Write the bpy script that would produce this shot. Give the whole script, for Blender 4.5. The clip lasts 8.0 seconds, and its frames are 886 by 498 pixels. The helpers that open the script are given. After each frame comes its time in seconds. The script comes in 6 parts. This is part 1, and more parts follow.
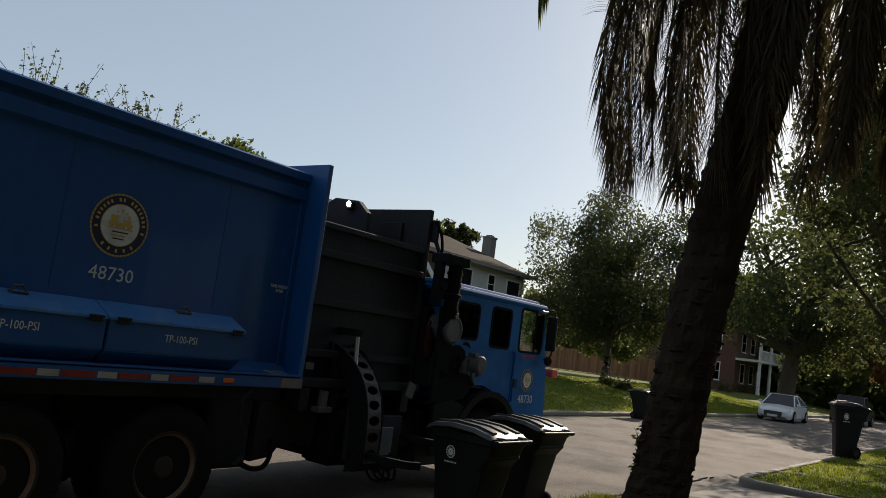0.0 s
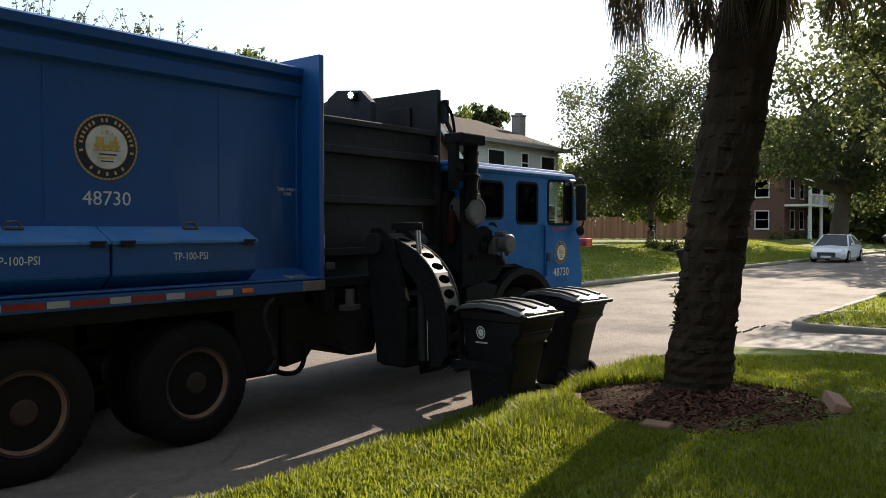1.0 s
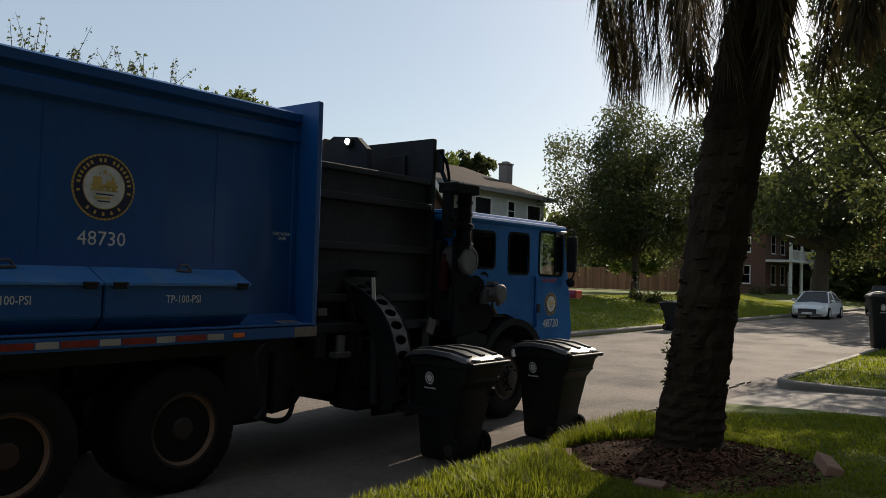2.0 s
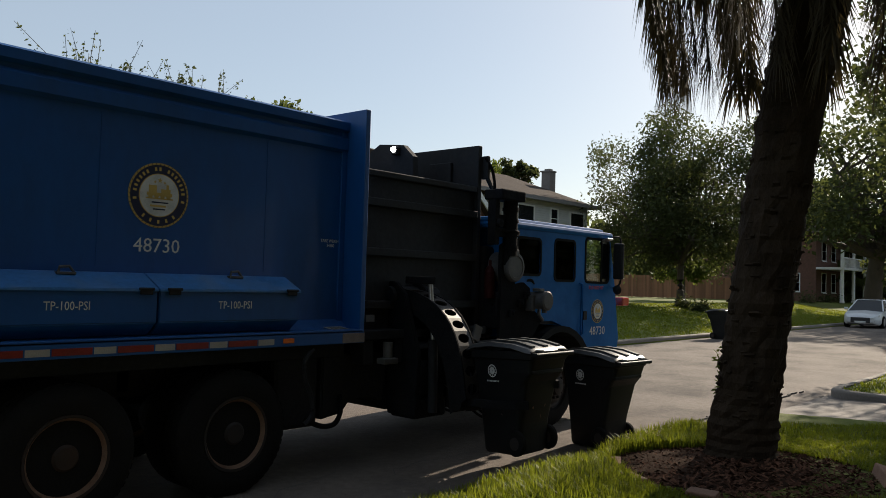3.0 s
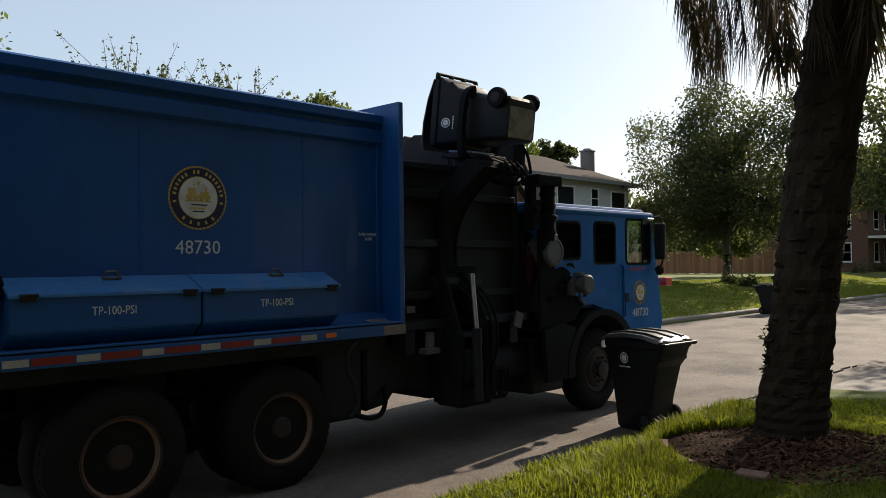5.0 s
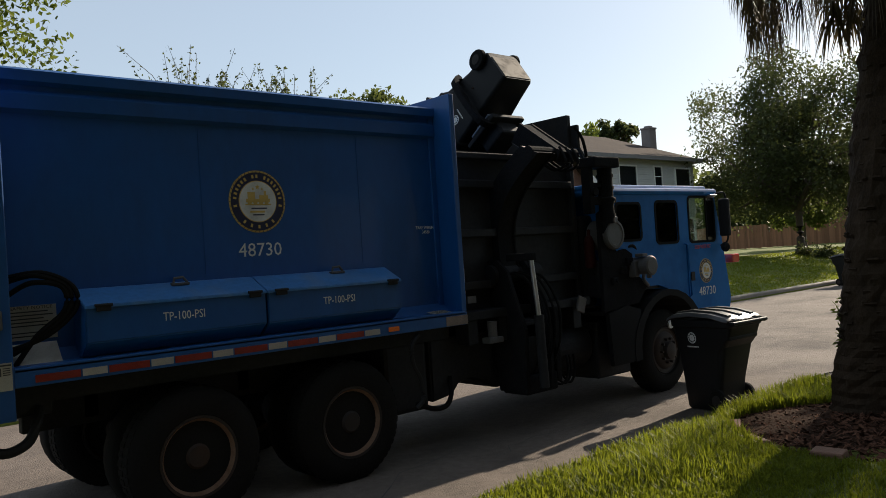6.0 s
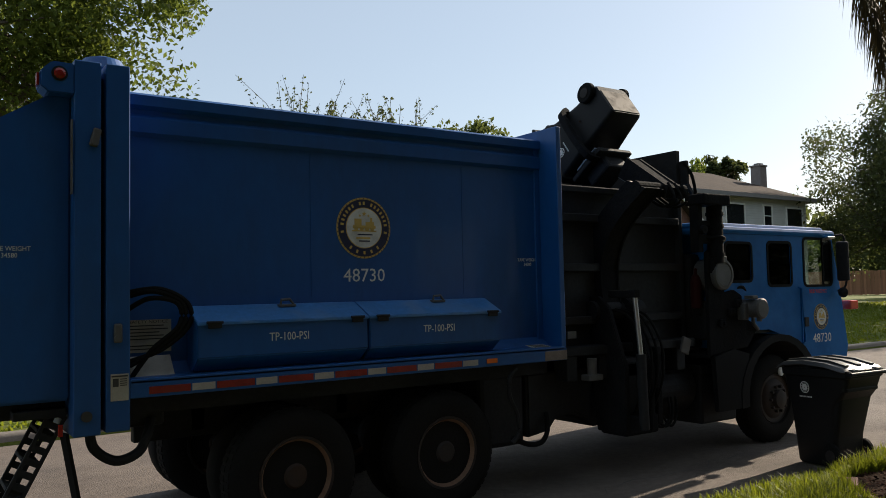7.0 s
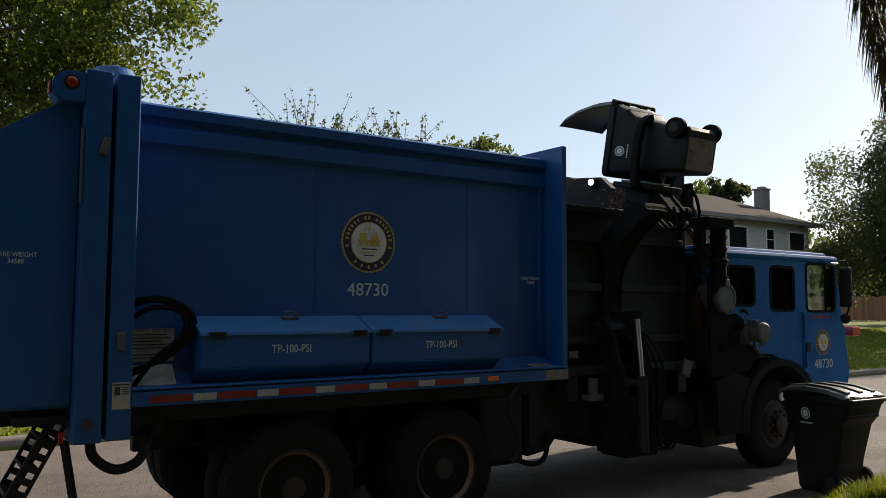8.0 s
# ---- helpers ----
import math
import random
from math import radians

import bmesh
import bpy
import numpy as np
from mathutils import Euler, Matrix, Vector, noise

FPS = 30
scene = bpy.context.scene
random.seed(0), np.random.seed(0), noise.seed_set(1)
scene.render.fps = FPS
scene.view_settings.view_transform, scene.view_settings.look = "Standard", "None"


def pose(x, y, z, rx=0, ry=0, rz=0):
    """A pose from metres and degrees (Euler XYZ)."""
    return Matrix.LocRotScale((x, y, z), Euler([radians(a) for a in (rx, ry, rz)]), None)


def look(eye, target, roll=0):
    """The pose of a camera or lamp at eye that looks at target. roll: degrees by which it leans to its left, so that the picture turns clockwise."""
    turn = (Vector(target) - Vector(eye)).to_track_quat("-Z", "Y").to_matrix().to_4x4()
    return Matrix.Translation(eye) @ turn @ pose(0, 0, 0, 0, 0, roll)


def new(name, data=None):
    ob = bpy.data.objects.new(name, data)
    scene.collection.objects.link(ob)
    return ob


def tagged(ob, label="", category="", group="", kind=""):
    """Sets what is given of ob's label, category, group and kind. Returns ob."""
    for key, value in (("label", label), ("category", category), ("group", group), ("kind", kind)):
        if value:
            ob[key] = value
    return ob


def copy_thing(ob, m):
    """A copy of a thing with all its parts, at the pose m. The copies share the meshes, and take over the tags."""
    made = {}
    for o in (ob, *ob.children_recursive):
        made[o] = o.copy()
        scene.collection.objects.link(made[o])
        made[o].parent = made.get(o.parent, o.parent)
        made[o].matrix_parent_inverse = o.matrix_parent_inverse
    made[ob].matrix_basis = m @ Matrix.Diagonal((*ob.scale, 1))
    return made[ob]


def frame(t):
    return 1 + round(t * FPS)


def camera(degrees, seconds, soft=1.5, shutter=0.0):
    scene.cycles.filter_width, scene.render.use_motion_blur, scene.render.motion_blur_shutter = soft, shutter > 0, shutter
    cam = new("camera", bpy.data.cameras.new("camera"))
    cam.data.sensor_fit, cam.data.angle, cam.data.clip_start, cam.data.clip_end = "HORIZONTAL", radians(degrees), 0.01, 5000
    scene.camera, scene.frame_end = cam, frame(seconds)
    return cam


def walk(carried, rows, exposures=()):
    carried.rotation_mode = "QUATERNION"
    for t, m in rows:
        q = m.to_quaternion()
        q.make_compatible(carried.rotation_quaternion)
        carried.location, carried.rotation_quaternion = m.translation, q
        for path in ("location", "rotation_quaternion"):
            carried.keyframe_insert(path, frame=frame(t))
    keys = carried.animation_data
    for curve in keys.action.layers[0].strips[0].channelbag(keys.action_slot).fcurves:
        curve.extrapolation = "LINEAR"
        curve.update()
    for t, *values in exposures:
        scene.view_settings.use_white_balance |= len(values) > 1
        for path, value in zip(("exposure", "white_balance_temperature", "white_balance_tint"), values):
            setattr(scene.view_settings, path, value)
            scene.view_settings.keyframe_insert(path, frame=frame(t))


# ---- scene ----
cam = camera(58.3, 8.0, soft=0.85)
PATH = [
    (0, (0.035, -0.754, 1.876), (1.627, 0.434, 2.108), 7.5),
    (0.2, (0.172, -0.746, 1.901), (1.792, 0.417, 2.053), 4.1),
    (0.5, (0.282, -0.718, 1.827), (1.918, 0.429, 1.898), 0.9),
    (0.7, (0.398, -0.73, 1.825), (2.009, 0.454, 1.783), 1.1),
    (0.9, (0.409, -0.789, 1.846), (1.911, 0.531, 1.807), -0.5),
    (1, (0.46, -0.768, 1.839), (2.01, 0.495, 1.787), -0.0),
    (1.5, (0.413, -0.692, 1.864), (1.93, 0.612, 1.897), 0.3),
    (2, (0.403, -0.667, 1.884), (1.979, 0.563, 1.945), 1.7),
    (2.2, (0.402, -0.642, 1.883), (1.934, 0.64, 1.973), 2.0),
    (3.3, (0.356, -0.63, 1.862), (1.861, 0.686, 1.939), 1.8),
    (3.5, (0.364, -0.598, 1.866), (1.874, 0.711, 1.939), 2.6),
    (4, (0.38, -0.61, 1.872), (1.841, 0.756, 1.902), 3.0),
    (4.5, (0.419, -0.579, 1.946), (1.924, 0.738, 1.926), 2.1),
    (4.7, (0.377, -0.673, 1.909), (1.823, 0.708, 1.952), 0.1),
    (5.8, (0.417, -0.675, 1.918), (1.859, 0.711, 1.944), -2.1),
    (6, (0.41, -0.744, 1.922), (1.73, 0.758, 1.94), -3.7),
    (6.5, (0.405, -0.708, 1.925), (1.562, 0.921, 2.011), -2.3),
    (7, (0.379, -0.697, 1.93), (1.51, 0.949, 2.035), -1.2),
    (7.5, (0.362, -0.68, 1.96), (1.494, 0.962, 2.105), 1.2),
    (8, (0.35, -0.695, 1.944), (1.477, 0.951, 2.086), 0.3),
]
EXPOSURES = [(0.0, 0.0), (0.45, 0.0), (0.8, 0.95), (1.0, 1.15), (1.5, 0.6), (2.0, 0.15), (3.5, 0.25), (4.0, 0.3),
             (4.5, 0.45), (5.8, 0.5), (6.0, 0.4), (6.5, 0.42), (7.0, 0.45), (7.5, 0.45), (8.0, 0.42)]
walk(cam, [(t, look(eye, target, roll)) for t, eye, target, roll in PATH], EXPOSURES)

# ---- light: a hazy morning sun ahead along the street, and the sky ----
SUN_TO = Vector((1.9, 0.25, 1.0)).normalized()
world = bpy.data.worlds.new("sky")
scene.world = world
world.use_nodes = True
wn = world.node_tree.nodes
wl = world.node_tree.links
wn.clear()
sky = wn.new("ShaderNodeTexSky")
sky.sky_type = "NISHITA"
sky.sun_disc = False
sky.sun_elevation = math.asin(SUN_TO.z)
sky.sun_rotation = math.atan2(SUN_TO.x, SUN_TO.y)
sky.altitude, sky.air_density, sky.dust_density, sky.ozone_density = 0, 1.0, 0.75, 0.7
back = wn.new("ShaderNodeBackground")
back.inputs["Strength"].default_value = 0.132
out = wn.new("ShaderNodeOutputWorld")
haze = wn.new("ShaderNodeMix")
haze.data_type = "RGBA"
haze.inputs["Factor"].default_value = 0.62
haze.inputs["B"].default_value = (3.1, 3.55, 4.0, 1)
wl.new(sky.outputs[0], haze.inputs["A"])
wl.new(haze.outputs["Result"], back.inputs["Color"])
wl.new(back.outputs[0], out.inputs["Surface"])
sun_data = bpy.data.lights.new("sun", "SUN")
sun_data.energy, sun_data.angle, sun_data.color = 5.0, radians(0.6), (1.0, 0.87, 0.7)
sun = new("sun", sun_data)
sun.matrix_basis = look((0, 0, 0), tuple(-SUN_TO))


# ---- materials ----
def mat(name, color, rough=0.5, metal=0.0, vary=0.12, scale=3.0, bump=0.0, bump_scale=60.0, dirt=None, dirt_amount=0.0,
        dirt_scale=1.2, spec=0.5, coat=0.0, island=0.0, objvar=0.0, stretch=(1, 1, 1)):
    """A surface with variation at two scales, optional stains of another colour, and fine relief."""
    m = bpy.data.materials.new(name)
    m.use_nodes = True
    n, l = m.node_tree.nodes, m.node_tree.links
    b = n["Principled BSDF"]
    b.inputs["Roughness"].default_value, b.inputs["Metallic"].default_value = rough, metal
    b.inputs["Specular IOR Level"].default_value = spec
    b.inputs["Coat Weight"].default_value = coat
    co = n.new("ShaderNodeTexCoord")
    mp = n.new("ShaderNodeMapping")
    mp.inputs["Scale"].default_value = stretch
    l.new(co.outputs["Object"], mp.inputs["Vector"])
    big, fine = n.new("ShaderNodeTexNoise"), n.new("ShaderNodeTexNoise")
    big.inputs["Scale"].default_value, fine.inputs["Scale"].default_value = scale, scale * 14
    big.inputs["Detail"].default_value, fine.inputs["Detail"].default_value = 5, 4
    mix = n.new("ShaderNodeMath")
    mix.operation = "MULTIPLY_ADD"
    mix.inputs[1].default_value = 0.5
    for t in (big, fine):
        l.new(mp.outputs[0], t.inputs["Vector"])
    l.new(fine.outputs["Fac"], mix.inputs[0])
    half = n.new("ShaderNodeMath")
    half.operation = "MULTIPLY"
    half.inputs[1].default_value = 0.5
    l.new(big.outputs["Fac"], half.inputs[0])
    l.new(half.outputs[0], mix.inputs[2])
    ramp = n.new("ShaderNodeMapRange")
    ramp.inputs["From Min"].default_value, ramp.inputs["From Max"].default_value = 0.3, 0.7
    ramp.inputs["To Min"].default_value, ramp.inputs["To Max"].default_value = 1 - vary, 1 + vary
    l.new(mix.outputs[0], ramp.inputs["Value"])
    value = ramp.outputs[0]
    if island or objvar:
        src = n.new("ShaderNodeNewGeometry").outputs["Random Per Island"] if island else n.new("ShaderNodeObjectInfo").outputs["Random"]
        r2 = n.new("ShaderNodeMapRange")
        k = island or objvar
        r2.inputs["To Min"].default_value, r2.inputs["To Max"].default_value = 1 - k, 1 + k
        l.new(src, r2.inputs["Value"])
        mu = n.new("ShaderNodeMath")
        mu.operation = "MULTIPLY"
        l.new(value, mu.inputs[0])
        l.new(r2.outputs[0], mu.inputs[1])
        value = mu.outputs[0]
    hsv = n.new("ShaderNodeHueSaturation")
    hsv.inputs["Color"].default_value = (*color, 1)
    l.new(value, hsv.inputs["Value"])
    col = hsv.outputs[0]
    if dirt:
        dn = n.new("ShaderNodeTexNoise")
        dn.inputs["Scale"].default_value, dn.inputs["Detail"].default_value = dirt_scale, 8
        dn.inputs["Roughness"].default_value = 0.65
        l.new(mp.outputs[0], dn.inputs["Vector"])
        dr = n.new("ShaderNodeMapRange")
        dr.inputs["From Min"].default_value, dr.inputs["From Max"].default_value = 0.48, 0.72
        dr.inputs["To Max"].default_value = dirt_amount
        l.new(dn.outputs["Fac"], dr.inputs["Value"])
        mc = n.new("ShaderNodeMix")
        mc.data_type = "RGBA"
        mc.inputs["B"].default_value = (*dirt, 1)
        l.new(dr.outputs[0], mc.inputs["Factor"])
        l.new(col, mc.inputs["A"])
        col = mc.outputs["Result"]
        ro = n.new("ShaderNodeMapRange")
        ro.inputs["To Min"].default_value, ro.inputs["To Max"].default_value = rough, min(1.0, rough + 0.35)
        l.new(dr.outputs[0], ro.inputs["Value"])
        l.new(ro.outputs[0], b.inputs["Roughness"])
    l.new(col, b.inputs["Base Color"])
    if bump:
        bn = n.new("ShaderNodeTexNoise")
        bn.inputs["Scale"].default_value, bn.inputs["Detail"].default_value = bump_scale, 6
        l.new(mp.outputs[0], bn.inputs["Vector"])
        bu = n.new("ShaderNodeBump")
        bu.inputs["Strength"].default_value, bu.inputs["Distance"].default_value = bump, 0.02
        l.new(bn.outputs["Fac"], bu.inputs["Height"])
        l.new(bu.outputs[0], b.inputs["Normal"])
    return m


def glow(name, color, strength):
    m = bpy.data.materials.new(name)
    m.use_nodes = True
    b = m.node_tree.nodes["Principled BSDF"]
    b.inputs["Base Color"].default_value = (*color, 1)
    b.inputs["Emission Color"].default_value = (*color, 1)
    b.inputs["Emission Strength"].default_value = strength
    return m


def leafy(name, color, through_color, vary=0.35, rough=0.5):
    """Leaves: each one its own tone, some light shining through."""
    m = mat(name, color, rough, vary=0.15, scale=1.5, island=vary, spec=0.15)
    n, l = m.node_tree.nodes, m.node_tree.links
    b = n["Principled BSDF"]
    tr = n.new("ShaderNodeBsdfTranslucent")
    tr.inputs["Color"].default_value = (*through_color, 1)
    add = n.new("ShaderNodeMixShader")
    add.inputs[0].default_value = 0.4
    l.new(b.outputs[0], add.inputs[1])
    l.new(tr.outputs[0], add.inputs[2])
    l.new(add.outputs[0], n["Material Output"].inputs["Surface"])
    return m


def glass(name, tint=(0.6, 0.7, 0.68), rough=0.02, ior=1.2):
    m = bpy.data.materials.new(name)
    m.use_nodes = True
    b = m.node_tree.nodes["Principled BSDF"]
    b.inputs["Base Color"].default_value = (*tint, 1)
    b.inputs["Transmission Weight"].default_value = 1.0
    b.inputs["Roughness"].default_value = rough
    b.inputs["IOR"].default_value = ior
    return m


BLUE = mat("blue_paint", (0.003, 0.082, 0.295), 0.46, vary=0.12, scale=0.9, bump=0.06, bump_scale=4, dirt=(0.014, 0.045, 0.1), dirt_amount=0.6, dirt_scale=0.9, coat=0.06, stretch=(1, 1, 0.45))
# worn lid paint, made paler to carry the sky light on the slopes
BLUE_WORN_SKYLIT = mat("worn_skylit_blue_paint", (0.045, 0.18, 0.44), 0.38, vary=0.25, scale=2, bump=0.08, bump_scale=8, dirt=(0.12, 0.21, 0.34), dirt_amount=0.8, dirt_scale=3.5, spec=0.5)
CAB_BLUE = mat("cab_blue_paint", (0.002, 0.135, 0.43), 0.55, vary=0.1, scale=1, dirt=(0.008, 0.05, 0.15), dirt_amount=0.5, spec=0.2)
BLACK = mat("black_steel", (0.024, 0.0252, 0.028), 0.6, spec=0.18, vary=0.3, scale=2, bump=0.15, bump_scale=30, dirt=(0.018, 0.018, 0.02), dirt_amount=0.4, dirt_scale=3)
GREASE = mat("greasy_black", (0.0135, 0.0142, 0.016), 0.9, vary=0.4, scale=4, bump=0.4, bump_scale=25, spec=0.08, dirt=(0.026, 0.023, 0.021), dirt_amount=0.6, dirt_scale=5)
HOPPER = mat("hopper_steel", (0.028, 0.03, 0.034), 0.6, spec=0.15, vary=0.3, scale=1.5, bump=0.2, bump_scale=12, dirt=(0.05, 0.043, 0.04), dirt_amount=0.7, dirt_scale=2.6)
STEEL = mat("bare_steel", (0.45, 0.45, 0.46), 0.35, 0.9, vary=0.2, scale=6, bump=0.05)
DULL = mat("dull_metal", (0.11, 0.11, 0.112), 0.6, 0.2, vary=0.25, scale=8, dirt=(0.1, 0.07, 0.05), dirt_amount=0.6)
RUBBER = mat("tyre_rubber", (0.014, 0.0135, 0.013), 0.85, spec=0.1, vary=0.25, scale=4, bump=0.2, bump_scale=40, dirt=(0.018, 0.016, 0.014), dirt_amount=0.5, dirt_scale=3)
RIM = mat("rusty_rim", (0.2, 0.115, 0.07), 0.6, 0.1, vary=0.3, scale=8, bump=0.1, dirt=(0.1, 0.045, 0.02), dirt_amount=0.8, dirt_scale=5)
HUB = mat("greasy_hub", (0.025, 0.02, 0.018), 0.7, 0.2, vary=0.3, scale=8, dirt=(0.08, 0.04, 0.02), dirt_amount=0.6)
WHITE = mat("white_decal", (0.72, 0.72, 0.7), 0.5, vary=0.15, scale=9, dirt=(0.3, 0.3, 0.3), dirt_amount=0.5, dirt_scale=8)
GOLD = mat("gold_decal", (0.62, 0.43, 0.12), 0.5, vary=0.12, scale=10)
NAVY = mat("navy_decal", (0.012, 0.018, 0.06), 0.45, vary=0.15, scale=10)
REFLECT_RED = mat("red_reflector", (0.24, 0.02, 0.014), 0.4, vary=0.3, scale=12, dirt=(0.1, 0.03, 0.02), dirt_amount=0.6, dirt_scale=6)
REFLECT_WHITE = mat("white_reflector", (0.4, 0.38, 0.35), 0.45, vary=0.2, scale=12, dirt=(0.25, 0.22, 0.2), dirt_amount=0.7, dirt_scale=6)
AMBER = mat("amber_lens", (0.75, 0.16, 0.02), 0.25, vary=0.1, scale=8)
RED_LENS = mat("red_lens", (0.3, 0.016, 0.012), 0.2, vary=0.1, scale=8)
RED_TAPE = mat("red_letters", (0.6, 0.05, 0.06), 0.4, vary=0.1, scale=8)
GLASS = glass("tinted_glass", (0.72, 0.86, 0.82))
SMOKED = glass("smoked_glass", (0.0016, 0.002, 0.002), ior=1.04)
CLEAR = glass("window_glass", (0.8, 0.85, 0.85))
PANE_DARK = mat("black_pane", (0.006, 0.007, 0.008), 0.15, vary=0.2, scale=3, spec=0.3)
SEAT = mat("cab_seat", (0.03, 0.03, 0.035), 0.8, vary=0.2, scale=5)
HOSE = mat("rubber_hose", (0.01, 0.01, 0.01), 0.8, spec=0.12, vary=0.2, scale=10)
PAPER = mat("sticker", (0.42, 0.4, 0.34), 0.5, vary=0.15, scale=12, dirt=(0.25, 0.22, 0.18), dirt_amount=0.6, dirt_scale=7)
INK = mat("sticker_print", (0.04, 0.04, 0.04), 0.6)
CART = mat("black_cart_plastic", (0.0115, 0.012, 0.013), 0.5, spec=0.2, vary=0.2, scale=3, bump=0.12, bump_scale=90, dirt=(0.018, 0.017, 0.016), dirt_amount=0.3, dirt_scale=3)
LID = mat("grey_lid_plastic", (0.035, 0.036, 0.038), 0.38, vary=0.2, scale=3, bump=0.1, bump_scale=90, dirt=(0.09, 0.085, 0.08), dirt_amount=0.5, dirt_scale=4)


# ---- building helpers ----
WORLD_OF = {}


def thing(name, x=0, y=0, z=0, label="", category="", group="", kind="", rz=0):
    ob = tagged(new(name), label, category, group, kind)
    ob.matrix_basis = pose(x, y, z, 0, 0, rz)
    ob.empty_display_size = 0.2
    WORLD_OF[ob.name] = ob.matrix_basis.copy()
    return ob


def part(name, bm, material, parent=None, label="", smooth=False, at=None):
    """One mesh object from a bmesh in world places, under a thing or a part. at: the part's own origin."""
    me = bpy.data.meshes.new(name)
    base = WORLD_OF[parent.name] if parent else Matrix()
    own = Matrix.Translation(at) if at is not None else base
    bm.transform(own.inverted())
    if smooth:
        for f in bm.faces:
            f.smooth = True
    bm.to_mesh(me)
    bm.free()
    for m in material if isinstance(material, (list, tuple)) else [material]:
        me.materials.append(m)
    ob = new(name, me)
    if parent:
        ob.parent = parent
    ob.matrix_basis = base.inverted() @ own
    WORLD_OF[ob.name] = own.copy()
    if smooth:
        me.set_sharp_from_angle(angle=radians(35))
    return tagged(ob, label)


def box(bm, x0, y0, z0, x1, y1, z1, bevel=0.0, m=None, mi=0):
    g = bmesh.ops.create_cube(bm, size=1)
    vs = g["verts"]
    for v in vs:
        v.co = Vector(((x0 + x1) / 2 + v.co.x * (x1 - x0), (y0 + y1) / 2 + v.co.y * (y1 - y0), (z0 + z1) / 2 + v.co.z * (z1 - z0)))
    fs = {f for v in vs for f in v.link_faces}
    if bevel:
        es = list({e for v in vs for e in v.link_edges})
        r = bmesh.ops.bevel(bm, geom=es, offset=bevel, segments=2, affect="EDGES", profile=0.5)
        fs = set(r["faces"]) | {f for f in fs if f.is_valid}
        vs = list({v for f in fs for v in f.verts})
    if m is not None:
        for v in vs:
            v.co = m @ v.co
    for f in fs:
        if f.is_valid:
            f.material_index = mi
    return vs


def cyl(bm, a, b, r, r2=None, n=20, caps=True, mi=0):
    a, b = Vector(a), Vector(b)
    d = b - a
    g = bmesh.ops.create_cone(bm, cap_ends=caps, segments=n, radius1=r, radius2=r if r2 is None else r2, depth=d.length)
    t = Matrix.Translation((a + b) / 2) @ d.to_track_quat("Z", "Y").to_matrix().to_4x4()
    for v in g["verts"]:
        v.co = t @ v.co
    for f in {f for v in g["verts"] for f in v.link_faces}:
        f.material_index = mi
    return g["verts"]


def tube(bm, pts, r, n=8, taper=1.0):
    """A bent round bar through points."""
    pts = [Vector(p) for p in pts]
    rings = []
    for i, p in enumerate(pts):
        d = (pts[min(i + 1, len(pts) - 1)] - pts[max(i - 1, 0)]).normalized()
        q = d.to_track_quat("Z", "Y")
        rr = r * (1 + (taper - 1) * i / max(1, len(pts) - 1))
        rings.append([bm.verts.new(p + q @ Vector((math.cos(2 * math.pi * k / n) * rr, math.sin(2 * math.pi * k / n) * rr, 0))) for k in range(n)])
    for a, b in zip(rings, rings[1:]):
        for k in range(n):
            bm.faces.new((a[k], a[(k + 1) % n], b[(k + 1) % n], b[k]))
    bm.faces.new(list(reversed(rings[0])))
    bm.faces.new(rings[-1])


def spline(pts, steps=6):
    """Points along a smooth line through pts."""
    pts = [Vector(p) for p in pts]
    res = []
    for i in range(len(pts) - 1):
        p0, p1, p2, p3 = pts[max(i - 1, 0)], pts[i], pts[i + 1], pts[min(i + 2, len(pts) - 1)]
        for k in range(steps):
            t = k / steps
            res.append(0.5 * ((2 * p1) + (p2 - p0) * t + (2 * p0 - 5 * p1 + 4 * p2 - p3) * t * t + (3 * p1 - p0 - 3 * p2 + p3) * t ** 3))
    return res + [pts[-1]]


def prism(bm, outline, lift, mi=0, bevel=0.0):
    """A flat outline of points, thickened along lift."""
    lift = Vector(lift)
    a = [bm.verts.new(Vector(p)) for p in outline]
    b = [bm.verts.new(Vector(p) + lift) for p in outline]
    fs = [bm.faces.new(a), bm.faces.new(list(reversed(b)))]
    n = len(a)
    for i in range(n):
        fs.append(bm.faces.new((a[i], b[i], b[(i + 1) % n], a[(i + 1) % n])))
    bmesh.ops.recalc_face_normals(bm, faces=fs)
    for f in fs:
        f.material_index = mi
    if bevel:
        bmesh.ops.bevel(bm, geom=list({e for f in fs for e in f.edges}), offset=bevel, segments=2, affect="EDGES")
    return a + b


def revolve(bm, profile, centre, axis="y", n=40, mi=0, caps=True):
    """Turn a profile of (radius, along) round an axis through centre."""
    c = Vector(centre)
    rings = []
    for r, h in profile:
        ring = []
        for k in range(n):
            a = 2 * math.pi * k / n
            u, v = r * math.cos(a), r * math.sin(a)
            p = {"y": (u, h, v), "x": (h, u, v), "z": (u, v, h)}[axis]
            ring.append(bm.verts.new(c + Vector(p)))
        rings.append(ring)
    fs = []
    for a, b in zip(rings, rings[1:]):
        for k in range(n):
            fs.append(bm.faces.new((a[k], a[(k + 1) % n], b[(k + 1) % n], b[k])))
    for ring in (rings[0], rings[-1]) if caps else ():
        fs.append(bm.faces.new(ring))
    bmesh.ops.recalc_face_normals(bm, faces=fs)
    for f in fs:
        f.material_index = mi


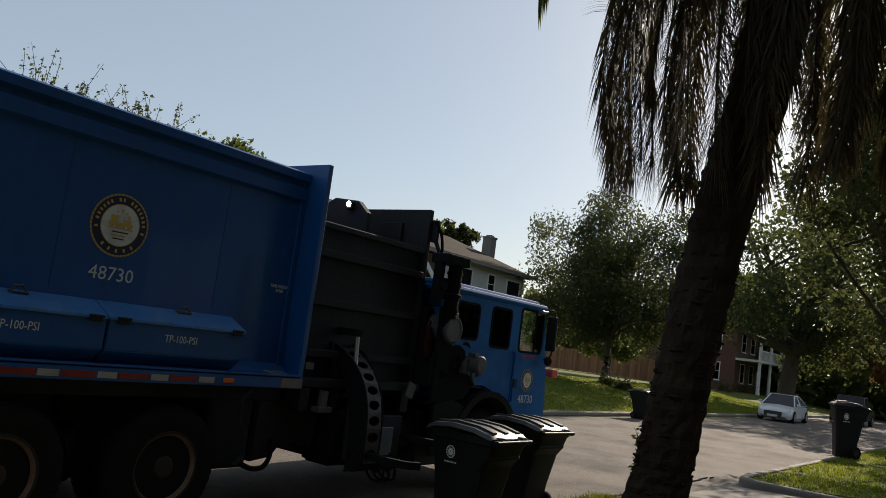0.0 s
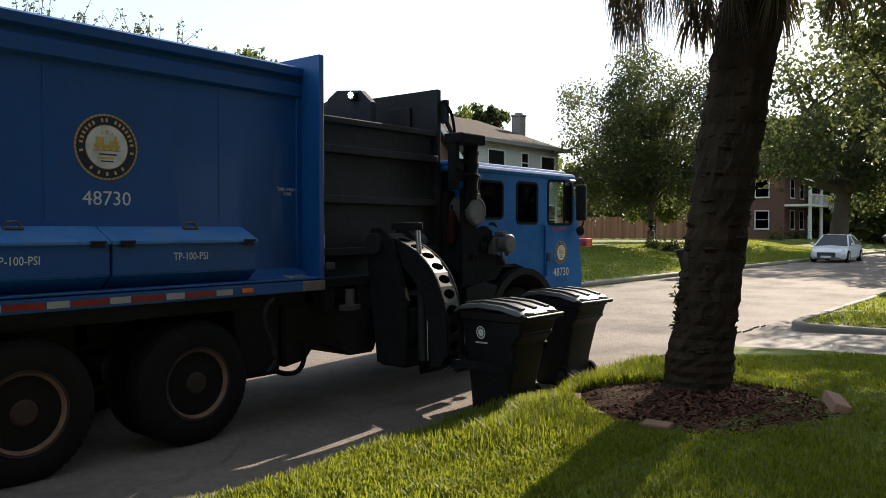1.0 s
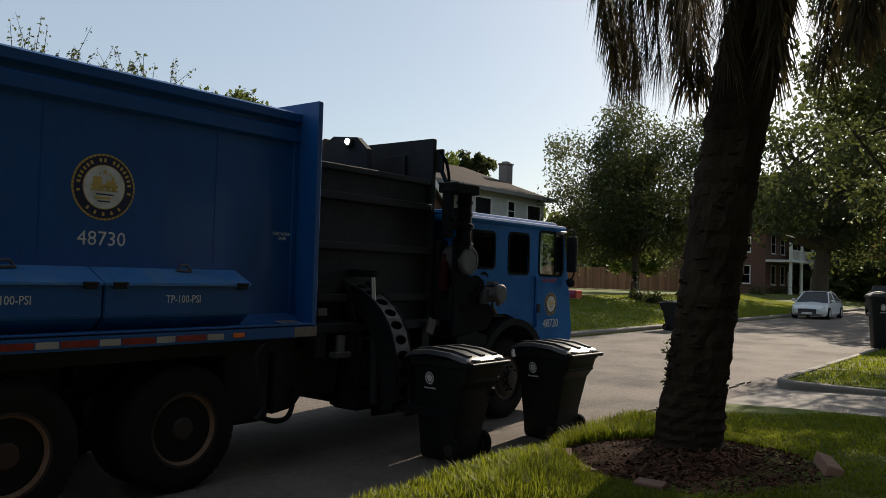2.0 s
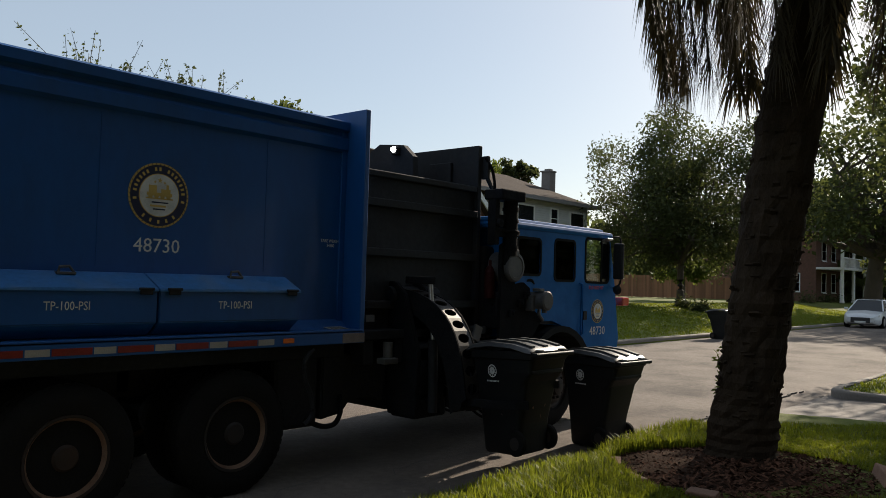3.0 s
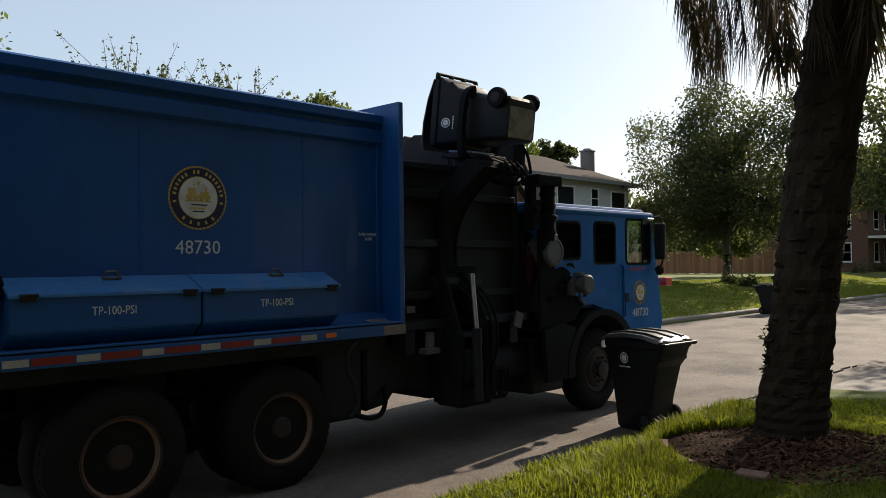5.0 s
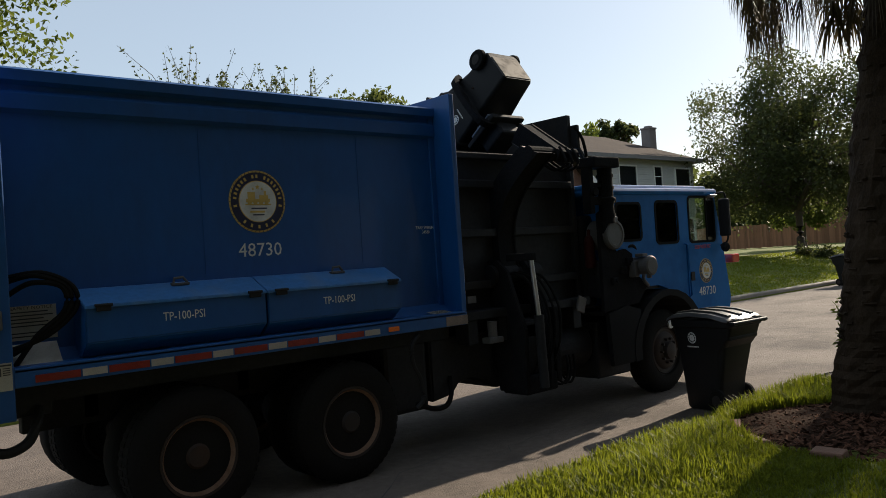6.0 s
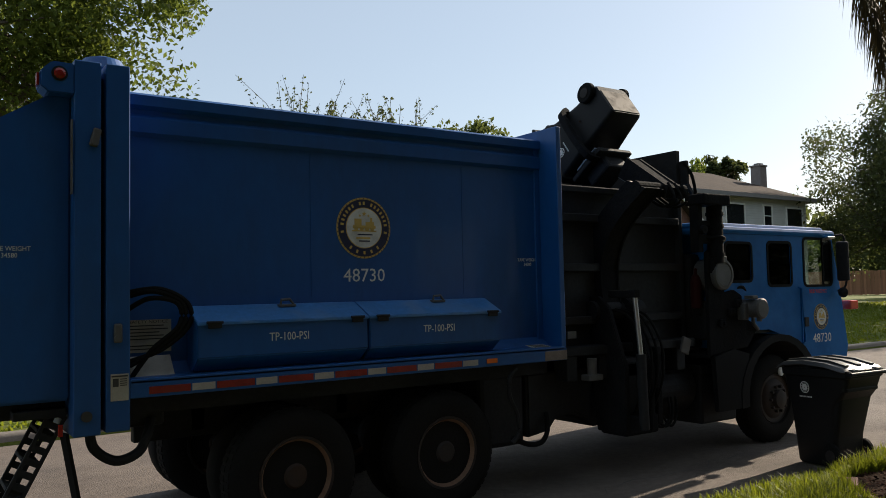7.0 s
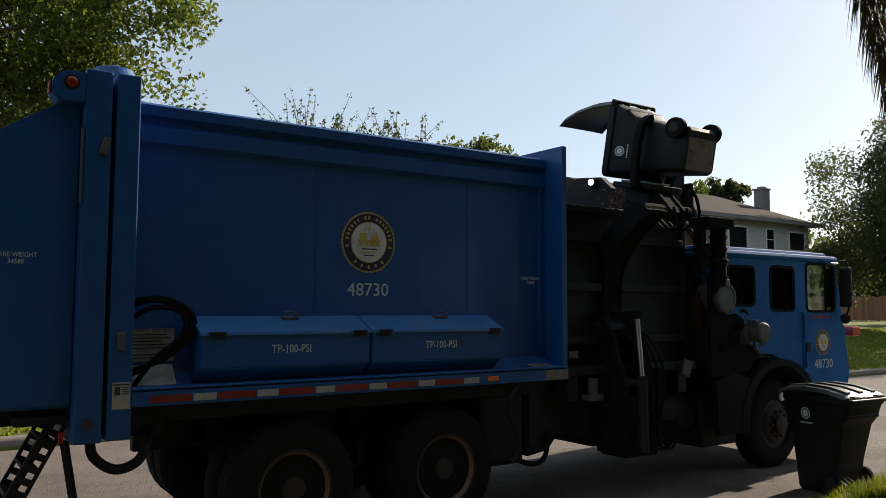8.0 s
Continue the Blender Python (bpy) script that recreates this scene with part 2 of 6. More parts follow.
def letters(name, text, height, material, parent, m, width=None, label=""):
    """Stencilled writing: the built-in font turned into a thin mesh, standing in the plane of m."""
    cu = bpy.data.curves.new(name, "FONT")
    cu.body, cu.size, cu.extrude, cu.align_x, cu.align_y = text, 1.0, 0.001, "CENTER", "CENTER"
    cu.resolution_u = 2
    tmp = bpy.data.objects.new(name, cu)
    me = bpy.data.meshes.new_from_object(tmp)
    bpy.data.objects.remove(tmp)
    bpy.data.curves.remove(cu)
    xs = [v.co.x for v in me.vertices]
    ys = [v.co.y for v in me.vertices]
    sy = height / (max(ys) - min(ys))
    sx = width / (max(xs) - min(xs)) if width else sy
    cx, cy = (max(xs) + min(xs)) / 2, (max(ys) + min(ys)) / 2
    for v in me.vertices:
        v.co = Vector(((v.co.x - cx) * sx, (v.co.y - cy) * sy, v.co.z))
    bm = bmesh.new()
    bm.from_mesh(me)
    bpy.data.meshes.remove(me)
    bm.transform(m)
    return part(name, bm, material, parent, label)


def facing(x, y, z):
    """A plane standing upright that faces -y, for writing on the truck's side."""
    return Matrix.Translation((x, y, z)) @ Matrix.Rotation(radians(90), 4, "X")


def B():
    return bmesh.new()


# ---- ground, street, kerbs, drive ----
GRASS_GROUND = mat("turf", (0.12, 0.142, 0.026), 0.9, vary=0.35, scale=0.8, bump=0.6, bump_scale=45, dirt=(0.10, 0.085, 0.035), dirt_amount=0.5, dirt_scale=0.6, spec=0.2)
ROAD = mat("concrete_road", (0.165, 0.134, 0.112), 0.85, vary=0.3, scale=0.9, bump=0.7, bump_scale=60, dirt=(0.075, 0.066, 0.06), dirt_amount=0.75, dirt_scale=0.6, spec=0.3)
KERB = mat("kerb_concrete", (0.2, 0.172, 0.145), 0.8, vary=0.2, scale=2, bump=0.3, bump_scale=60, dirt=(0.16, 0.14, 0.11), dirt_amount=0.6)
DRIVE = mat("drive_concrete", (0.165, 0.14, 0.12), 0.8, vary=0.15, scale=1, bump=0.3, bump_scale=80, dirt=(0.11, 0.1, 0.085), dirt_amount=0.6)
MULCH = mat("mulch", (0.05, 0.028, 0.018), 0.95, spec=0.05, vary=0.4, scale=5, bump=0.8, bump_scale=50)
CHIP = mat("bark_chip", (0.11, 0.055, 0.035), 0.95, spec=0.05, vary=0.3, scale=20, island=0.6)
BRICK_EDGE = mat("edging_brick", (0.27, 0.15, 0.1), 0.85, vary=0.25, scale=9, bump=0.4, objvar=0.25)
TAR = mat("joint_tar", (0.085, 0.075, 0.066), 0.8)

NEAR, FAR = 3.42, 11.45          # the two kerb lines
DRIVE_A, DRIVE_B = 11.7, 15.1    # the drive's two edges


def ground_z(x, y):
    if y < NEAR:
        return 0.15 + 0.035 * min(3.5, NEAR - y)
    if y < FAR:
        return -0.06
    return 0.13 + 0.8 * min(1.0, max(0.0, (y - FAR) / 7.0)) ** 1.2


CORNER = 0.62                    # radius of the lawn's corner beyond the drive


def off_lawn(x, y, inset=0.0):
    """True on the drive and outside the rounded corner of the lawn beyond it."""
    if y > NEAR or not DRIVE_A + 0.2 < x:
        return False
    cx, cy = DRIVE_B + CORNER, NEAR - CORNER
    if x < cx and y > cy:
        return math.hypot(x - cx, y - cy) > CORNER - inset
    return x < DRIVE_B + inset or (x > cx and y > NEAR - inset)


def build_ground():
    xs = [-400, -120, -40, -12] + [-8 + 0.8 * i for i in range(24)] + [11.5, 11.88, 11.92, 12.5, 13.5, 14.5] + [14.9 + 0.1 * i for i in range(13)] + [16.4 + 0.8 * i for i in range(29)] + [44, 60, 90, 140, 250, 500]
    ys = [-400, -90, -30, -12, -6, -3, -1.5, -0.5, 0.5, 1.2, 1.9, 2.4] + [2.6 + 0.1 * i for i in range(8)] + [NEAR - 0.02, NEAR + 0.02, 7, FAR - 0.02, FAR + 0.02, 12.2, 13, 14, 15.5, 17, 18.5, 22, 30, 50, 90, 200, 500]
    bm = B()
    g = [[bm.verts.new((x, y, ground_z(x, y) + (0.02 * noise.noise((x * 0.7, y * 0.7, 0)) if y < NEAR - 0.1 or y > FAR + 0.5 else 0)
                       - (0.16 if off_lawn(x, y, 0.12) else 0))) for y in ys] for x in xs]
    for i in range(len(xs) - 1):
        for j in range(len(ys) - 1):
            bm.faces.new((g[i][j], g[i + 1][j], g[i + 1][j + 1], g[i][j + 1]))
    tagged(part("ground", bm, GRASS_GROUND, smooth=True), "mown green lawns on both sides of the street", "lawn", kind="structure")

    bm = B()
    xs = [-300 + 20 * i for i in range(15)] + [-4 + i * 0.5 for i in range(80)] + [40, 60, 100, 200, 400]
    ys = [NEAR + (FAR - NEAR) * j / 16 for j in range(17)]
    g = [[bm.verts.new((x, y, 0.012 * noise.noise((x * 0.5, y * 0.5, 3)) * (0 if x > 60 or x < -20 else 1) - 0.02 * (abs(j - 8) / 8) ** 2 + 0.012)) for j, y in enumerate(ys)] for x in xs]
    for i in range(len(xs) - 1):
        for j in range(len(ys) - 1):
            bm.faces.new((g[i][j], g[i + 1][j], g[i + 1][j + 1], g[i][j + 1]))
    tagged(part("road", bm, ROAD, smooth=True), "pale worn concrete street with stains and joints", "road", kind="structure")

    # crooked tarred cracks by the gutter and under the truck
    bm = B()
    rnd = random.Random(4)
    for px, py, turn, steps in ((10.5, 3.9, 0.0, 15), (12.2, 3.75, 0.9, 6), (3.2, 4.2, 0.4, 12), (5.6, 4.6, 0.2, 14), (7.4, 4.9, -0.3, 9), (2.0, 9.0, 0.3, 9), (17.0, 6.0, 0.7, 14), (13.5, 8.4, -0.2, 18), (24, 5.5, 0.5, 16)):
        for i in range(steps):
            a = turn + rnd.uniform(-0.7, 0.7)
            l = rnd.uniform(0.12, 0.4)
            qx, qy = px + l * math.cos(a), py + l * math.sin(a)
            d = Vector((qx - px, qy - py, 0)).normalized().cross(Vector((0, 0, 1))) * rnd.uniform(0.003, 0.008)
            v = [bm.verts.new((px + d.x, py + d.y, 0.026)), bm.verts.new((px - d.x, py - d.y, 0.026)), bm.verts.new((qx - d.x, qy - d.y, 0.026)), bm.verts.new((qx + d.x, qy + d.y, 0.026))]
            bm.faces.new(v)
            px, py = qx, qy
    # the seam along the gutter at the drive's mouth
    for k in range(22):
        x = 10.6 + 0.24 * k
        y = 3.98 + 0.03 * math.sin(k * 1.7)
        box(bm, x, y - 0.008, 0.0, x + 0.235, y + 0.008, 0.0255)
    tagged(part("road_joint", bm, TAR), "dark tarred joints and cracks in the street", "joint", kind="structure")

    def kerb(line, name, label):
        """A kerb of rounded section along a line on the ground; its face is on the line's left."""
        prof = [(0.0, -0.05), (0.0, 0.10), (0.02, 0.135), (0.05, 0.15), (0.15, 0.155), (0.17, 0.14), (0.17, -0.05)]
        bm = B()
        line = [Vector(p) for p in line]
        rows = []
        for i, p in enumerate(line):
            d = (line[min(i + 1, len(line) - 1)] - line[max(i - 1, 0)]).normalized()
            side = Vector((d.y, -d.x, 0))
            drop = p.z
            rows.append([bm.verts.new((p.x + side.x * a, p.y + side.y * a, max(-0.05, b - drop) if b > 0 else b)) for a, b in prof])
        for a, b in zip(rows, rows[1:]):
            for k in range(len(prof) - 1):
                bm.faces.new((a[k], b[k], b[k + 1], a[k + 1]))
        for r in (rows[0], rows[-1]):
            bm.faces.new(r)
        bmesh.ops.recalc_face_normals(bm, faces=bm.faces)
        tagged(part(name, bm, KERB, smooth=True), label, "kerb", kind="structure")

    # near kerb, lowered toward the drive; then the rounded corner beyond the drive
    kerb([(-60, NEAR, 0), (-10, NEAR, 0), (4, NEAR, 0), (9.4, NEAR, 0), (10.6, NEAR - 0.05, 0.07), (11.4, NEAR - 0.6, 0.12), (DRIVE_A, NEAR - 1.6, 0.13)], "kerb", "low concrete kerb along the near lawn")
    arc = [(DRIVE_B, -6, -0.03), (DRIVE_B, 2.2, -0.03)] + [(DRIVE_B + CORNER - CORNER * math.cos(radians(a)), NEAR - CORNER + CORNER * math.sin(radians(a)), -0.03) for a in range(0, 91, 10)]
    kerb(arc + [(20, NEAR, -0.03), (40, NEAR, -0.03), (120, NEAR, -0.03)], "kerb", "rounded concrete kerb at the far side of the drive")
    kerb([(200, FAR, 0), (60, FAR, 0), (30, FAR, 0), (15, FAR, 0), (0, FAR, 0), (-60, FAR, 0)], "kerb", "concrete kerb along the opposite lawn")

    bm = B()
    xs = [DRIVE_A + (DRIVE_B - DRIVE_A) * i / 8 for i in range(9)]
    ys = [NEAR + 0.05, NEAR - 0.5, NEAR - 1.2, 1, -1, -4, -10]
    g = [[bm.verts.new((x, y, 0.022 + 0.1 * min(1, (NEAR + 0.05 - y) / 2.2))) for y in ys] for x in xs]
    for i in range(8):
        for j in range(len(ys) - 1):
            bm.faces.new((g[i][j + 1], g[i + 1][j + 1], g[i + 1][j], g[i][j]))
    tagged(part("driveway", bm, DRIVE), "light concrete driveway meeting the street", "driveway", kind="structure")
    # flared apron between the lawn's rounded corner and the street
    bm = B()
    prism(bm, [(10.4, NEAR + 0.02, -0.05), (11.3, NEAR - 0.62, -0.05), (DRIVE_A, NEAR - 1.5, -0.05), (DRIVE_A + 0.02, NEAR + 0.04, -0.05)], (0, 0, 0.075))
    prism(bm, [(DRIVE_B - 0.02, NEAR + 0.04, -0.05), (DRIVE_B - 0.02, NEAR - CORNER, -0.05), (DRIVE_B + 0.2, NEAR - 0.18, -0.05), (DRIVE_B + CORNER, NEAR + 0.02, -0.05)], (0, 0, 0.075))
    tagged(part("apron", bm, DRIVE), "flared concrete apron of the driveway", "driveway", kind="structure")


build_ground()
# ---- the refuse truck ----
Y0, Y1 = 5.0, 7.5        # near and far side of the deck
PY = 5.29                # near side panel of the body
truck = thing("refuse_truck", 6.2, 6.25, 0, "dark blue side-loading refuse truck standing at the kerb", "truck")


def seal(parent, x, y, z, r):
    """The round city seal: gold rim, dark ring with a row of bars, light centre with gold shapes."""
    bm = B()
    def disc(rr, d, mi, n=48):
        vs = [bm.verts.new((x + rr * math.cos(2 * math.pi * k / n), y - d, z + rr * math.sin(2 * math.pi * k / n))) for k in range(n)]
        vb = [bm.verts.new((v.co.x, y, v.co.z)) for v in vs]
        f = [bm.faces.new(vs)] + [bm.faces.new((vs[k], vs[(k + 1) % n], vb[(k + 1) % n], vb[k])) for k in range(n)]
        for q in f:
            q.material_index = mi
    disc(r, 0.003, 0)
    disc(r * 0.94, 0.005, 1)
    disc(r * 0.67, 0.007, 0)
    disc(r * 0.645, 0.009, 2)
    # beads on the rim
    for k in range(44):
        a = 2 * math.pi * k / 44
        m = Matrix.Translation((x + r * 0.97 * math.cos(a), y - 0.004, z + r * 0.97 * math.sin(a))) @ Matrix.Rotation(-a + 0.5, 4, "Y")
        box(bm, -r * 0.028, -0.002, -r * 0.008, r * 0.028, 0.002, r * 0.008, m=m, mi=1)
    # bars for the words on the ring
    for a in [8 + 164 * k / 16 for k in range(17) if k not in (7, 10)] + [232 + 76 * k / 4 for k in range(5)] + [190, 350]:
        ra = radians(a)
        m = Matrix.Translation((x + r * 0.81 * math.cos(ra), y - 0.006, z + r * 0.81 * math.sin(ra))) @ Matrix.Rotation(-ra + math.pi / 2, 4, "Y")
        box(bm, -r * 0.034, -0.002, -r * 0.055, r * 0.034, 0.002, r * 0.055, m=m, mi=0)
    q = y - 0.011
    s = r
    # gold engine shape, wheels, star, plough shapes below
    for ax, az, bx, bz in ((-0.42, -0.02, 0.42, 0.08), (-0.36, 0.08, -0.1, 0.3), (0.05, 0.08, 0.36, 0.2), (0.22, 0.2, 0.3, 0.34), (-0.45, -0.12, 0.45, -0.08), (-0.3, -0.36, 0.22, -0.3)):
        box(bm, x + ax * s, q, z + az * s, x + bx * s, q + 0.004, z + bz * s, mi=0)
    for ax in (-0.3, -0.1, 0.1, 0.3):
        cyl(bm, (x + ax * s, q, z - 0.03 * s), (x + ax * s, q + 0.004, z - 0.03 * s), 0.075 * s, n=12, mi=0)
    for dx, dz, rr in ((0, 0.46, 0.09), (-0.16, 0.4, 0.05), (0.16, 0.4, 0.05)):
        star = [(x + dx * s + s * rr * (1.0 if i % 2 == 0 else 0.42) * math.sin(math.pi * i / 5), q, z + dz * s + s * rr * (1.0 if i % 2 == 0 else 0.42) * math.cos(math.pi * i / 5)) for i in range(10)]
        prism(bm, star, (0, 0.004, 0), mi=0)
    box(bm, x - 0.25 * s, q, z - 0.24 * s, x + 0.3 * s, q + 0.004, z - 0.2 * s, mi=1)
    box(bm, x - 0.2 * s, q, z - 0.45 * s, x + 0.2 * s, q + 0.004, z - 0.41 * s, mi=1)
    return part("seal", bm, [GOLD, NAVY, WHITE], parent, "round gold and navy city seal")


def build_body():
    # main container: side panel with pressed upper rails, roof and far side
    bm = B()
    prof = [(PY, 1.36), (PY, 3.10), (PY - 0.035, 3.13), (PY - 0.035, 3.235), (PY - 0.005, 3.265), (PY - 0.005, 3.30), (PY - 0.05, 3.325), (PY - 0.05, 3.40), (PY - 0.02, 3.42),
            (PY + 0.5, 3.44), (Y1 - 0.8, 3.44), (Y1 - 0.24, 3.42), (Y1 - 0.24, 1.36)]
    rows = [[bm.verts.new((x, y, z)) for y, z in prof] for x in (1.66, 5.69)]
    n = len(prof)
    for k in range(n):
        bm.faces.new((rows[0][k], rows[1][k], rows[1][(k + 1) % n], rows[0][(k + 1) % n]))
    for r in rows:
        bm.faces.new(r)
    bmesh.ops.recalc_face_normals(bm, faces=bm.faces)
    body = part("body", bm, BLUE, truck, "large dark blue compactor body with plain sides")
    # welded seams on the side, slightly proud
    for x in (3.18, 4.72):
        bm = B()
        box(bm, x - 0.006, PY - 0.004, 1.9, x + 0.006, PY + 0.002, 3.09)
        part("weld_seam", bm, BLUE, body)
    # deck
    bm = B()
    box(bm, 1.69, Y0, 1.335, 5.70, PY + 0.3, 1.372, 0.008)
    box(bm, 1.69, Y0, 1.24, 5.72, Y0 + 0.02, 1.36, 0.006)
    part("deck", bm, BLUE, truck, "blue side deck with worn paint")
    # sloped fillet between deck and panel
    bm = B()
    prism(bm, [(1.7, PY - 0.10, 1.371), (1.7, PY + 0.02, 1.371), (1.7, PY + 0.02, 1.47)], (3.98, 0, 0))
    part("deck_fillet", bm, BLUE, truck)
    # front flange of the body
    bm = B()
    box(bm, 5.665, Y0 + 0.01, 1.25, 5.725, Y1, 3.515, 0.006)
    box(bm, 5.60, PY - 0.02, 1.40, 5.665, PY + 0.1, 3.40, 0.006)
    part("front_flange", bm, BLUE, truck)
    bm = B()
    box(bm, 5.40, 6.6, 3.43, 5.75, 7.0, 3.60, 0.01)
    part("roof_box", bm, BLACK, truck)
    bm = B()
    box(bm, 5.44, Y0 - 0.004, 1.245, 5.72, Y0 + 0.004, 1.335, 0.002)
    part("bare_lip", bm, mat("scraped_lip", (0.2, 0.16, 0.14), 0.5, 0.3, vary=0.3, scale=10), truck, "scraped bare metal lip")
    # rear post, gap, tailgate post
    bm = B()
    box(bm, 1.535, Y0, 1.03, 1.692, Y1, 3.53, 0.008)
    part("rear_post", bm, BLUE, truck)
    bm = B()
    box(bm, 1.505, Y0 + 0.12, 1.1, 1.54, Y1 - 0.1, 3.45)
    part("gasket", bm, HOSE, truck)
    bm = B()
    box(bm, 1.335, Y0, 1.02, 1.505, Y1, 3.53, 0.008)
    part("tailgate_post", bm, BLUE, truck)
    bm = B()
    # tailgate shell: sloping shoulder to the rear
    out = [(1.34, 5.12, 1.25), (1.34, 5.12, 3.34), (1.20, 5.12, 3.30), (0.9, 5.12, 3.11), (0.45, 5.12, 2.75), (0.22, 5.12, 2.3), (0.22, 5.12, 1.55), (0.45, 5.12, 1.32), (0.8, 5.12, 1.25)]
    prism(bm, out, (0, 2.26, 0), bevel=0.02)
    part("tailgate", bm, BLUE, truck, "dark blue bulging tailgate")
    bm = B()
    revolve(bm, [(0.19, 3.42), (0.185, 3.66), (0.14, 3.75), (0.05, 3.78)], (1.66, 5.75, 0), "z", 28)
    part("roof_dome", bm, BLUE, truck)
    # lamp box on the tailgate post with a red round lamp
    bm = B()
    prism(bm, [(1.336, 5.0, 3.29), (1.336, 5.0, 3.50), (1.20, 5.0, 3.50), (1.13, 5.0, 3.43), (1.13, 5.0, 3.33), (1.18, 5.0, 3.29)], (0, 0.2, 0), bevel=0.008)
    lb = part("lamp_box", bm, BLUE, truck)
    bm = B()
    revolve(bm, [(0.036, 0), (0.036, -0.012), (0.02, -0.022), (0.004, -0.024)], (1.245, 5.0, 3.42), "y", 20)
    part("tail_lamp", bm, RED_LENS, lb, "round red lamp")
    bm = B()
    revolve(bm, [(0.05, 0), (0.05, -0.006), (0.037, -0.006)], (1.245, 5.001, 3.42), "y", 20)
    part("lamp_rim", bm, BLACK, lb)
    bm = B()
    box(bm, 1.112, 5.03, 3.335, 1.128, 5.10, 3.42, 0.004)
    part("tail_lamp", bm, RED_LENS, lb, "round red lamp")
    # latches on the posts
    for x, z, tilt in ((1.468, 3.02, 15), (1.61, 1.70, 0)):
        bm = B()
        m = Matrix.Translation((x, 4.998, z)) @ Matrix.Rotation(radians(tilt), 4, "Y")
        box(bm, -0.028, -0.02, -0.075, 0.028, 0, 0.055, 0.012, m=m)
        cyl(bm, (x - 0.005, 4.995, z - 0.045), (x - 0.005, 4.965, z - 0.045), 0.022, n=14)
        part("latch", bm, DULL, truck, "dull steel latch plate")
    bm = B()
    box(bm, 1.315, 4.99, 2.62, 1.327, 5.02, 3.12, 0.003)
    part("edge_strip", bm, DULL, truck)
    bm = B()
    cyl(bm, (1.415, 4.999, 1.15), (1.415, 4.985, 1.15), 0.035, n=18)
    part("post_hole", bm, INK, truck)
    # warning stickers
    bm = B()
    box(bm, 1.565, Y0 - 0.004, 1.235, 1.68, Y0, 1.415)
    st = part("sticker", bm, PAPER, truck, "worn pale warning sticker")
    bm = B()
    box(bm, 1.57, Y0 - 0.006, 1.395, 1.675, Y0 - 0.003, 1.405)
    box(bm, 1.578, Y0 - 0.006, 1.33, 1.615, Y0 - 0.003, 1.385, 0.0)
    for k in range(4):
        box(bm, 1.625, Y0 - 0.006, 1.335 + 0.014 * k, 1.668, Y0 - 0.003, 1.341 + 0.014 * k)
    part("print", bm, INK, st)
    bm = B()
    box(bm, 1.72, PY - 0.005, 1.53, 2.045, PY, 1.765)
    st = part("sticker", bm, PAPER, truck, "large pale safety notice sticker")
    bm = B()
    for k in range(8):
        if k in (2,):
            continue
        box(bm, 1.74, PY - 0.007, 1.55 + 0.024 * k, 2.02 - 0.03 * (k % 3), PY - 0.004, 1.558 + 0.024 * k)
    part("print", bm, INK, st)
    letters("heading", "SAFETY NOTICE", 0.022, INK, st, facing(1.885, PY - 0.006, 1.751), 0.27)
    bm = B()
    m = Matrix.Translation((1.86, 5.2, 1.43)) @ Matrix.Rotation(radians(48), 4, "X")
    box(bm, -0.17, -0.14, -0.003, 0.17, 0.10, 0.003, m=m)
    part("kick_plate", bm, PAPER, truck, "scuffed pale deck plate")
    bm = B()
    m = Matrix.Translation((5.46, 5.12, 1.376)) @ Matrix.Rotation(radians(8), 4, "X")
    box(bm, -0.10, -0.07, 0, 0.12, 0.07, 0.004, m=m)
    st = part("sticker", bm, PAPER, truck, "pale sticker on the deck")
    bm = B()
    for k in range(4):
        box(bm, -0.08, -0.05 + 0.03 * k, 0.004, 0.1, -0.04 + 0.03 * k, 0.006, m=m)
    part("print", bm, INK, st)
    # hoses behind the rear post
    for k, (dz, dx) in enumerate(((0.0, 0.0), (-0.1, -0.03), (0.03, 0.04))):
        bm = B()
        tube(bm, spline([(1.70, 5.2, 1.93 + dz), (1.88 + dx, 5.12, 1.97 + dz * 0.5), (2.07 + dx, 5.1, 1.88), (2.08 + dx, 5.1, 1.72), (1.9 + dx, 5.12, 1.56), (1.72, 5.15, 1.45 + dz)]), 0.018, 8)
        part("hydraulic_hose", bm, HOSE, truck, smooth=True)
    # reflective tape along the lip, and the amber marker
    x, k = 1.815, 0
    while x < 4.55:
        w = 0.285 if k % 2 == 0 else 0.165
        bm = B()
        box(bm, x, Y0 - 0.003, 1.262, x + w, Y0 + 0.001, 1.312)
        part("reflector", bm, REFLECT_RED if k % 2 == 0 else REFLECT_WHITE, truck)
        x += w + 0.012
        k += 1
    bm = B()
    box(bm, 4.74, Y0 - 0.014, 1.27, 4.86, Y0, 1.312, 0.006)
    part("marker_lamp", bm, AMBER, truck, "small amber marker lamp")
    seal(truck, 3.672, PY, 2.482, 0.262)
    letters("fleet_number", "48730", 0.112, WHITE, truck, facing(3.672, PY - 0.001, 2.078), 0.40, "white stencilled number")
    letters("tare_mark", "TARE WEIGHT\n34580", 0.075, WHITE, truck, facing(5.50, PY - 0.001, 2.195), 0.25, "small faded white writing")
    letters("tare_mark", "TARE WEIGHT\n34580", 0.075, WHITE, truck, facing(0.97, 5.118, 2.24), 0.25, "small faded white writing")
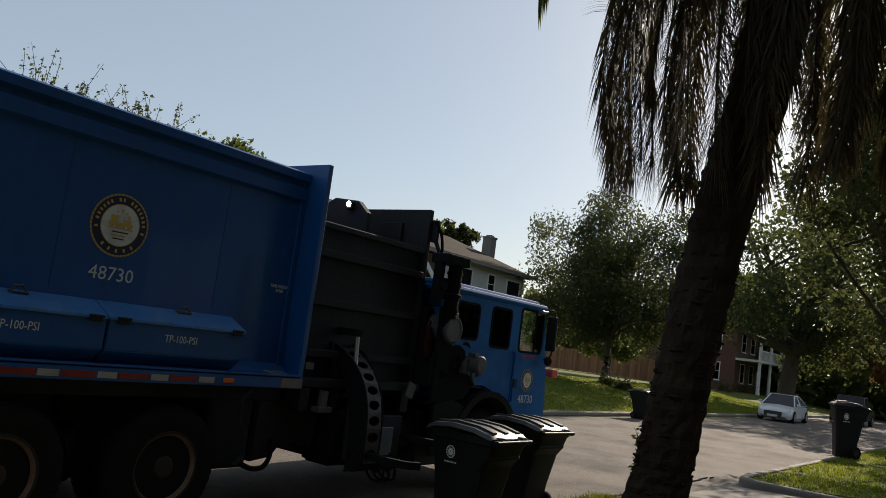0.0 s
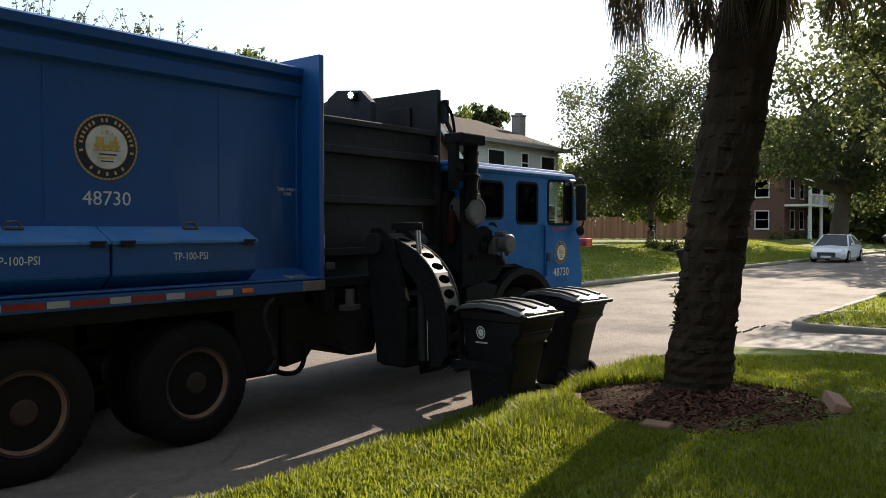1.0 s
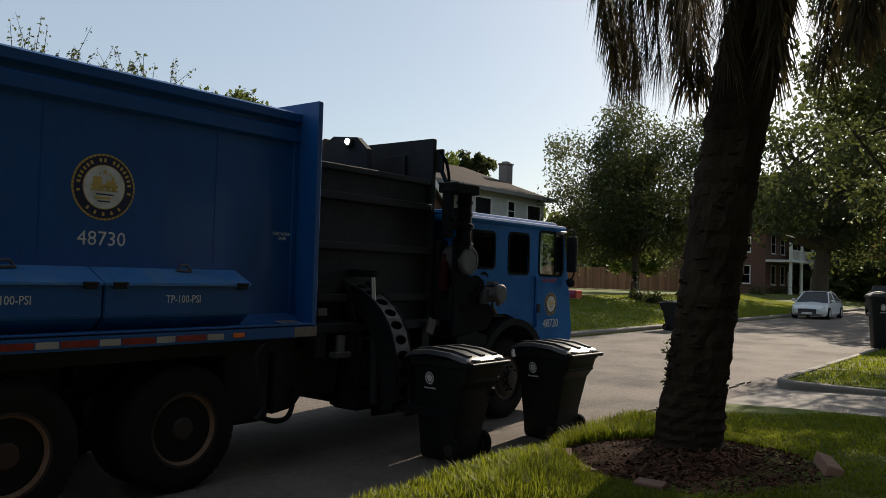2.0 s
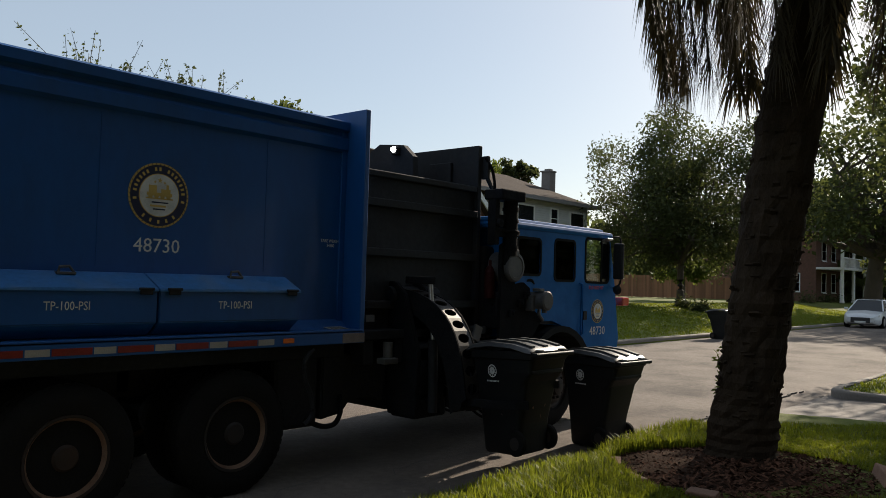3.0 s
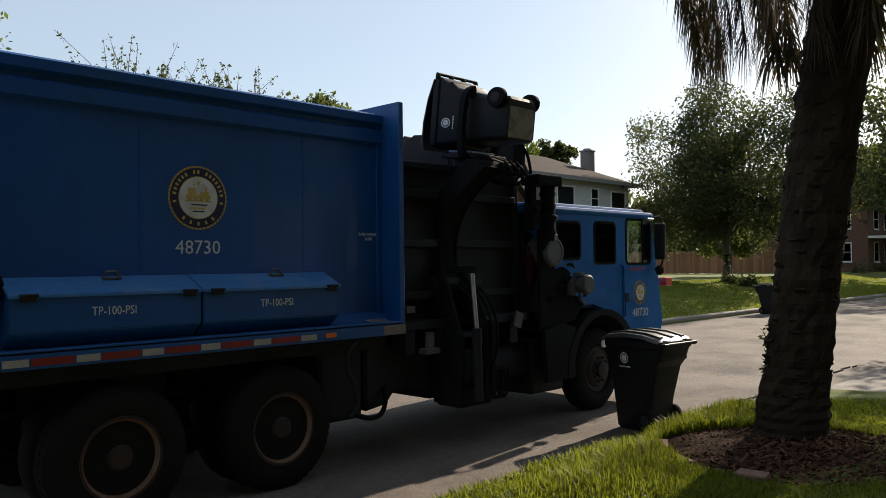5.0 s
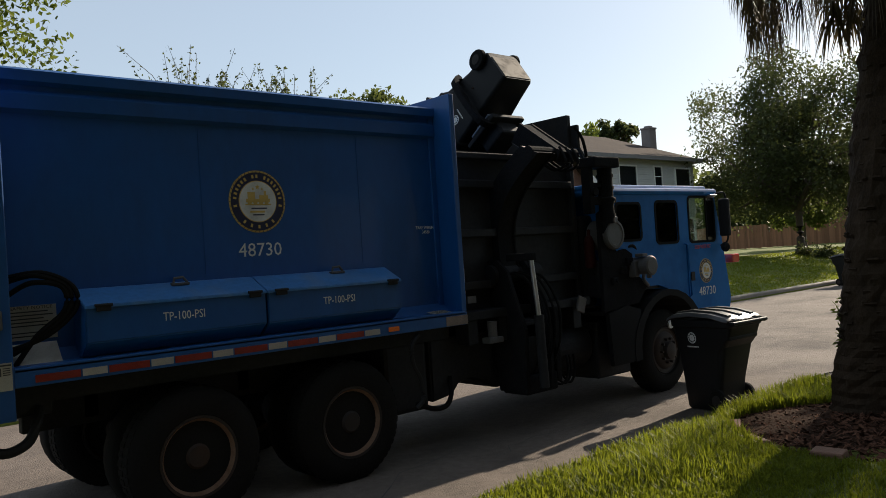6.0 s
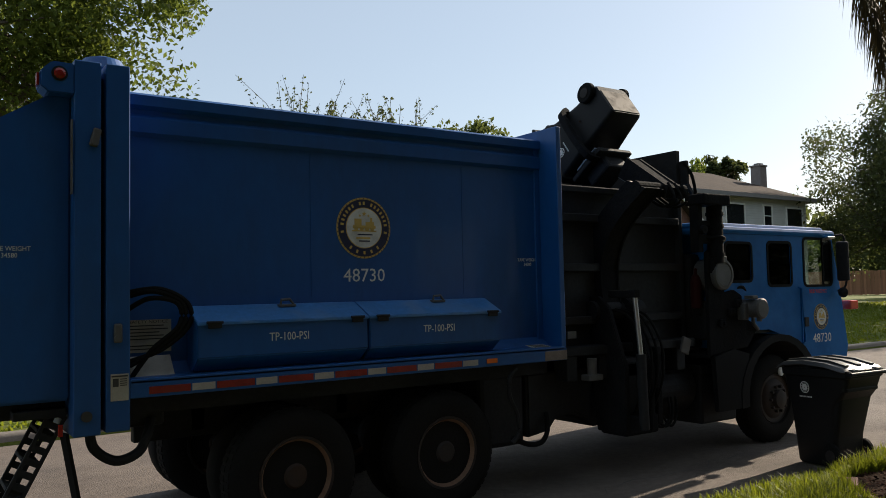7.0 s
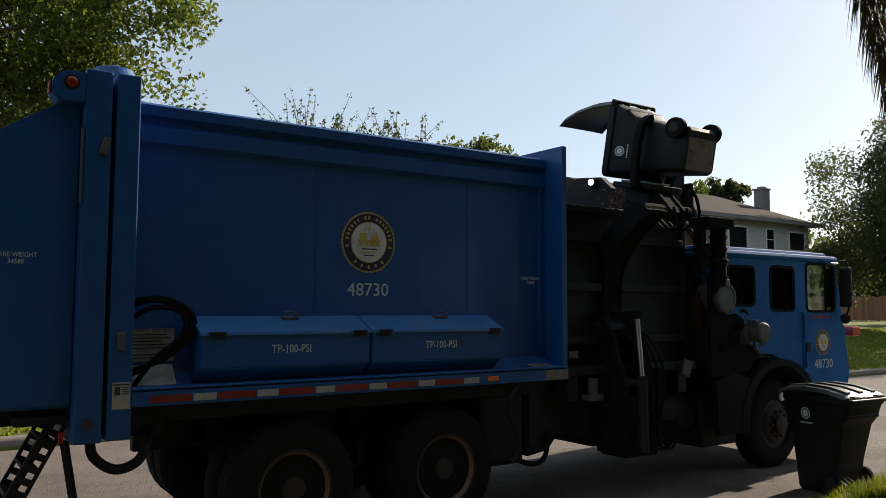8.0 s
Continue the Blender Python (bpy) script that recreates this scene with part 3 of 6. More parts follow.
    # the two long tool boxes with sloped lids
    for x0, x1, tx in ((2.158, 3.547, 2.862), (3.564, 4.93, 4.25)):
        bm = B()
        prism(bm, [(x0, 5.02, 1.476), (x0, 5.02, 1.723), (x0, 5.25, 1.83), (x0, 5.284, 1.83), (x0, 5.284, 1.374), (x0, 5.15, 1.374)], (x1 - x0, 0, 0), bevel=0.008)
        bx = part("tool_box", bm, BLUE, truck, "long blue steel tool box on the deck")
        bm = B()
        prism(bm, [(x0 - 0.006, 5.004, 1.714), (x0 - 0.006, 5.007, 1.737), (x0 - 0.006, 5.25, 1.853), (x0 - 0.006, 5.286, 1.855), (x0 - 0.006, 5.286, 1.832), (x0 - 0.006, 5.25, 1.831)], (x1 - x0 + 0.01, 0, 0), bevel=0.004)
        lid = part("lid", bm, BLUE_WORN_SKYLIT, bx, "sloped lid with worn paint, lightened for the sky on it")
        bm = B()
        cx = (x0 + x1) / 2 + (0.07 if x0 < 3 else 0.12)
        m = Matrix.Translation((cx, 5.2, 1.83))
        box(bm, -0.07, -0.015, 0.0, 0.07, 0.035, 0.02, 0.004, m=m)
        tube(bm, [m @ Vector(p) for p in ((-0.055, 0, 0.015), (-0.05, -0.005, 0.055), (0.02, -0.005, 0.06), (0.055, 0, 0.02))], 0.011, 8)
        part("handle", bm, DULL, bx, "bent steel latch handle")
        for hx in (x0 + 0.12, x1 - 0.10):
            bm = B()
            box(bm, hx - 0.05, 4.994, 1.692, hx + 0.05, 5.014, 1.735, 0.005)
            cyl(bm, (hx - 0.06, 5.0, 1.735), (hx + 0.06, 5.0, 1.735), 0.011, n=10)
            part("hinge", bm, BLACK, bx)
        letters("stencil", "TP-100-PSI", 0.063, WHITE, bx, facing(tx, 5.018, 1.61), 0.323, "white stencilled letters")


def wheel(x, y, z, r, name="wheel", dual=True, front=False):
    """A tyre with treads and a dished rim, facing -y at y."""
    bm = B()
    prof = [(r * 0.56, 0.05), (r * 0.60, 0.015), (r * 0.74, 0.0), (r * 0.90, 0.02), (r * 0.975, 0.055), (r, 0.075), (r, 0.24), (r * 0.975, 0.265), (r * 0.9, 0.3), (r * 0.56, 0.28)]
    revolve(bm, prof, (x, y, z), "y", 48)
    if dual:
        revolve(bm, [(a, b + 0.34) for a, b in prof], (x, y, z), "y", 32)
    ob = part(name, bm, RUBBER, truck, "large dusty black tyre on a rusty rim", smooth=True)
    bm = B()
    for k in range(48):
        a = 2 * math.pi * k / 48
        m = Matrix.Translation((x, y, z)) @ Matrix.Rotation(a, 4, "Y")
        box(bm, r - 0.02, 0.068, -0.022, r + 0.003, 0.148, 0.022, m=m)
        box(bm, r - 0.02, 0.165, 0.01, r + 0.003, 0.247, 0.054, m=m)
    tagged(part("tread", bm, RUBBER, ob), kind="stuff")
    bm = B()
    if front:
        rim = [(r * 0.57, 0.045), (r * 0.55, 0.03), (r * 0.52, 0.05), (r * 0.47, 0.055), (r * 0.42, 0.02), (r * 0.34, 0.0), (r * 0.22, -0.005), (r * 0.2, -0.06), (r * 0.12, -0.075), (0.004, -0.08)]
    else:
        revolve(bm, [(r * 0.60, 0.035), (r * 0.59, 0.01), (r * 0.55, 0.012), (r * 0.545, 0.02)], (x, y, z), "y", 40, caps=False)
        part("rim_lip", bm, HUB, ob, "greasy dark rim lip", smooth=True)
        bm = B()
        rim = [(r * 0.548, 0.014), (r * 0.53, 0.03), (r * 0.505, 0.05), (r * 0.455, 0.13), (r * 0.43, 0.19)]
    revolve(bm, rim, (x, y, z), "y", 40, caps=front)
    rm = part("rim", bm, HUB if front else RIM, ob, "dull brown steel rim" if front else "rusty steel rim", smooth=True)
    if not front:
        bm = B()
        revolve(bm, [(r * 0.435, 0.185), (r * 0.3, 0.19), (r * 0.21, 0.18), (r * 0.2, 0.06), (r * 0.15, 0.03), (0.004, 0.028)], (x, y, z), "y", 32)
        part("disc", bm, HUB, ob, "greasy dark wheel disc", smooth=True)
    rr, yy = r * 0.29, 0.205 if not front else 0.0
    for k in range(10 if y < 6 else 0):
        a = 2 * math.pi * k / 10
        bm = B()
        cyl(bm, (x + rr * math.cos(a), y + yy, z + rr * math.sin(a)), (x + rr * math.cos(a), y + yy - 0.04, z + rr * math.sin(a)), 0.017, n=6)
        part("wheel_nut", bm, HUB, rm)
    return ob


def build_chassis():
    for x in (2.94, 4.35):
        wheel(x, 5.06, 0.52, 0.53)
        wheel(x, 6.85, 0.52, 0.53)
    wheel(9.25, 5.08, 0.53, 0.53, dual=False, front=True)
    wheel(9.25, 7.05, 0.53, 0.53, dual=False, front=True)
    bm = B()
    for y in (5.85, 6.65):
        box(bm, 1.9, y - 0.05, 0.80, 10.6, y + 0.05, 1.1, 0.01)
    for x in (2.4, 3.7, 5.2, 6.6, 8.0, 10.2):
        box(bm, x - 0.05, 5.8, 0.85, x + 0.05, 6.7, 1.05)
    box(bm, 1.6, PY, 1.09, 5.72, Y1 - 0.25, 1.335)
    part("frame", bm, BLACK, truck)
    for x in (2.94, 4.35, 9.25):
        bm = B()
        cyl(bm, (x, 5.2, 0.53), (x, 7.3, 0.53), 0.075)
        revolve(bm, [(0.08, -0.25), (0.2, -0.1), (0.22, 0.0), (0.2, 0.1), (0.08, 0.25)], (x, 6.25, 0.53), "y", 20)
        part("axle", bm, BLACK, truck)
    # tanks and boxes under the frame
    bm = B()
    revolve(bm, [(0.01, 7.05), (0.27, 7.07), (0.29, 7.11), (0.29, 7.88), (0.27, 7.92), (0.01, 7.94)], (0, 5.5, 0.76), "x", 28)
    part("fuel_tank", bm, BLACK, truck, "black round fuel tank")
    bm = B()
    box(bm, 7.97, 5.2, 0.34, 8.62, 5.9, 1.0, 0.03)
    box(bm, 7.95, 5.18, 0.92, 8.64, 5.92, 1.02, 0.015)
    part("battery_box", bm, BLACK, truck)
    bm = B()
    prism(bm, [(5.46, 5.3, 0.48), (5.74, 5.3, 0.52), (5.84, 5.3, 0.63), (6.1, 5.3, 0.66), (6.3, 5.3, 0.58), (6.36, 5.3, 1.1), (5.46, 5.3, 1.1)], (0, 0.7, 0), bevel=0.02)
    part("valve_box", bm, BLACK, truck)
    bm = B()
    box(bm, 4.9, 5.32, 0.42, 5.44, 6.0, 1.12, 0.05)
    cyl(bm, (5.17, 5.6, 1.1), (5.17, 5.6, 1.2), 0.08, n=16)
    part("oil_tank", bm, BLACK, truck)
    bm = B()
    prism(bm, [(6.32, 5.56, 0.56), (6.6, 5.56, 0.43), (6.98, 5.56, 0.43), (7.05, 5.56, 0.6), (7.05, 5.56, 1.22), (6.32, 5.56, 1.22)], (0, 1.3, 0), bevel=0.02)
    part("slide_housing", bm, BLACK, truck)
    bm = B()
    box(bm, 5.4, 6.75, 0.55, 8.5, 7.2, 1.1, 0.04)
    part("far_tank", bm, BLACK, truck)
    # bent guard pipe and hose by the rear wheels
    bm = B()
    tube(bm, spline([(5.12, 5.04, 1.20), (5.03, 5.03, 1.12), (5.03, 5.04, 0.95), (5.12, 5.05, 0.78), (5.14, 5.05, 0.6), (5.05, 5.05, 0.52)]), 0.022, 8)
    part("guard_pipe", bm, BLACK, truck, smooth=True)
    bm = B()
    tube(bm, spline([(5.1, 5.1, 0.55), (5.3, 5.1, 0.47), (5.5, 5.15, 0.46), (5.62, 5.2, 0.55), (5.7, 5.3, 0.7)]), 0.025, 8)
    part("drain_hose", bm, HOSE, truck, smooth=True)
    for dx in (0, 0.05, 0.12):
        bm = B()
        tube(bm, spline([(7.0 + dx, 5.2, 0.75), (7.05 + dx, 5.15, 0.5 + dx), (7.18 + dx, 5.1, 0.42), (7.32 + dx, 5.12, 0.52), (7.4 + dx, 5.2, 0.7)]), 0.014, 8)
        part("hydraulic_hose", bm, HOSE, truck, smooth=True)
    # mud flaps and ladder step behind
    bm = B()
    m = Matrix.Translation((1.36, 5.12, 0.76)) @ Matrix.Rotation(radians(-10), 4, "Y") @ Matrix.Rotation(radians(10), 4, "Z")
    box(bm, -0.012, -0.02, -0.2, 0.012, 0.10, 0.28, 0.006, m=m)
    prism(bm, [m @ Vector(p) for p in ((0.05, -0.04, -0.33), (0.05, 0.12, -0.33), (-0.012, 0.12, -0.18), (-0.012, -0.02, -0.18))], m.to_3x3() @ Vector((0.02, 0, 0)))
    part("mud_flap", bm, HOSE, truck, "curled black rubber flap")
    bm = B()
    box(bm, 1.0, 5.16, 1.14, 1.32, 5.62, 1.2, 0.008)
    step = part("rear_step", bm, BLACK, truck, "black folding step of perforated rails")
    lean = Matrix.Translation((0.98, 0, 0.62)) @ Matrix.Rotation(radians(27), 4, "Y")
    for y in (5.2, 5.56):
        bm = B()
        box(bm, -0.045, y - 0.012, 0, -0.02, y + 0.012, 0.62, 0.004, m=lean)
        box(bm, 0.055, y - 0.012, 0, 0.08, y + 0.012, 0.62, 0.004, m=lean)
        for k in range(8):
            box(bm, -0.03, y - 0.011, 0.085 * k, 0.065, y + 0.011, 0.045 + 0.085 * k, m=lean)
        # folded foot at the lower end
        box(bm, -0.05, y - 0.014, -0.2, 0.085, y + 0.014, 0.0, 0.004, m=lean @ Matrix.Rotation(radians(-55), 4, "Y"))
        part("step_rail", bm, BLACK, step, "black rail with a row of holes")
    for k in range(3):
        bm = B()
        box(bm, -0.05, 5.21, 0.06 + 0.2 * k, 0.085, 5.55, 0.085 + 0.2 * k, 0.006, m=lean)
        part("tread_plate", bm, BLACK, step)
    bm = B()
    tube(bm, spline([(1.46, 5.15, 1.05), (1.5, 5.2, 0.9), (1.64, 5.2, 0.80), (1.79, 5.2, 0.84), (1.86, 5.22, 0.96), (1.9, 5.3, 1.05)]), 0.035, 10)
    part("tow_hook", bm, BLACK, truck, smooth=True)
    bm = B()
    box(bm, 1.25, 5.03, 1.03, 1.28, 5.05, 1.11, 0.005)
    part("tail_lamp", bm, RED_LENS, truck, "round red lamp")
    bm = B()
    box(bm, 0.8, 5.3, 1.13, 1.4, 7.2, 1.25, 0.02)
    box(bm, 1.5, 5.3, 1.0, 2.0, 7.2, 1.12, 0.02)
    part("rear_frame", bm, BLACK, truck)


def build_hopper():
    # open-topped loading hopper between the body and the cab
    bm = B()
    box(bm, 5.73, 5.36, 1.25, 7.84, 5.44, 2.96, 0.01)       # near wall
    hw = part("hopper_wall", bm, HOPPER, truck, "dirty black hopper side with pressed ribs")
    for z in (1.55, 2.1, 2.62):
        bm = B()
        box(bm, 5.73, 5.28, z, 7.79, 5.358, z + 0.085, 0.01)
        part("rib", bm, HOPPER, hw)
    bm = B()
    box(bm, 5.73, 5.30, 2.93, 7.79, 5.46, 3.0, 0.012)
    part("rim", bm, HOPPER, hw)
    bm = B()
    box(bm, 5.73, 7.36, 1.25, 7.79, 7.44, 3.3, 0.01)
    part("hopper_wall", bm, HOPPER, truck)
    bm = B()
    box(bm, 7.80, 5.3, 1.3, 7.87, 7.44, 3.5, 0.008)
    part("hopper_front", bm, HOPPER, truck, "tall dark plate in front of the hopper")
    bm = B()
    box(bm, 5.73, 5.4, 1.2, 7.84, 7.4, 1.3)
    part("hopper_floor", bm, HOPPER, truck)
    bm = B()
    # packer top plate and panel inside, seen over the rim
    box(bm, 5.74, 5.6, 2.6, 6.6, 7.3, 3.0, 0.03)
    prism(bm, [(6.6, 5.7, 2.95), (7.1, 5.7, 2.85), (7.1, 5.7, 2.95), (6.65, 5.7, 3.08)], (0, 1.5, 0))
    part("packer", bm, HOPPER, truck, "scraped grey packer panel inside the hopper")
    bm = B()
    m = Matrix.Translation((7.77, 5.9, 3.2))
    box(bm, -0.02, -0.2, -0.16, 0.02, 0.16, 0.12, 0.01, m=m)
    part("inside_plate", bm, HOPPER, truck, "scuffed dark plate inside the hopper")
    # work lamp on the far wall
    bm = B()
    prism(bm, [(7.2, 6.6, 2.9), (7.2, 6.56, 3.43), (7.2, 6.39, 3.52), (7.2, 5.99, 3.48), (7.2, 5.82, 3.33), (7.2, 5.8, 2.9)], (0.08, 0, 0))
    part("hopper_hood", bm, HOPPER, truck, "dark bevelled hood inside the hopper")
    bm = B()
    box(bm, 7.13, 6.03, 3.36, 7.2, 6.13, 3.46, 0.015)
    lamp = part("work_lamp", bm, BLACK, truck, "small bright white work lamp")
    bm = B()
    cyl(bm, (7.131, 6.08, 3.425), (7.12, 6.078, 3.425), 0.036, n=16)
    part("lens", bm, glow("lamp_white", (1.0, 0.97, 0.9), 14.0), lamp, "lit white lens")
    # lower sill with small fittings
    bm = B()
    box(bm, 5.74, 5.12, 1.25, 7.8, 5.34, 1.34, 0.008)
    for x in (5.85, 6.3, 6.9, 7.5):
        box(bm, x, 5.14, 1.0, x + 0.14, 5.34, 1.25, 0.01)
    part("sill", bm, BLACK, truck)
    bm = B()
    box(bm, 5.82, 5.325, 1.52, 6.02, 5.355, 1.78, 0.004)
    part("sticker", bm, PAPER, truck, "worn pale warning sticker")
    bm = B()
    box(bm, 5.83, 5.10, 1.43, 5.95, 5.115, 1.50, 0.002)
    part("sticker", bm, DULL, truck, "small dull metal plate")
    bm = B()
    cyl(bm, (6.15, 5.1, 1.05), (6.15, 5.1, 1.22), 0.05, n=14)
    box(bm, 6.05, 5.04, 1.0, 6.25, 5.16, 1.06, 0.01)
    part("grease_can", bm, DULL, truck)
    # red fire extinguisher on the hopper's front edge
    bm = B()
    revolve(bm, [(0.01, 1.66), (0.06, 1.67), (0.065, 1.7), (0.065, 1.98), (0.045, 2.04), (0.02, 2.06), (0.02, 2.12), (0.004, 2.13)], (7.95, 5.2, 0), "z", 20)
    part("fire_extinguisher", bm, mat("extinguisher_red", (0.05, 0.008, 0.007), 0.6, vary=0.3, scale=8, spec=0.2), truck, "small dirty red fire extinguisher")
    bm = B()
    m = Matrix.Translation((7.55, 5.06, 1.27)) @ Matrix.Rotation(radians(20), 4, "Y")
    box(bm, -0.07, -0.015, -0.09, 0.07, 0.015, 0.09, 0.01, m=m)
    part("gauge_box", bm, DULL, truck)


def rounded_window(bm, x0, z0, x1, z1, y, r=0.06, depth=0.03):
    """An outline with rounded corners in a side wall."""
    pts = []
    for cx, cz, a0 in ((x1 - r, z1 - r, 0), (x0 + r, z1 - r, 90), (x0 + r, z0 + r, 180), (x1 - r, z0 + r, 270)):
        for k in range(5):
            a = radians(a0 + 90 * k / 4)
            pts.append((cx + r * math.cos(a), y, cz + r * math.sin(a)))
    return pts


def wall_with_holes(bm, outline, holes, y, thick):
    """A side wall in the plane y with real openings, thickened to +y."""
    es = []
    for loop in [outline] + holes:
        vs = [bm.verts.new((p[0], y, p[1] if len(p) == 2 else p[2])) for p in loop]
        es += [bm.edges.new((vs[i], vs[(i + 1) % len(vs)])) for i in range(len(vs))]
    bmesh.ops.triangle_fill(bm, use_beauty=True, use_dissolve=False, edges=es)
    fs = list(bm.faces)
    r = bmesh.ops.extrude_face_region(bm, geom=fs)
    for v in [g for g in r["geom"] if isinstance(g, bmesh.types.BMVert)]:
        v.co.y += thick
    bmesh.ops.recalc_face_normals(bm, faces=bm.faces)


def build_cab():
    cab_y0, cab_y1 = 5.05, 7.4
    wins = [(8.30, 1.97, 8.80, 2.42), (9.13, 1.91, 9.62, 2.44), (9.90, 1.90, 10.53, 2.50)]
    outline = [(8.15, 1.2), (8.6, 1.38), (9.1, 1.38), (9.55, 1.25), (9.8, 0.98), (10.82, 0.95), (10.86, 1.1), (10.72, 1.9), (10.57, 2.52), (10.4, 2.56), (8.15, 2.56)]
    for side, y in (("near", cab_y0), ("far", cab_y1 - 0.04)):
        bm = B()
        mine = wins if side == "near" else wins[2:]
        holes = [rounded_window(None, *w, y) for w in mine]
        wall_with_holes(bm, outline, holes, y, 0.04)
        cabside = part("cab_side", bm, CAB_BLUE, truck, "blue cab side with rounded windows")
        for w in mine:
            bm = B()
            prism(bm, rounded_window(None, w[0] + 0.002, w[1] + 0.002, w[2] - 0.002, w[3] - 0.002, y + 0.014), (0, 0.006, 0))
            g = part("window_pane", bm, GLASS if w[0] > 9.8 else SMOKED, cabside, "dark tinted pane")
            bm = B()
            o = rounded_window(None, w[0] - 0.02, w[1] - 0.02, w[2] + 0.02, w[3] + 0.02, 0, 0.075)
            i = rounded_window(None, w[0] + 0.012, w[1] + 0.012, w[2] - 0.012, w[3] - 0.012, 0, 0.055)
            yy = y - 0.008 if side == "near" else y + 0.04
            ov = [bm.verts.new((p[0], yy, p[2])) for p in o]
            iv = [bm.verts.new((p[0], yy, p[2])) for p in i]
            for k in range(len(ov)):
                bm.faces.new((ov[k], ov[(k + 1) % len(ov)], iv[(k + 1) % len(ov)], iv[k]))
            r = bmesh.ops.extrude_face_region(bm, geom=list(bm.faces))
            for v in [q for q in r["geom"] if isinstance(q, bmesh.types.BMVert)]:
                v.co.y += 0.008
            bmesh.ops.recalc_face_normals(bm, faces=bm.faces)
            part("window_seal", bm, HOSE, cabside)
    # roof with rounded edges, back, front and floor
    bm = B()
    box(bm, 7.92, cab_y0 - 0.03, 2.52, 10.62, cab_y1 + 0.03, 2.615, 0.04)
    box(bm, 7.92, cab_y0 + 0.06, 2.58, 10.5, cab_y1 - 0.06, 2.66, 0.035)
    part("cab_roof", bm, CAB_BLUE, truck, "blue cab roof with a pale sheen")
    bm = B()
    box(bm, 8.15, cab_y0 + 0.04, 1.2, 8.19, cab_y1 - 0.04, 2.58)
    part("cab_back", bm, CAB_BLUE, truck)
    bm = B()
    w0, w1 = cab_y0 + 0.12, cab_y1 - 0.12
    # front: lower panel, pillars and header round the windscreen
    prism(bm, [(10.82, cab_y0 + 0.04, 0.95), (10.86, cab_y0 + 0.04, 1.1), (10.74, cab_y0 + 0.04, 1.82), (10.69, cab_y0 + 0.04, 1.82), (10.78, cab_y0 + 0.04, 0.95)], (0, cab_y1 - cab_y0 - 0.08, 0))
    for y in (cab_y0 + 0.04, cab_y1 - 0.14, (cab_y0 + cab_y1) / 2 - 0.03):
        prism(bm, [(10.735, y, 1.82), (10.57, y, 2.57), (10.52, y, 2.57), (10.685, y, 1.82)], (0, 0.1 if y != (cab_y0 + cab_y1) / 2 - 0.03 else 0.06, 0))
    part("cab_front", bm, CAB_BLUE, truck, "blue cab front")
    bm = B()
    prism(bm, [(10.715, w0, 1.82), (10.555, w0, 2.57), (10.549, w0, 2.57), (10.709, w0, 1.82)], (0, w1 - w0, 0))
    part("windscreen", bm, CLEAR, truck, "flat clear windscreen")
    bm = B()
    box(bm, 8.2, cab_y0 + 0.04, 1.34, 10.7, cab_y1 - 0.04, 1.4)
    box(bm, 10.3, cab_y0 + 0.1, 1.4, 10.68, cab_y1 - 0.1, 1.84, 0.05)
    part("cab_floor", bm, SEAT, truck)
    for y in (5.5, 6.6):
        bm = B()
        box(bm, 9.2, y - 0.25, 1.4, 9.75, y + 0.25, 1.68, 0.05)
        box(bm, 9.1, y - 0.23, 1.66, 9.25, y + 0.23, 2.2, 0.05)
        part("cab_seat", bm, SEAT, truck, "dark cab seat")
    bm = B()
    revolve(bm, [(0.2, 0.0), (0.215, 0.012), (0.23, 0.0), (0.215, -0.012)], (0, 0, 0), "z", 24)
    bm.transform(Matrix.Translation((10.12, 5.55, 1.98)) @ Matrix.Rotation(radians(-35), 4, "Y"))
    part("steering_wheel", bm, HOSE, truck)
    # door: thin raised panel edge, hinges and handle
    bm = B()
    box(bm, 9.795, 5.035, 1.02, 9.815, 5.05, 1.88, 0.004)
    part("door_edge", bm, CAB_BLUE, truck)
    bm = B()
    tube(bm, [(9.755, 5.045, 1.88), (9.755, 5.0, 1.86), (9.775, 5.0, 1.2), (9.775, 5.045, 1.17)], 0.013, 8)
    part("grab_handle", bm, CAB_BLUE, truck, "slim blue grab handle", smooth=True)
    bm = B()
    box(bm, 10.33, 5.052, 1.88, 10.56, 5.062, 2.5)
    part("vent_pane", bm, PANE_DARK, truck, "black quarter pane of the door")
    bm = B()
    box(bm, 10.322, 5.04, 1.9, 10.345, 5.06, 2.5, 0.003)
    part("window_bar", bm, HOSE, truck)
    # white disc added for the sun glint by the front wheel, no real fitting
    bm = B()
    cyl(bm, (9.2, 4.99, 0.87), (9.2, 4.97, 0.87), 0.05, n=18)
    part("reflector", bm, WHITE, truck, "small white disc painted as a sun glint over the front wheel")
    bm = B()
    box(bm, 9.86, 5.035, 1.38, 9.95, 5.05, 1.5, 0.008)
    part("door_handle", bm, BLACK, truck)
    seal(truck, 10.245, 5.05, 1.495, 0.165)
    letters("fleet_number", "48730", 0.115, WHITE, truck, facing(10.25, 5.048, 1.225), 0.42, "white stencilled number")
    letters("department_mark", "SOLID WASTE MGT", 0.05, RED_TAPE, truck, facing(10.2, 5.048, 1.825), 0.4, "small red letters")
    # mirror on its bracket, visor, red lamp on the bumper corner
    bm = B()
    tube(bm, spline([(10.5, 5.04, 2.52), (10.56, 4.96, 2.55), (10.66, 4.93, 2.52), (10.68, 4.93, 2.2), (10.68, 4.94, 1.9), (10.66, 5.04, 1.82)]), 0.014, 8)
    mr = part("mirror", bm, BLACK, truck, "tall black side mirror on a bent bracket", smooth=True)
    bm = B()
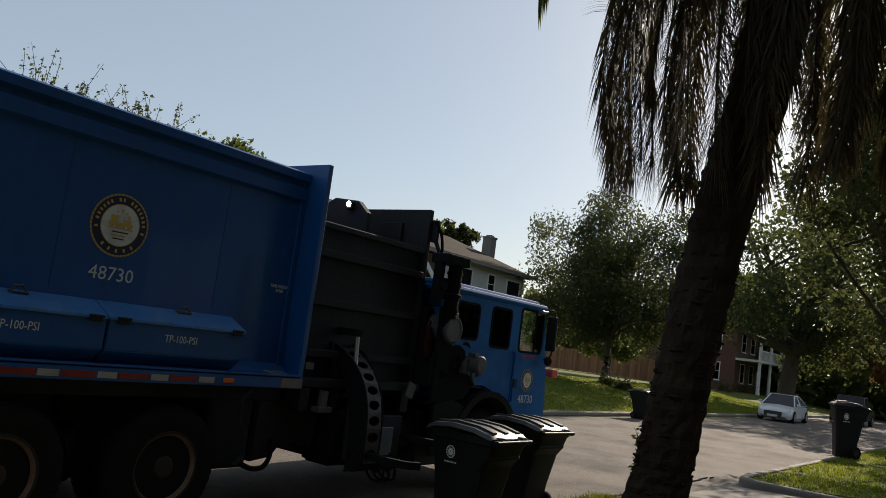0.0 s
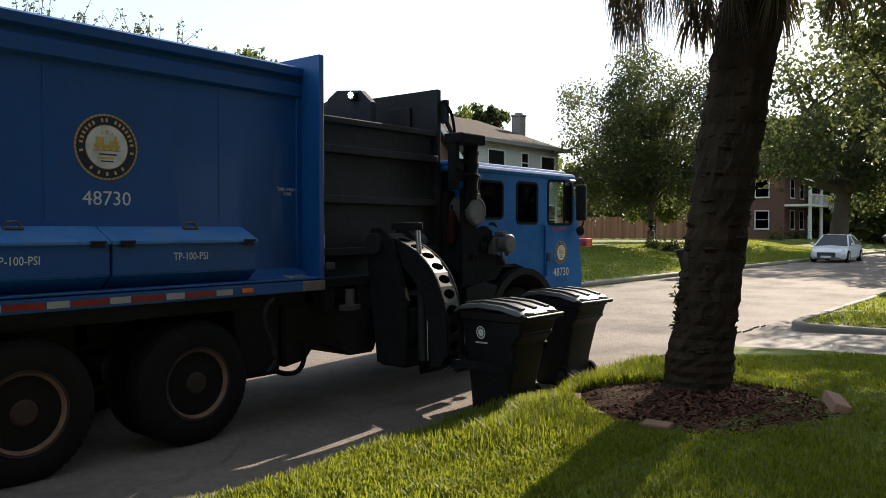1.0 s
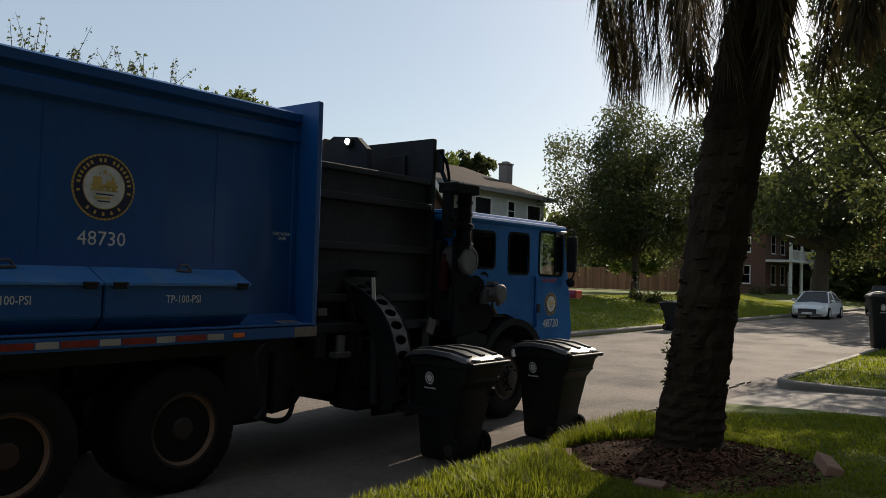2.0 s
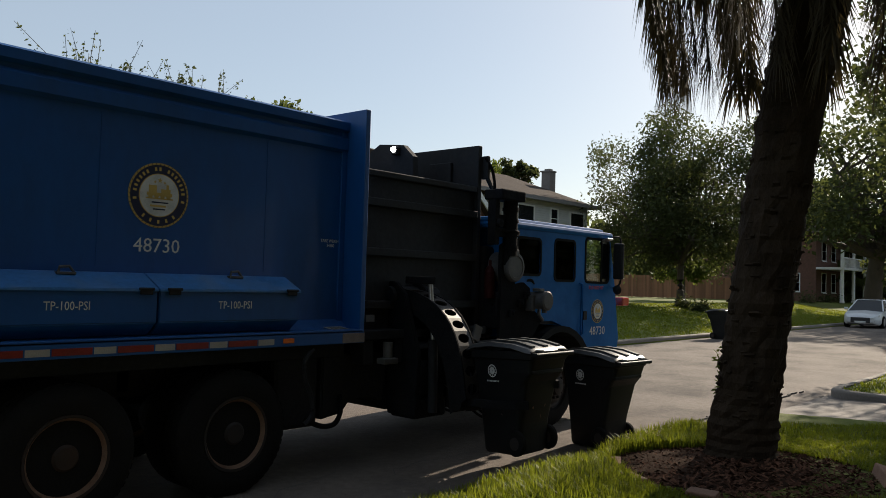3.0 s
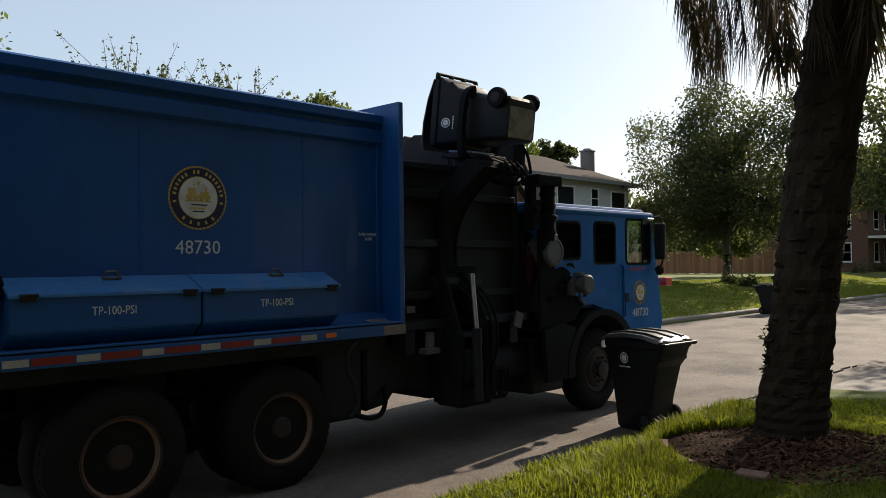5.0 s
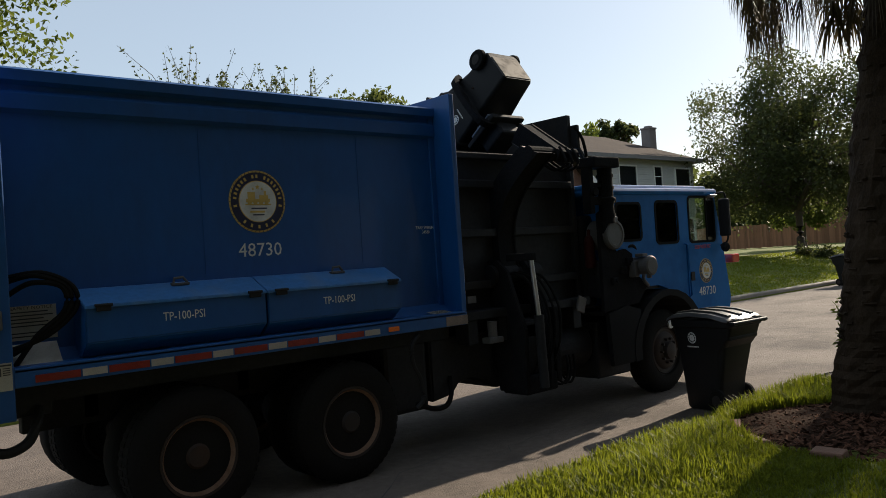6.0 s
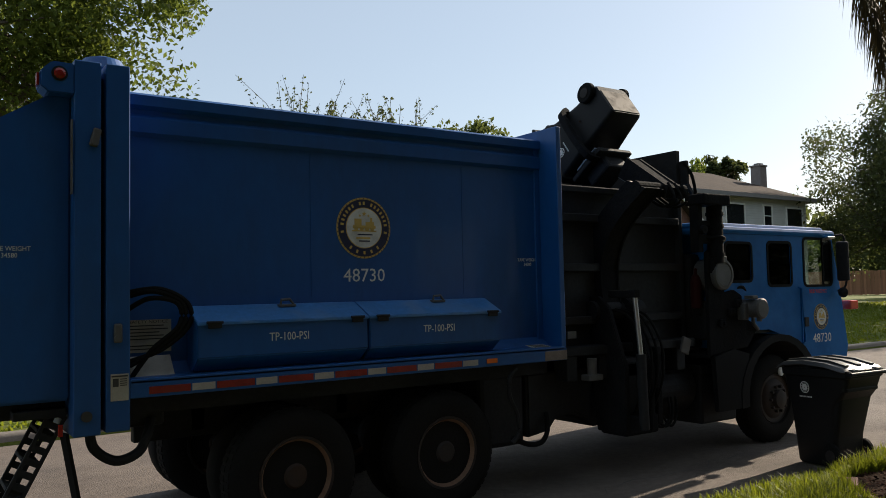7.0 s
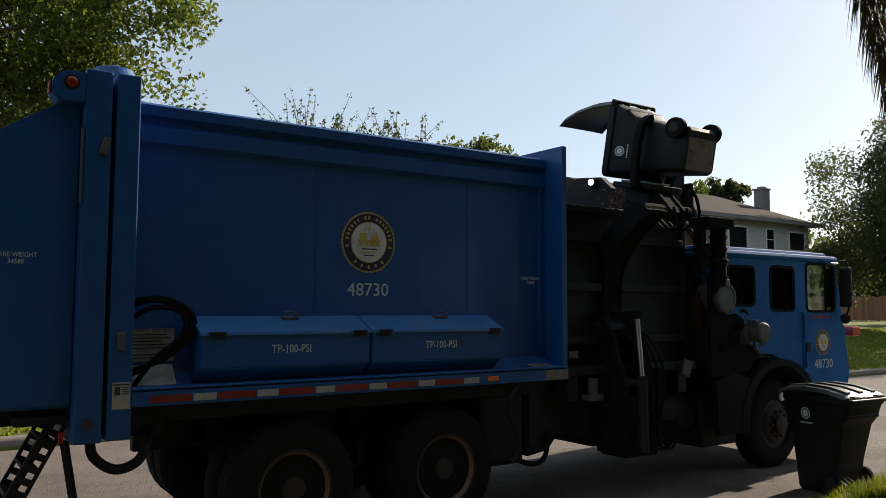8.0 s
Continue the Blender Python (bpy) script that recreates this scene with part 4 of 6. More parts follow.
    box(bm, 10.60, 4.86, 1.95, 10.66, 5.02, 2.47, 0.025)
    part("mirror_case", bm, BLACK, mr)
    bm = B()
    revolve(bm, [(0.01, 0.0), (0.06, 0.0), (0.068, -0.015), (0.04, -0.04), (0.01, -0.05)], (10.6, 4.93, 1.80), "x", 18)
    part("round_mirror", bm, BLACK, mr)
    bm = B()
    m = Matrix.Translation((10.35, 5.03, 2.50)) @ Matrix.Rotation(radians(-18), 4, "X")
    box(bm, -0.02, -0.08, -0.01, 0.16, 0.02, 0.01, 0.008, m=m)
    part("window_visor", bm, STEEL, truck, "bright metal window visor")
    bm = B()
    box(bm, 10.86, 4.98, 1.57, 11.05, 5.14, 1.69, 0.02)
    part("corner_lamp", bm, mat("bright_red_lens", (0.66, 0.036, 0.02), 0.2, vary=0.1, scale=8), truck, "red box lamp at the cab corner")
    bm = B()
    box(bm, 10.7, 5.05, 0.55, 10.95, 7.4, 0.92, 0.03)
    part("bumper", bm, BLACK, truck)
    # wheel arch
    bm = B()
    pts, inner = [], []
    for k in range(15):
        a = radians(-8 + 196 * k / 14)
        pts.append((9.22 + 0.80 * math.cos(a), 4.98, 0.60 + 0.72 * math.sin(a)))
        inner.append((9.22 + 0.66 * math.cos(a), 4.98, 0.60 + 0.64 * math.sin(a)))
    a0 = [bm.verts.new(p) for p in pts]
    b0 = [bm.verts.new(p) for p in inner]
    a1 = [bm.verts.new((p[0], 5.75, p[2])) for p in pts]
    b1 = [bm.verts.new((p[0], 5.75, p[2])) for p in inner]
    for k in range(14):
        bm.faces.new((a0[k], a0[k + 1], b0[k + 1], b0[k]))
        bm.faces.new((a0[k], a0[k + 1], a1[k + 1], a1[k]))
        bm.faces.new((b0[k], b0[k + 1], b1[k + 1], b1[k]))
        bm.faces.new((a1[k], a1[k + 1], b1[k + 1], b1[k]))
    for k in (0, 14):
        bm.faces.new((a0[k], b0[k], b1[k], a1[k]))
    bmesh.ops.recalc_face_normals(bm, faces=bm.faces)
    prism(bm, [(8.0, 4.99, 0.5), (7.96, 4.99, 1.12), (8.3, 4.99, 1.2), (8.62, 4.99, 1.12), (8.5, 4.99, 0.8), (8.46, 4.99, 0.5)], (0, 0.06, 0), bevel=0.01)
    box(bm, 7.95, 5.05, 1.10, 8.55, 5.7, 1.14, 0.01)
    part("wheel_arch", bm, mat("black_fender", (0.014, 0.015, 0.017), 0.75, spec=0.12, vary=0.25, scale=3, dirt=(0.024, 0.023, 0.021), dirt_amount=0.5), truck, "black rounded wheel arch")
    # engine side behind the wheel: cover plate, pipes and small fittings
    bm = B()
    prism(bm, [(7.9, 5.0, 1.14), (7.9, 5.0, 2.3), (8.02, 5.0, 2.36), (8.1, 5.0, 2.2), (8.2, 5.0, 1.84), (8.38, 5.0, 1.87), (8.52, 5.0, 1.8), (8.5, 5.0, 1.58), (8.66, 5.0, 1.5), (8.82, 5.0, 1.43), (8.6, 5.0, 1.2)], (0, 0.046, 0), bevel=0.006)
    part("engine_cover", bm, GREASE, truck, "grimy black engine side cover")
    for pts, r in (([(7.88, 5.0, 2.46), (8.05, 4.9, 2.47), (8.2, 4.98, 2.45), (8.27, 5.04, 2.44)], 0.02),
                   ([(8.7, 4.98, 1.56), (8.66, 4.96, 1.48), (8.72, 4.96, 1.42), (8.8, 5.0, 1.4)], 0.022)):
        bm = B()
        tube(bm, spline(pts), r, 8)
        part("pipe", bm, DULL if r == 0.022 else HOSE, truck, smooth=True)
    for x, z in ((8.3, 1.62), (8.12, 1.5), (8.42, 1.72)):
        bm = B()
        box(bm, x - 0.06, 4.96, z - 0.05, x + 0.05, 5.005, z + 0.04, 0.01)
        cyl(bm, (x, 4.965, z), (x, 4.94, z), 0.022, n=10)
        part("valve", bm, GREASE, truck)
    # air cleaner: canister, intake stack with flat cap, round end cover
    bm = B()
    cyl(bm, (8.05, 4.99, 2.18), (8.05, 4.99, 2.84), 0.088, n=20)
    for z in (2.26, 2.42, 2.58, 2.72):
        cyl(bm, (8.05, 4.99, z), (8.05, 4.99, z + 0.035), 0.1, n=20)
    box(bm, 7.71, 4.86, 2.83, 8.18, 5.13, 2.95, 0.015)
    box(bm, 7.72, 4.96, 2.3, 7.80, 5.08, 2.84, 0.01)
    box(bm, 7.80, 4.98, 2.6, 7.98, 5.04, 2.66, 0.008)
    box(bm, 7.80, 4.98, 2.4, 7.98, 5.04, 2.5, 0.008)
    cyl(bm, (7.76, 4.94, 2.55), (7.76, 4.9, 2.55), 0.05, n=14)
    box(bm, 7.95, 4.95, 2.04, 8.2, 5.04, 2.24, 0.03)
    part("air_intake", bm, GREASE, truck, "black intake stack behind the cab")
    bm = B()
    revolve(bm, [(0.18, 0.28), (0.18, 0.0), (0.165, -0.02), (0.135, -0.025), (0.128, -0.015), (0.004, -0.012)], (8.13, 4.96, 2.05), "y", 28)
    box(bm, 8.09, 4.93, 2.18, 8.17, 4.97, 2.26, 0.01)
    part("cleaner_cover", bm, DULL, truck, "round dull metal cover")
    bm = B()
    revolve(bm, [(0.105, 0.3), (0.105, 0.04), (0.12, 0.035), (0.12, 0.0), (0.1, -0.015), (0.004, -0.02)], (8.58, 4.78, 1.65), "y", 24)
    box(bm, 8.42, 4.9, 1.52, 8.5, 5.06, 1.72, 0.015)
    box(bm, 8.5, 4.84, 1.76, 8.6, 4.96, 1.8, 0.01)
    cyl(bm, (8.6, 4.84, 1.5), (8.6, 4.84, 1.56), 0.03, n=10)
    part("filter_can", bm, DULL, truck, "grey filter canister")
    bm = B()
    box(bm, 7.95, 5.3, 1.2, 8.6, 6.6, 2.3, 0.05)
    box(bm, 8.0, 5.12, 1.3, 8.3, 5.4, 1.75, 0.03)
    box(bm, 8.4, 5.15, 1.25, 8.75, 5.4, 1.5, 0.03)
    part("engine_block", bm, BLACK, truck)
    for pts in ([(8.0, 5.2, 1.6), (8.2, 5.08, 1.5), (8.45, 5.1, 1.62)], [(8.3, 5.2, 1.3), (8.5, 5.05, 1.42), (8.7, 5.1, 1.3)], [(7.87, 5.25, 3.36), (7.95, 5.2, 3.2), (8.0, 5.2, 3.0), (7.98, 5.22, 2.85)], [(8.4, 5.1, 1.85), (8.6, 5.05, 1.9), (8.75, 5.1, 1.78)]):
        bm = B()
        tube(bm, spline(pts), 0.02, 8)
        part("hydraulic_hose", bm, HOSE, truck, smooth=True)
    bm = B()
    box(bm, 7.88, 5.22, 3.1, 7.93, 5.32, 3.38, 0.01)
    prism(bm, [(7.9, 5.25, 3.12), (8.02, 5.25, 2.98), (8.05, 5.25, 3.0), (7.93, 5.25, 3.16)], (0, 0.03, 0))
    part("bracket", bm, BLACK, truck)


build_body()
build_chassis()
build_hopper()
build_cab()
# ---- wheeled refuse carts ----
CART_SHAPE = Matrix.Diagonal((1.0, 0.87, 1.03, 1))


def build_cart(label, group=""):
    """A wheeled bin at the world's origin: handle and wheels at -y, lid hinged over the handle."""
    cart = thing("wheeled_bin", 0, 0, 0, label, "bin", group)
    bm = B()
    def ring(hx, y0, y1, z, r, n=4):
        pts = []
        for cx, cy, a0 in ((hx - r, y1 - r, 0), (-hx + r, y1 - r, 90), (-hx + r, y0 + r, 180), (hx - r, y0 + r, 270)):
            for k in range(n + 1):
                a = radians(a0 + 90 * k / n)
                pts.append(bm.verts.new((cx + r * math.cos(a), cy + r * math.sin(a), z)))
        return pts
    lev = [(0.225, -0.20, 0.27, 0.0, 0.05), (0.24, -0.24, 0.29, 0.03, 0.06), (0.255, -0.25, 0.305, 0.25, 0.06), (0.282, -0.285, 0.338, 0.60, 0.06), (0.288, -0.30, 0.344, 0.63, 0.06),
           (0.299, -0.415, 0.362, 0.765, 0.05), (0.3, -0.432, 0.363, 0.772, 0.05), (0.302, -0.435, 0.366, 0.80, 0.05), (0.303, -0.43, 0.368, 0.806, 0.05),
           (0.311, -0.47, 0.386, 0.9, 0.06), (0.332, -0.49, 0.41, 0.915, 0.07), (0.335, -0.495, 0.415, 0.985, 0.07), (0.31, -0.44, 0.39, 0.987, 0.06),
           (0.30, -0.40, 0.365, 0.88, 0.05), (0.215, -0.19, 0.26, 0.04, 0.04)]
    rows = [ring(a, b, c, d, e) for a, b, c, d, e in lev]
    n = len(rows[0])
    for a, b in zip(rows, rows[1:]):
        for k in range(n):
            bm.faces.new((a[k], a[(k + 1) % n], b[(k + 1) % n], b[k]))
    bm.faces.new(list(reversed(rows[0])))
    bm.faces.new(rows[-1])
    bmesh.ops.recalc_face_normals(bm, faces=bm.faces)
    part("tub", bm, CART, cart, "tapered black plastic tub", smooth=True)
    # scuffed plate whose pale colour holds the sun on the upturned black base
    bm = B()
    box(bm, -0.2, -0.12, -0.006, 0.2, 0.25, 0.004, 0.004)
    part("base", bm, mat("scuffed_sunlit_base", (0.3, 0.25, 0.2), 0.7, vary=0.25, scale=9, dirt=(0.05, 0.045, 0.04), dirt_amount=0.9, dirt_scale=6), cart, "scuffed underside, sunlight put into its pale colour")
    bm = B()
    # moulded handle block with openings, at the back of the rim
    for x in (-0.31, -0.1, 0.1, 0.31):
        box(bm, x - 0.022, -0.53, 0.93, x + 0.022, -0.47, 0.975, 0.008)
    cyl(bm, (-0.325, -0.53, 0.955), (0.325, -0.53, 0.955), 0.02, n=12)
    part("handle", bm, CART, cart, smooth=True)
    for x in (-0.275, 0.275):
        bm = B()
        revolve(bm, [(0.03, -0.035), (0.108, -0.035), (0.12, -0.02), (0.12, 0.02), (0.108, 0.035), (0.03, 0.035)], (x, -0.21, 0.122), "x", 28)
        w = part("wheel", bm, RUBBER, cart, "small black wheel", smooth=True)
        bm = B()
        revolve(bm, [(0.02, -0.045), (0.06, -0.04), (0.062, 0.04), (0.02, 0.045)], (x, -0.21, 0.122), "x", 16)
        part("hub", bm, HUB, w, smooth=True)
    bm = B()
    cyl(bm, (-0.30, -0.21, 0.122), (0.30, -0.21, 0.122), 0.015, n=10)
    part("axle", bm, DULL, cart)
    bm = B()
    cyl(bm, (-0.2, 0.375, 0.66), (0.2, 0.375, 0.66), 0.016, n=10)
    part("catch_bar", bm, DULL, cart, "steel catch bar")
    # round mark and a line of print on the side
    bm = B()
    q = Matrix.Translation((-0.3075, 0.09, 0.79)) @ Matrix.Rotation(radians(-5.5), 4, "Y")
    def disc(r0, r1, off=0.0):
        n2 = 24
        a = [bm.verts.new(q @ Vector((-0.002 - off, r0 * math.cos(2 * math.pi * k / n2), r0 * math.sin(2 * math.pi * k / n2)))) for k in range(n2)]
        b = [bm.verts.new(q @ Vector((-0.002 - off, r1 * math.cos(2 * math.pi * k / n2), r1 * math.sin(2 * math.pi * k / n2)))) for k in range(n2)]
        for k in range(n2):
            bm.faces.new((a[k], a[(k + 1) % n2], b[(k + 1) % n2], b[k]))
    disc(0.052, 0.062)
    disc(0.005, 0.036)
    for k in range(10):
        a = 2 * math.pi * k / 10
        box(bm, -0.003, -0.006, 0.041, -0.001, 0.006, 0.048, m=q @ Matrix.Rotation(a, 4, "X"))
    for k in range(9):
        box(bm, -0.003, -0.085 + 0.019 * k, -0.105, -0.001, -0.072 + 0.019 * k, -0.09, m=q)
    part("side_mark", bm, WHITE, cart, "small round white mark and line of print")
    # the lid: low dome with ribs, hinged at the handle
    bm = B()
    prof = [(-0.46, 0.985), (-0.41, 1.02), (-0.2, 1.06), (0.1, 1.075), (0.35, 1.05), (0.44, 1.01), (0.445, 0.975)]
    cols = []
    for x, d in ((-0.35, -0.045), (-0.32, -0.008), (-0.2, 0.0), (0.2, 0.0), (0.32, -0.008), (0.35, -0.045)):
        cols.append([bm.verts.new((x, y, max(0.972, z + d))) for y, z in prof])
    for a, b in zip(cols, cols[1:]):
        for k in range(len(prof) - 1):
            bm.faces.new((a[k], b[k], b[k + 1], a[k + 1]))
    bmesh.ops.recalc_face_normals(bm, faces=bm.faces)
    bmesh.ops.solidify(bm, geom=list(bm.faces), thickness=0.012)
    for x in (-0.22, 0.0, 0.22):
        prism(bm, [(x - 0.03, y, z - 0.002) for y, z in prof[1:5]] + [(x - 0.03, y, z + 0.016) for y, z in reversed(prof[1:5])], (0.06, 0, 0))
    for x in (-0.2, 0.2):
        box(bm, x - 0.05, -0.505, 0.96, x + 0.05, -0.44, 1.0, 0.01)
    part("lid", bm, LID, cart, "ribbed dark grey plastic lid", smooth=True, at=(0, -0.49, 0.975))
    for ob in cart.children_recursive:
        ob.data.transform(CART_SHAPE)
        ob.matrix_basis = Matrix.Translation(CART_SHAPE @ ob.matrix_basis.translation)
    return cart


gripped_bin = build_cart("black wheeled bin lifted and tipped by the truck's arm", "wheeled bins")
gripped_bin.name = "wheeled_bin"
WAITING = pose(8.66, 4.07, 0.012, 0, 0, -4)
waiting_bin = copy_thing(gripped_bin, WAITING)
tagged(waiting_bin, "black wheeled bin with a closed grey lid at the kerb")
street_bin = copy_thing(gripped_bin, pose(25.2, 3.2, ground_z(25, 3.2) + 0.01, 0, 0, 20) @ Matrix.Diagonal((1.15, 1.15, 1.4, 1)))
tagged(street_bin, "black wheeled bin standing on the lawn by the street")
far_bin = copy_thing(gripped_bin, pose(29.3, 10.85, 0.0, 0, 0, 180))
tagged(far_bin, "black wheeled bin at the opposite kerb")


# ---- the truck's lifting arm: sliding carriage, swinging arm, gripper ----
PIVOT = Vector((6.62, 5.43, 1.68))
BIN_AT = Vector((6.98, 4.6, 2.9))


def build_lift():
    bm = B()
    box(bm, 6.42, 5.04, 0.42, 6.92, 5.4, 0.62, 0.03)
    carriage = part("lift_carriage", bm, GREASE, truck, "greasy black lifting frame", at=(6.7, 5.1, 0.6))
    for x in (6.40, 6.78):
        bm = B()
        prism(bm, [(x, 5.02, 0.45), (x, 5.0, 1.1), (x, 5.22, 1.72), (x, 5.36, 1.84), (x, 5.5, 1.84), (x, 5.56, 1.5), (x, 5.42, 0.45)], (0.06, 0, 0), bevel=0.008)
        part("carriage_plate", bm, GREASE, carriage)
    bm = B()
    box(bm, 6.44, 5.1, 1.0, 6.82, 5.3, 1.16, 0.02)
    part("cross_beam", bm, GREASE, carriage)
    bm = B()
    box(bm, 6.92, 5.05, 0.5, 7.0, 5.2, 1.3, 0.012)
    part("guide_post", bm, GREASE, carriage)
    bm = B()
    box(bm, 6.49, 4.93, 1.82, 6.57, 5.3, 1.9, 0.012)
    part("rod_clevis", bm, GREASE, carriage)
    bm = B()
    box(bm, 6.5, 5.1, 0.6, 6.95, 5.4, 1.2, 0.04)
    part("slide_block", bm, BLACK, carriage)
    bm = B()
    cyl(bm, (6.35, PIVOT.y, PIVOT.z), (7.1, PIVOT.y, PIVOT.z), 0.11, n=20)
    part("pivot_shaft", bm, BLACK, carriage, smooth=True)
    bm = B()
    cyl(bm, (6.55, 4.93, 1.24), (6.53, 4.97, 1.84), 0.026, n=14)
    part("piston_rod", bm, STEEL, carriage, "bright steel piston rod", smooth=True)
    bm = B()
    cyl(bm, (6.56, 4.92, 0.5), (6.55, 4.93, 1.25), 0.05, n=14)
    part("cylinder", bm, BLACK, carriage, smooth=True)
    for k in range(4):
        bm = B()
        dx = 0.09 * k
        tube(bm, spline([(6.6 + dx, 5.1, 0.62), (6.62 + dx, 4.96, 0.95), (6.66 + dx, 4.98, 1.3), (6.6 + dx, 5.12, 1.62), (6.5 + dx, 5.3, 1.7)]), 0.014, 7)
        part("hydraulic_hose", bm, HOSE, carriage, smooth=True)
    # arm: a curved web with big lightening holes between two side plates; it points to -y at rest angle
    bm = B()
    def curve(t):
        return Vector((0, -1.4 * t, 0.30 * math.sin(math.pi * t ** 0.9)))
    n, h = 14, 0.13
    cyl(bm, PIVOT + Vector((-0.17, 0, 0)), PIVOT + Vector((0.17, 0, 0)), 0.1, n=18)
    for x in (PIVOT.x - 0.135, PIVOT.x + 0.115):
        cs = [curve(i / n) for i in range(n + 1)]
        o = Vector((x - PIVOT.x, 0, 0))
        prism(bm, [PIVOT + o + c - Vector((0, 0, h)) for c in cs] + [PIVOT + o + c + Vector((0, 0, h)) for c in reversed(cs)], (0.02, 0, 0))
    arm = part("lift_arm", bm, GREASE, truck, "curved black lifting arm with round holes", at=PIVOT)
    bm = B()
    # the web on top, as a ladder of plates round oval openings
    m_cells = 9
    for i in range(m_cells):
        t0, t1 = i / m_cells, (i + 1) / m_cells
        c0, c1 = curve(t0), curve(t1)
        up = Vector((0, 0, 0.125))
        p = lambda u, v: PIVOT + Vector((-0.13 + 0.26 * u, 0, 0)) + c0.lerp(c1, v) + up
        o = [p(u, v) for u, v in ((0, 0), (1, 0), (1, 1), (0, 1))]
        k = 16
        outer, inner = [], []
        for j in range(k):
            a = 2 * math.pi * j / k
            s = max(abs(math.cos(a)), abs(math.sin(a)))
            outer.append(bm.verts.new(p(0.5 + 0.5 * math.cos(a) / s, 0.5 + 0.5 * math.sin(a) / s)))
            inner.append(bm.verts.new(p(0.5 + 0.33 * math.cos(a), 0.5 + 0.31 * math.sin(a))))
        for j in range(k):
            bm.faces.new((outer[j], outer[(j + 1) % k], inner[(j + 1) % k], inner[j]))
    bmesh.ops.remove_doubles(bm, verts=list(bm.verts), dist=0.002)
    bmesh.ops.recalc_face_normals(bm, faces=bm.faces)
    bmesh.ops.solidify(bm, geom=list(bm.faces), thickness=0.02)
    wm = bmesh.new()
    cs = [curve(i / n) for i in range(n + 1)]
    prism(wm, [PIVOT + Vector((-0.115, 0, 0)) + c - Vector((0, 0, h - 0.02)) for c in cs] + [PIVOT + Vector((-0.115, 0, 0)) + c - Vector((0, 0, h - 0.05)) for c in reversed(cs)], (0.23, 0, 0))
    part("arm_plate", wm, GREASE, arm)
    web = mat("worn_arm_web", (0.055, 0.049, 0.045), 0.4, 0.5, vary=0.3, scale=8, dirt=(0.03, 0.03, 0.03), dirt_amount=0.7, dirt_scale=5)
    part("arm_web", bm, web, arm, "worn steel web with round holes")
    # gripper, built round the bin at the world's origin
    bm = B()
    box(bm, -0.26, 0.40, 0.38, 0.26, 0.46, 0.9, 0.015)
    box(bm, -0.16, 0.44, 0.45, 0.16, 0.62, 0.8, 0.03)
    grip = part("gripper", bm, BLACK, truck, "black gripper with two curved fingers", at=(0, 0, 0))
    bm = B()
    box(bm, -0.262, 0.375, 0.42, 0.1, 0.40, 0.78, 0.006)
    part("grip_pad", bm, mat("worn_grip_pad", (0.16, 0.19, 0.24), 0.35, 0.4, vary=0.25, scale=6, dirt=(0.05, 0.05, 0.05), dirt_amount=0.6), grip, "worn grey pad")
    for s in (-1, 1):
        bm = B()
        z0 = 0.46 if s < 0 else 0.62
        pts = [(0.20, 0.47), (0.34, 0.42), (0.385, 0.2), (0.385, -0.05), (0.35, -0.22), (0.24, -0.295)]
        pts2 = spline([(s * a, b, 0) for a, b in pts], 4)
        left, right = [], []
        for i, a in enumerate(pts2):
            d = (pts2[min(i + 1, len(pts2) - 1)] - pts2[max(i - 1, 0)]).normalized().cross(Vector((0, 0, 1)))
            k = 0.045 if i % 3 == 1 else 0.028
            left.append(a + Vector((0, 0, z0)) - d * k)
            right.append(a + Vector((0, 0, z0)) + d * 0.028)
        prism(bm, left + list(reversed(right)), (0, 0, 0.075))
        part("finger", bm, GREASE, grip, "curved finger with rubber blocks", at=(s * 0.2, 0.47, 0))
    # wedge-shaped link between the arm's end and the gripper, its worn upper edge painted as lit
    bm = B()
    for x in (-0.13, 0.07):
        prism(bm, [(x, 0.1, -0.07), (x, -0.56, -0.17), (x, -0.6, 0.06), (x, -0.3, 0.09), (x, 0.1, 0.05)], (0.035, 0, 0))
    prism(bm, [(-0.1, 0.08, -0.06), (-0.1, -0.55, -0.16), (-0.1, -0.55, -0.12), (-0.1, 0.08, -0.02)], (0.18, 0, 0))
    cyl(bm, (-0.5, 0, 0), (0.24, 0, 0), 0.075, n=16)
    bm.transform(Matrix.Translation((BIN_AT.x, BIN_AT.y, BIN_AT.z)))
    link = part("grip_link", bm, GREASE, truck, "black wedge-shaped link with a worn edge painted as lit", at=BIN_AT)
    # thin light strips put the lit look of the worn edge into colour
    bm = B()
    for x in (-0.13, 0.07):
        prism(bm, [(x + 0.004, -0.6, 0.06), (x + 0.004, -0.3, 0.09), (x + 0.004, 0.1, 0.05), (x + 0.004, 0.1, 0.056), (x + 0.004, -0.3, 0.098), (x + 0.004, -0.6, 0.068)], (0.028, 0, 0))
    bm.transform(Matrix.Translation((BIN_AT.x, BIN_AT.y, BIN_AT.z)))
    WORLD_OF[link.name] = Matrix.Translation(BIN_AT)
    part("worn_lit_edge", bm, DULL, link, "light strip painted as the lit, worn edge")
    for k in range(3):
        bm = B()
        dx = -0.1 + 0.1 * k
        tube(bm, spline([(BIN_AT.x + dx, BIN_AT.y + 0.05, BIN_AT.z - 0.1), (BIN_AT.x + dx, BIN_AT.y + 0.2, BIN_AT.z + 0.02), (BIN_AT.x + dx, BIN_AT.y + 0.08, BIN_AT.z + 0.15), (BIN_AT.x + dx, BIN_AT.y - 0.15, BIN_AT.z + 0.13)]), 0.014, 7)
        part("hydraulic_hose", bm, HOSE, link, smooth=True)
    return carriage, arm, grip, link


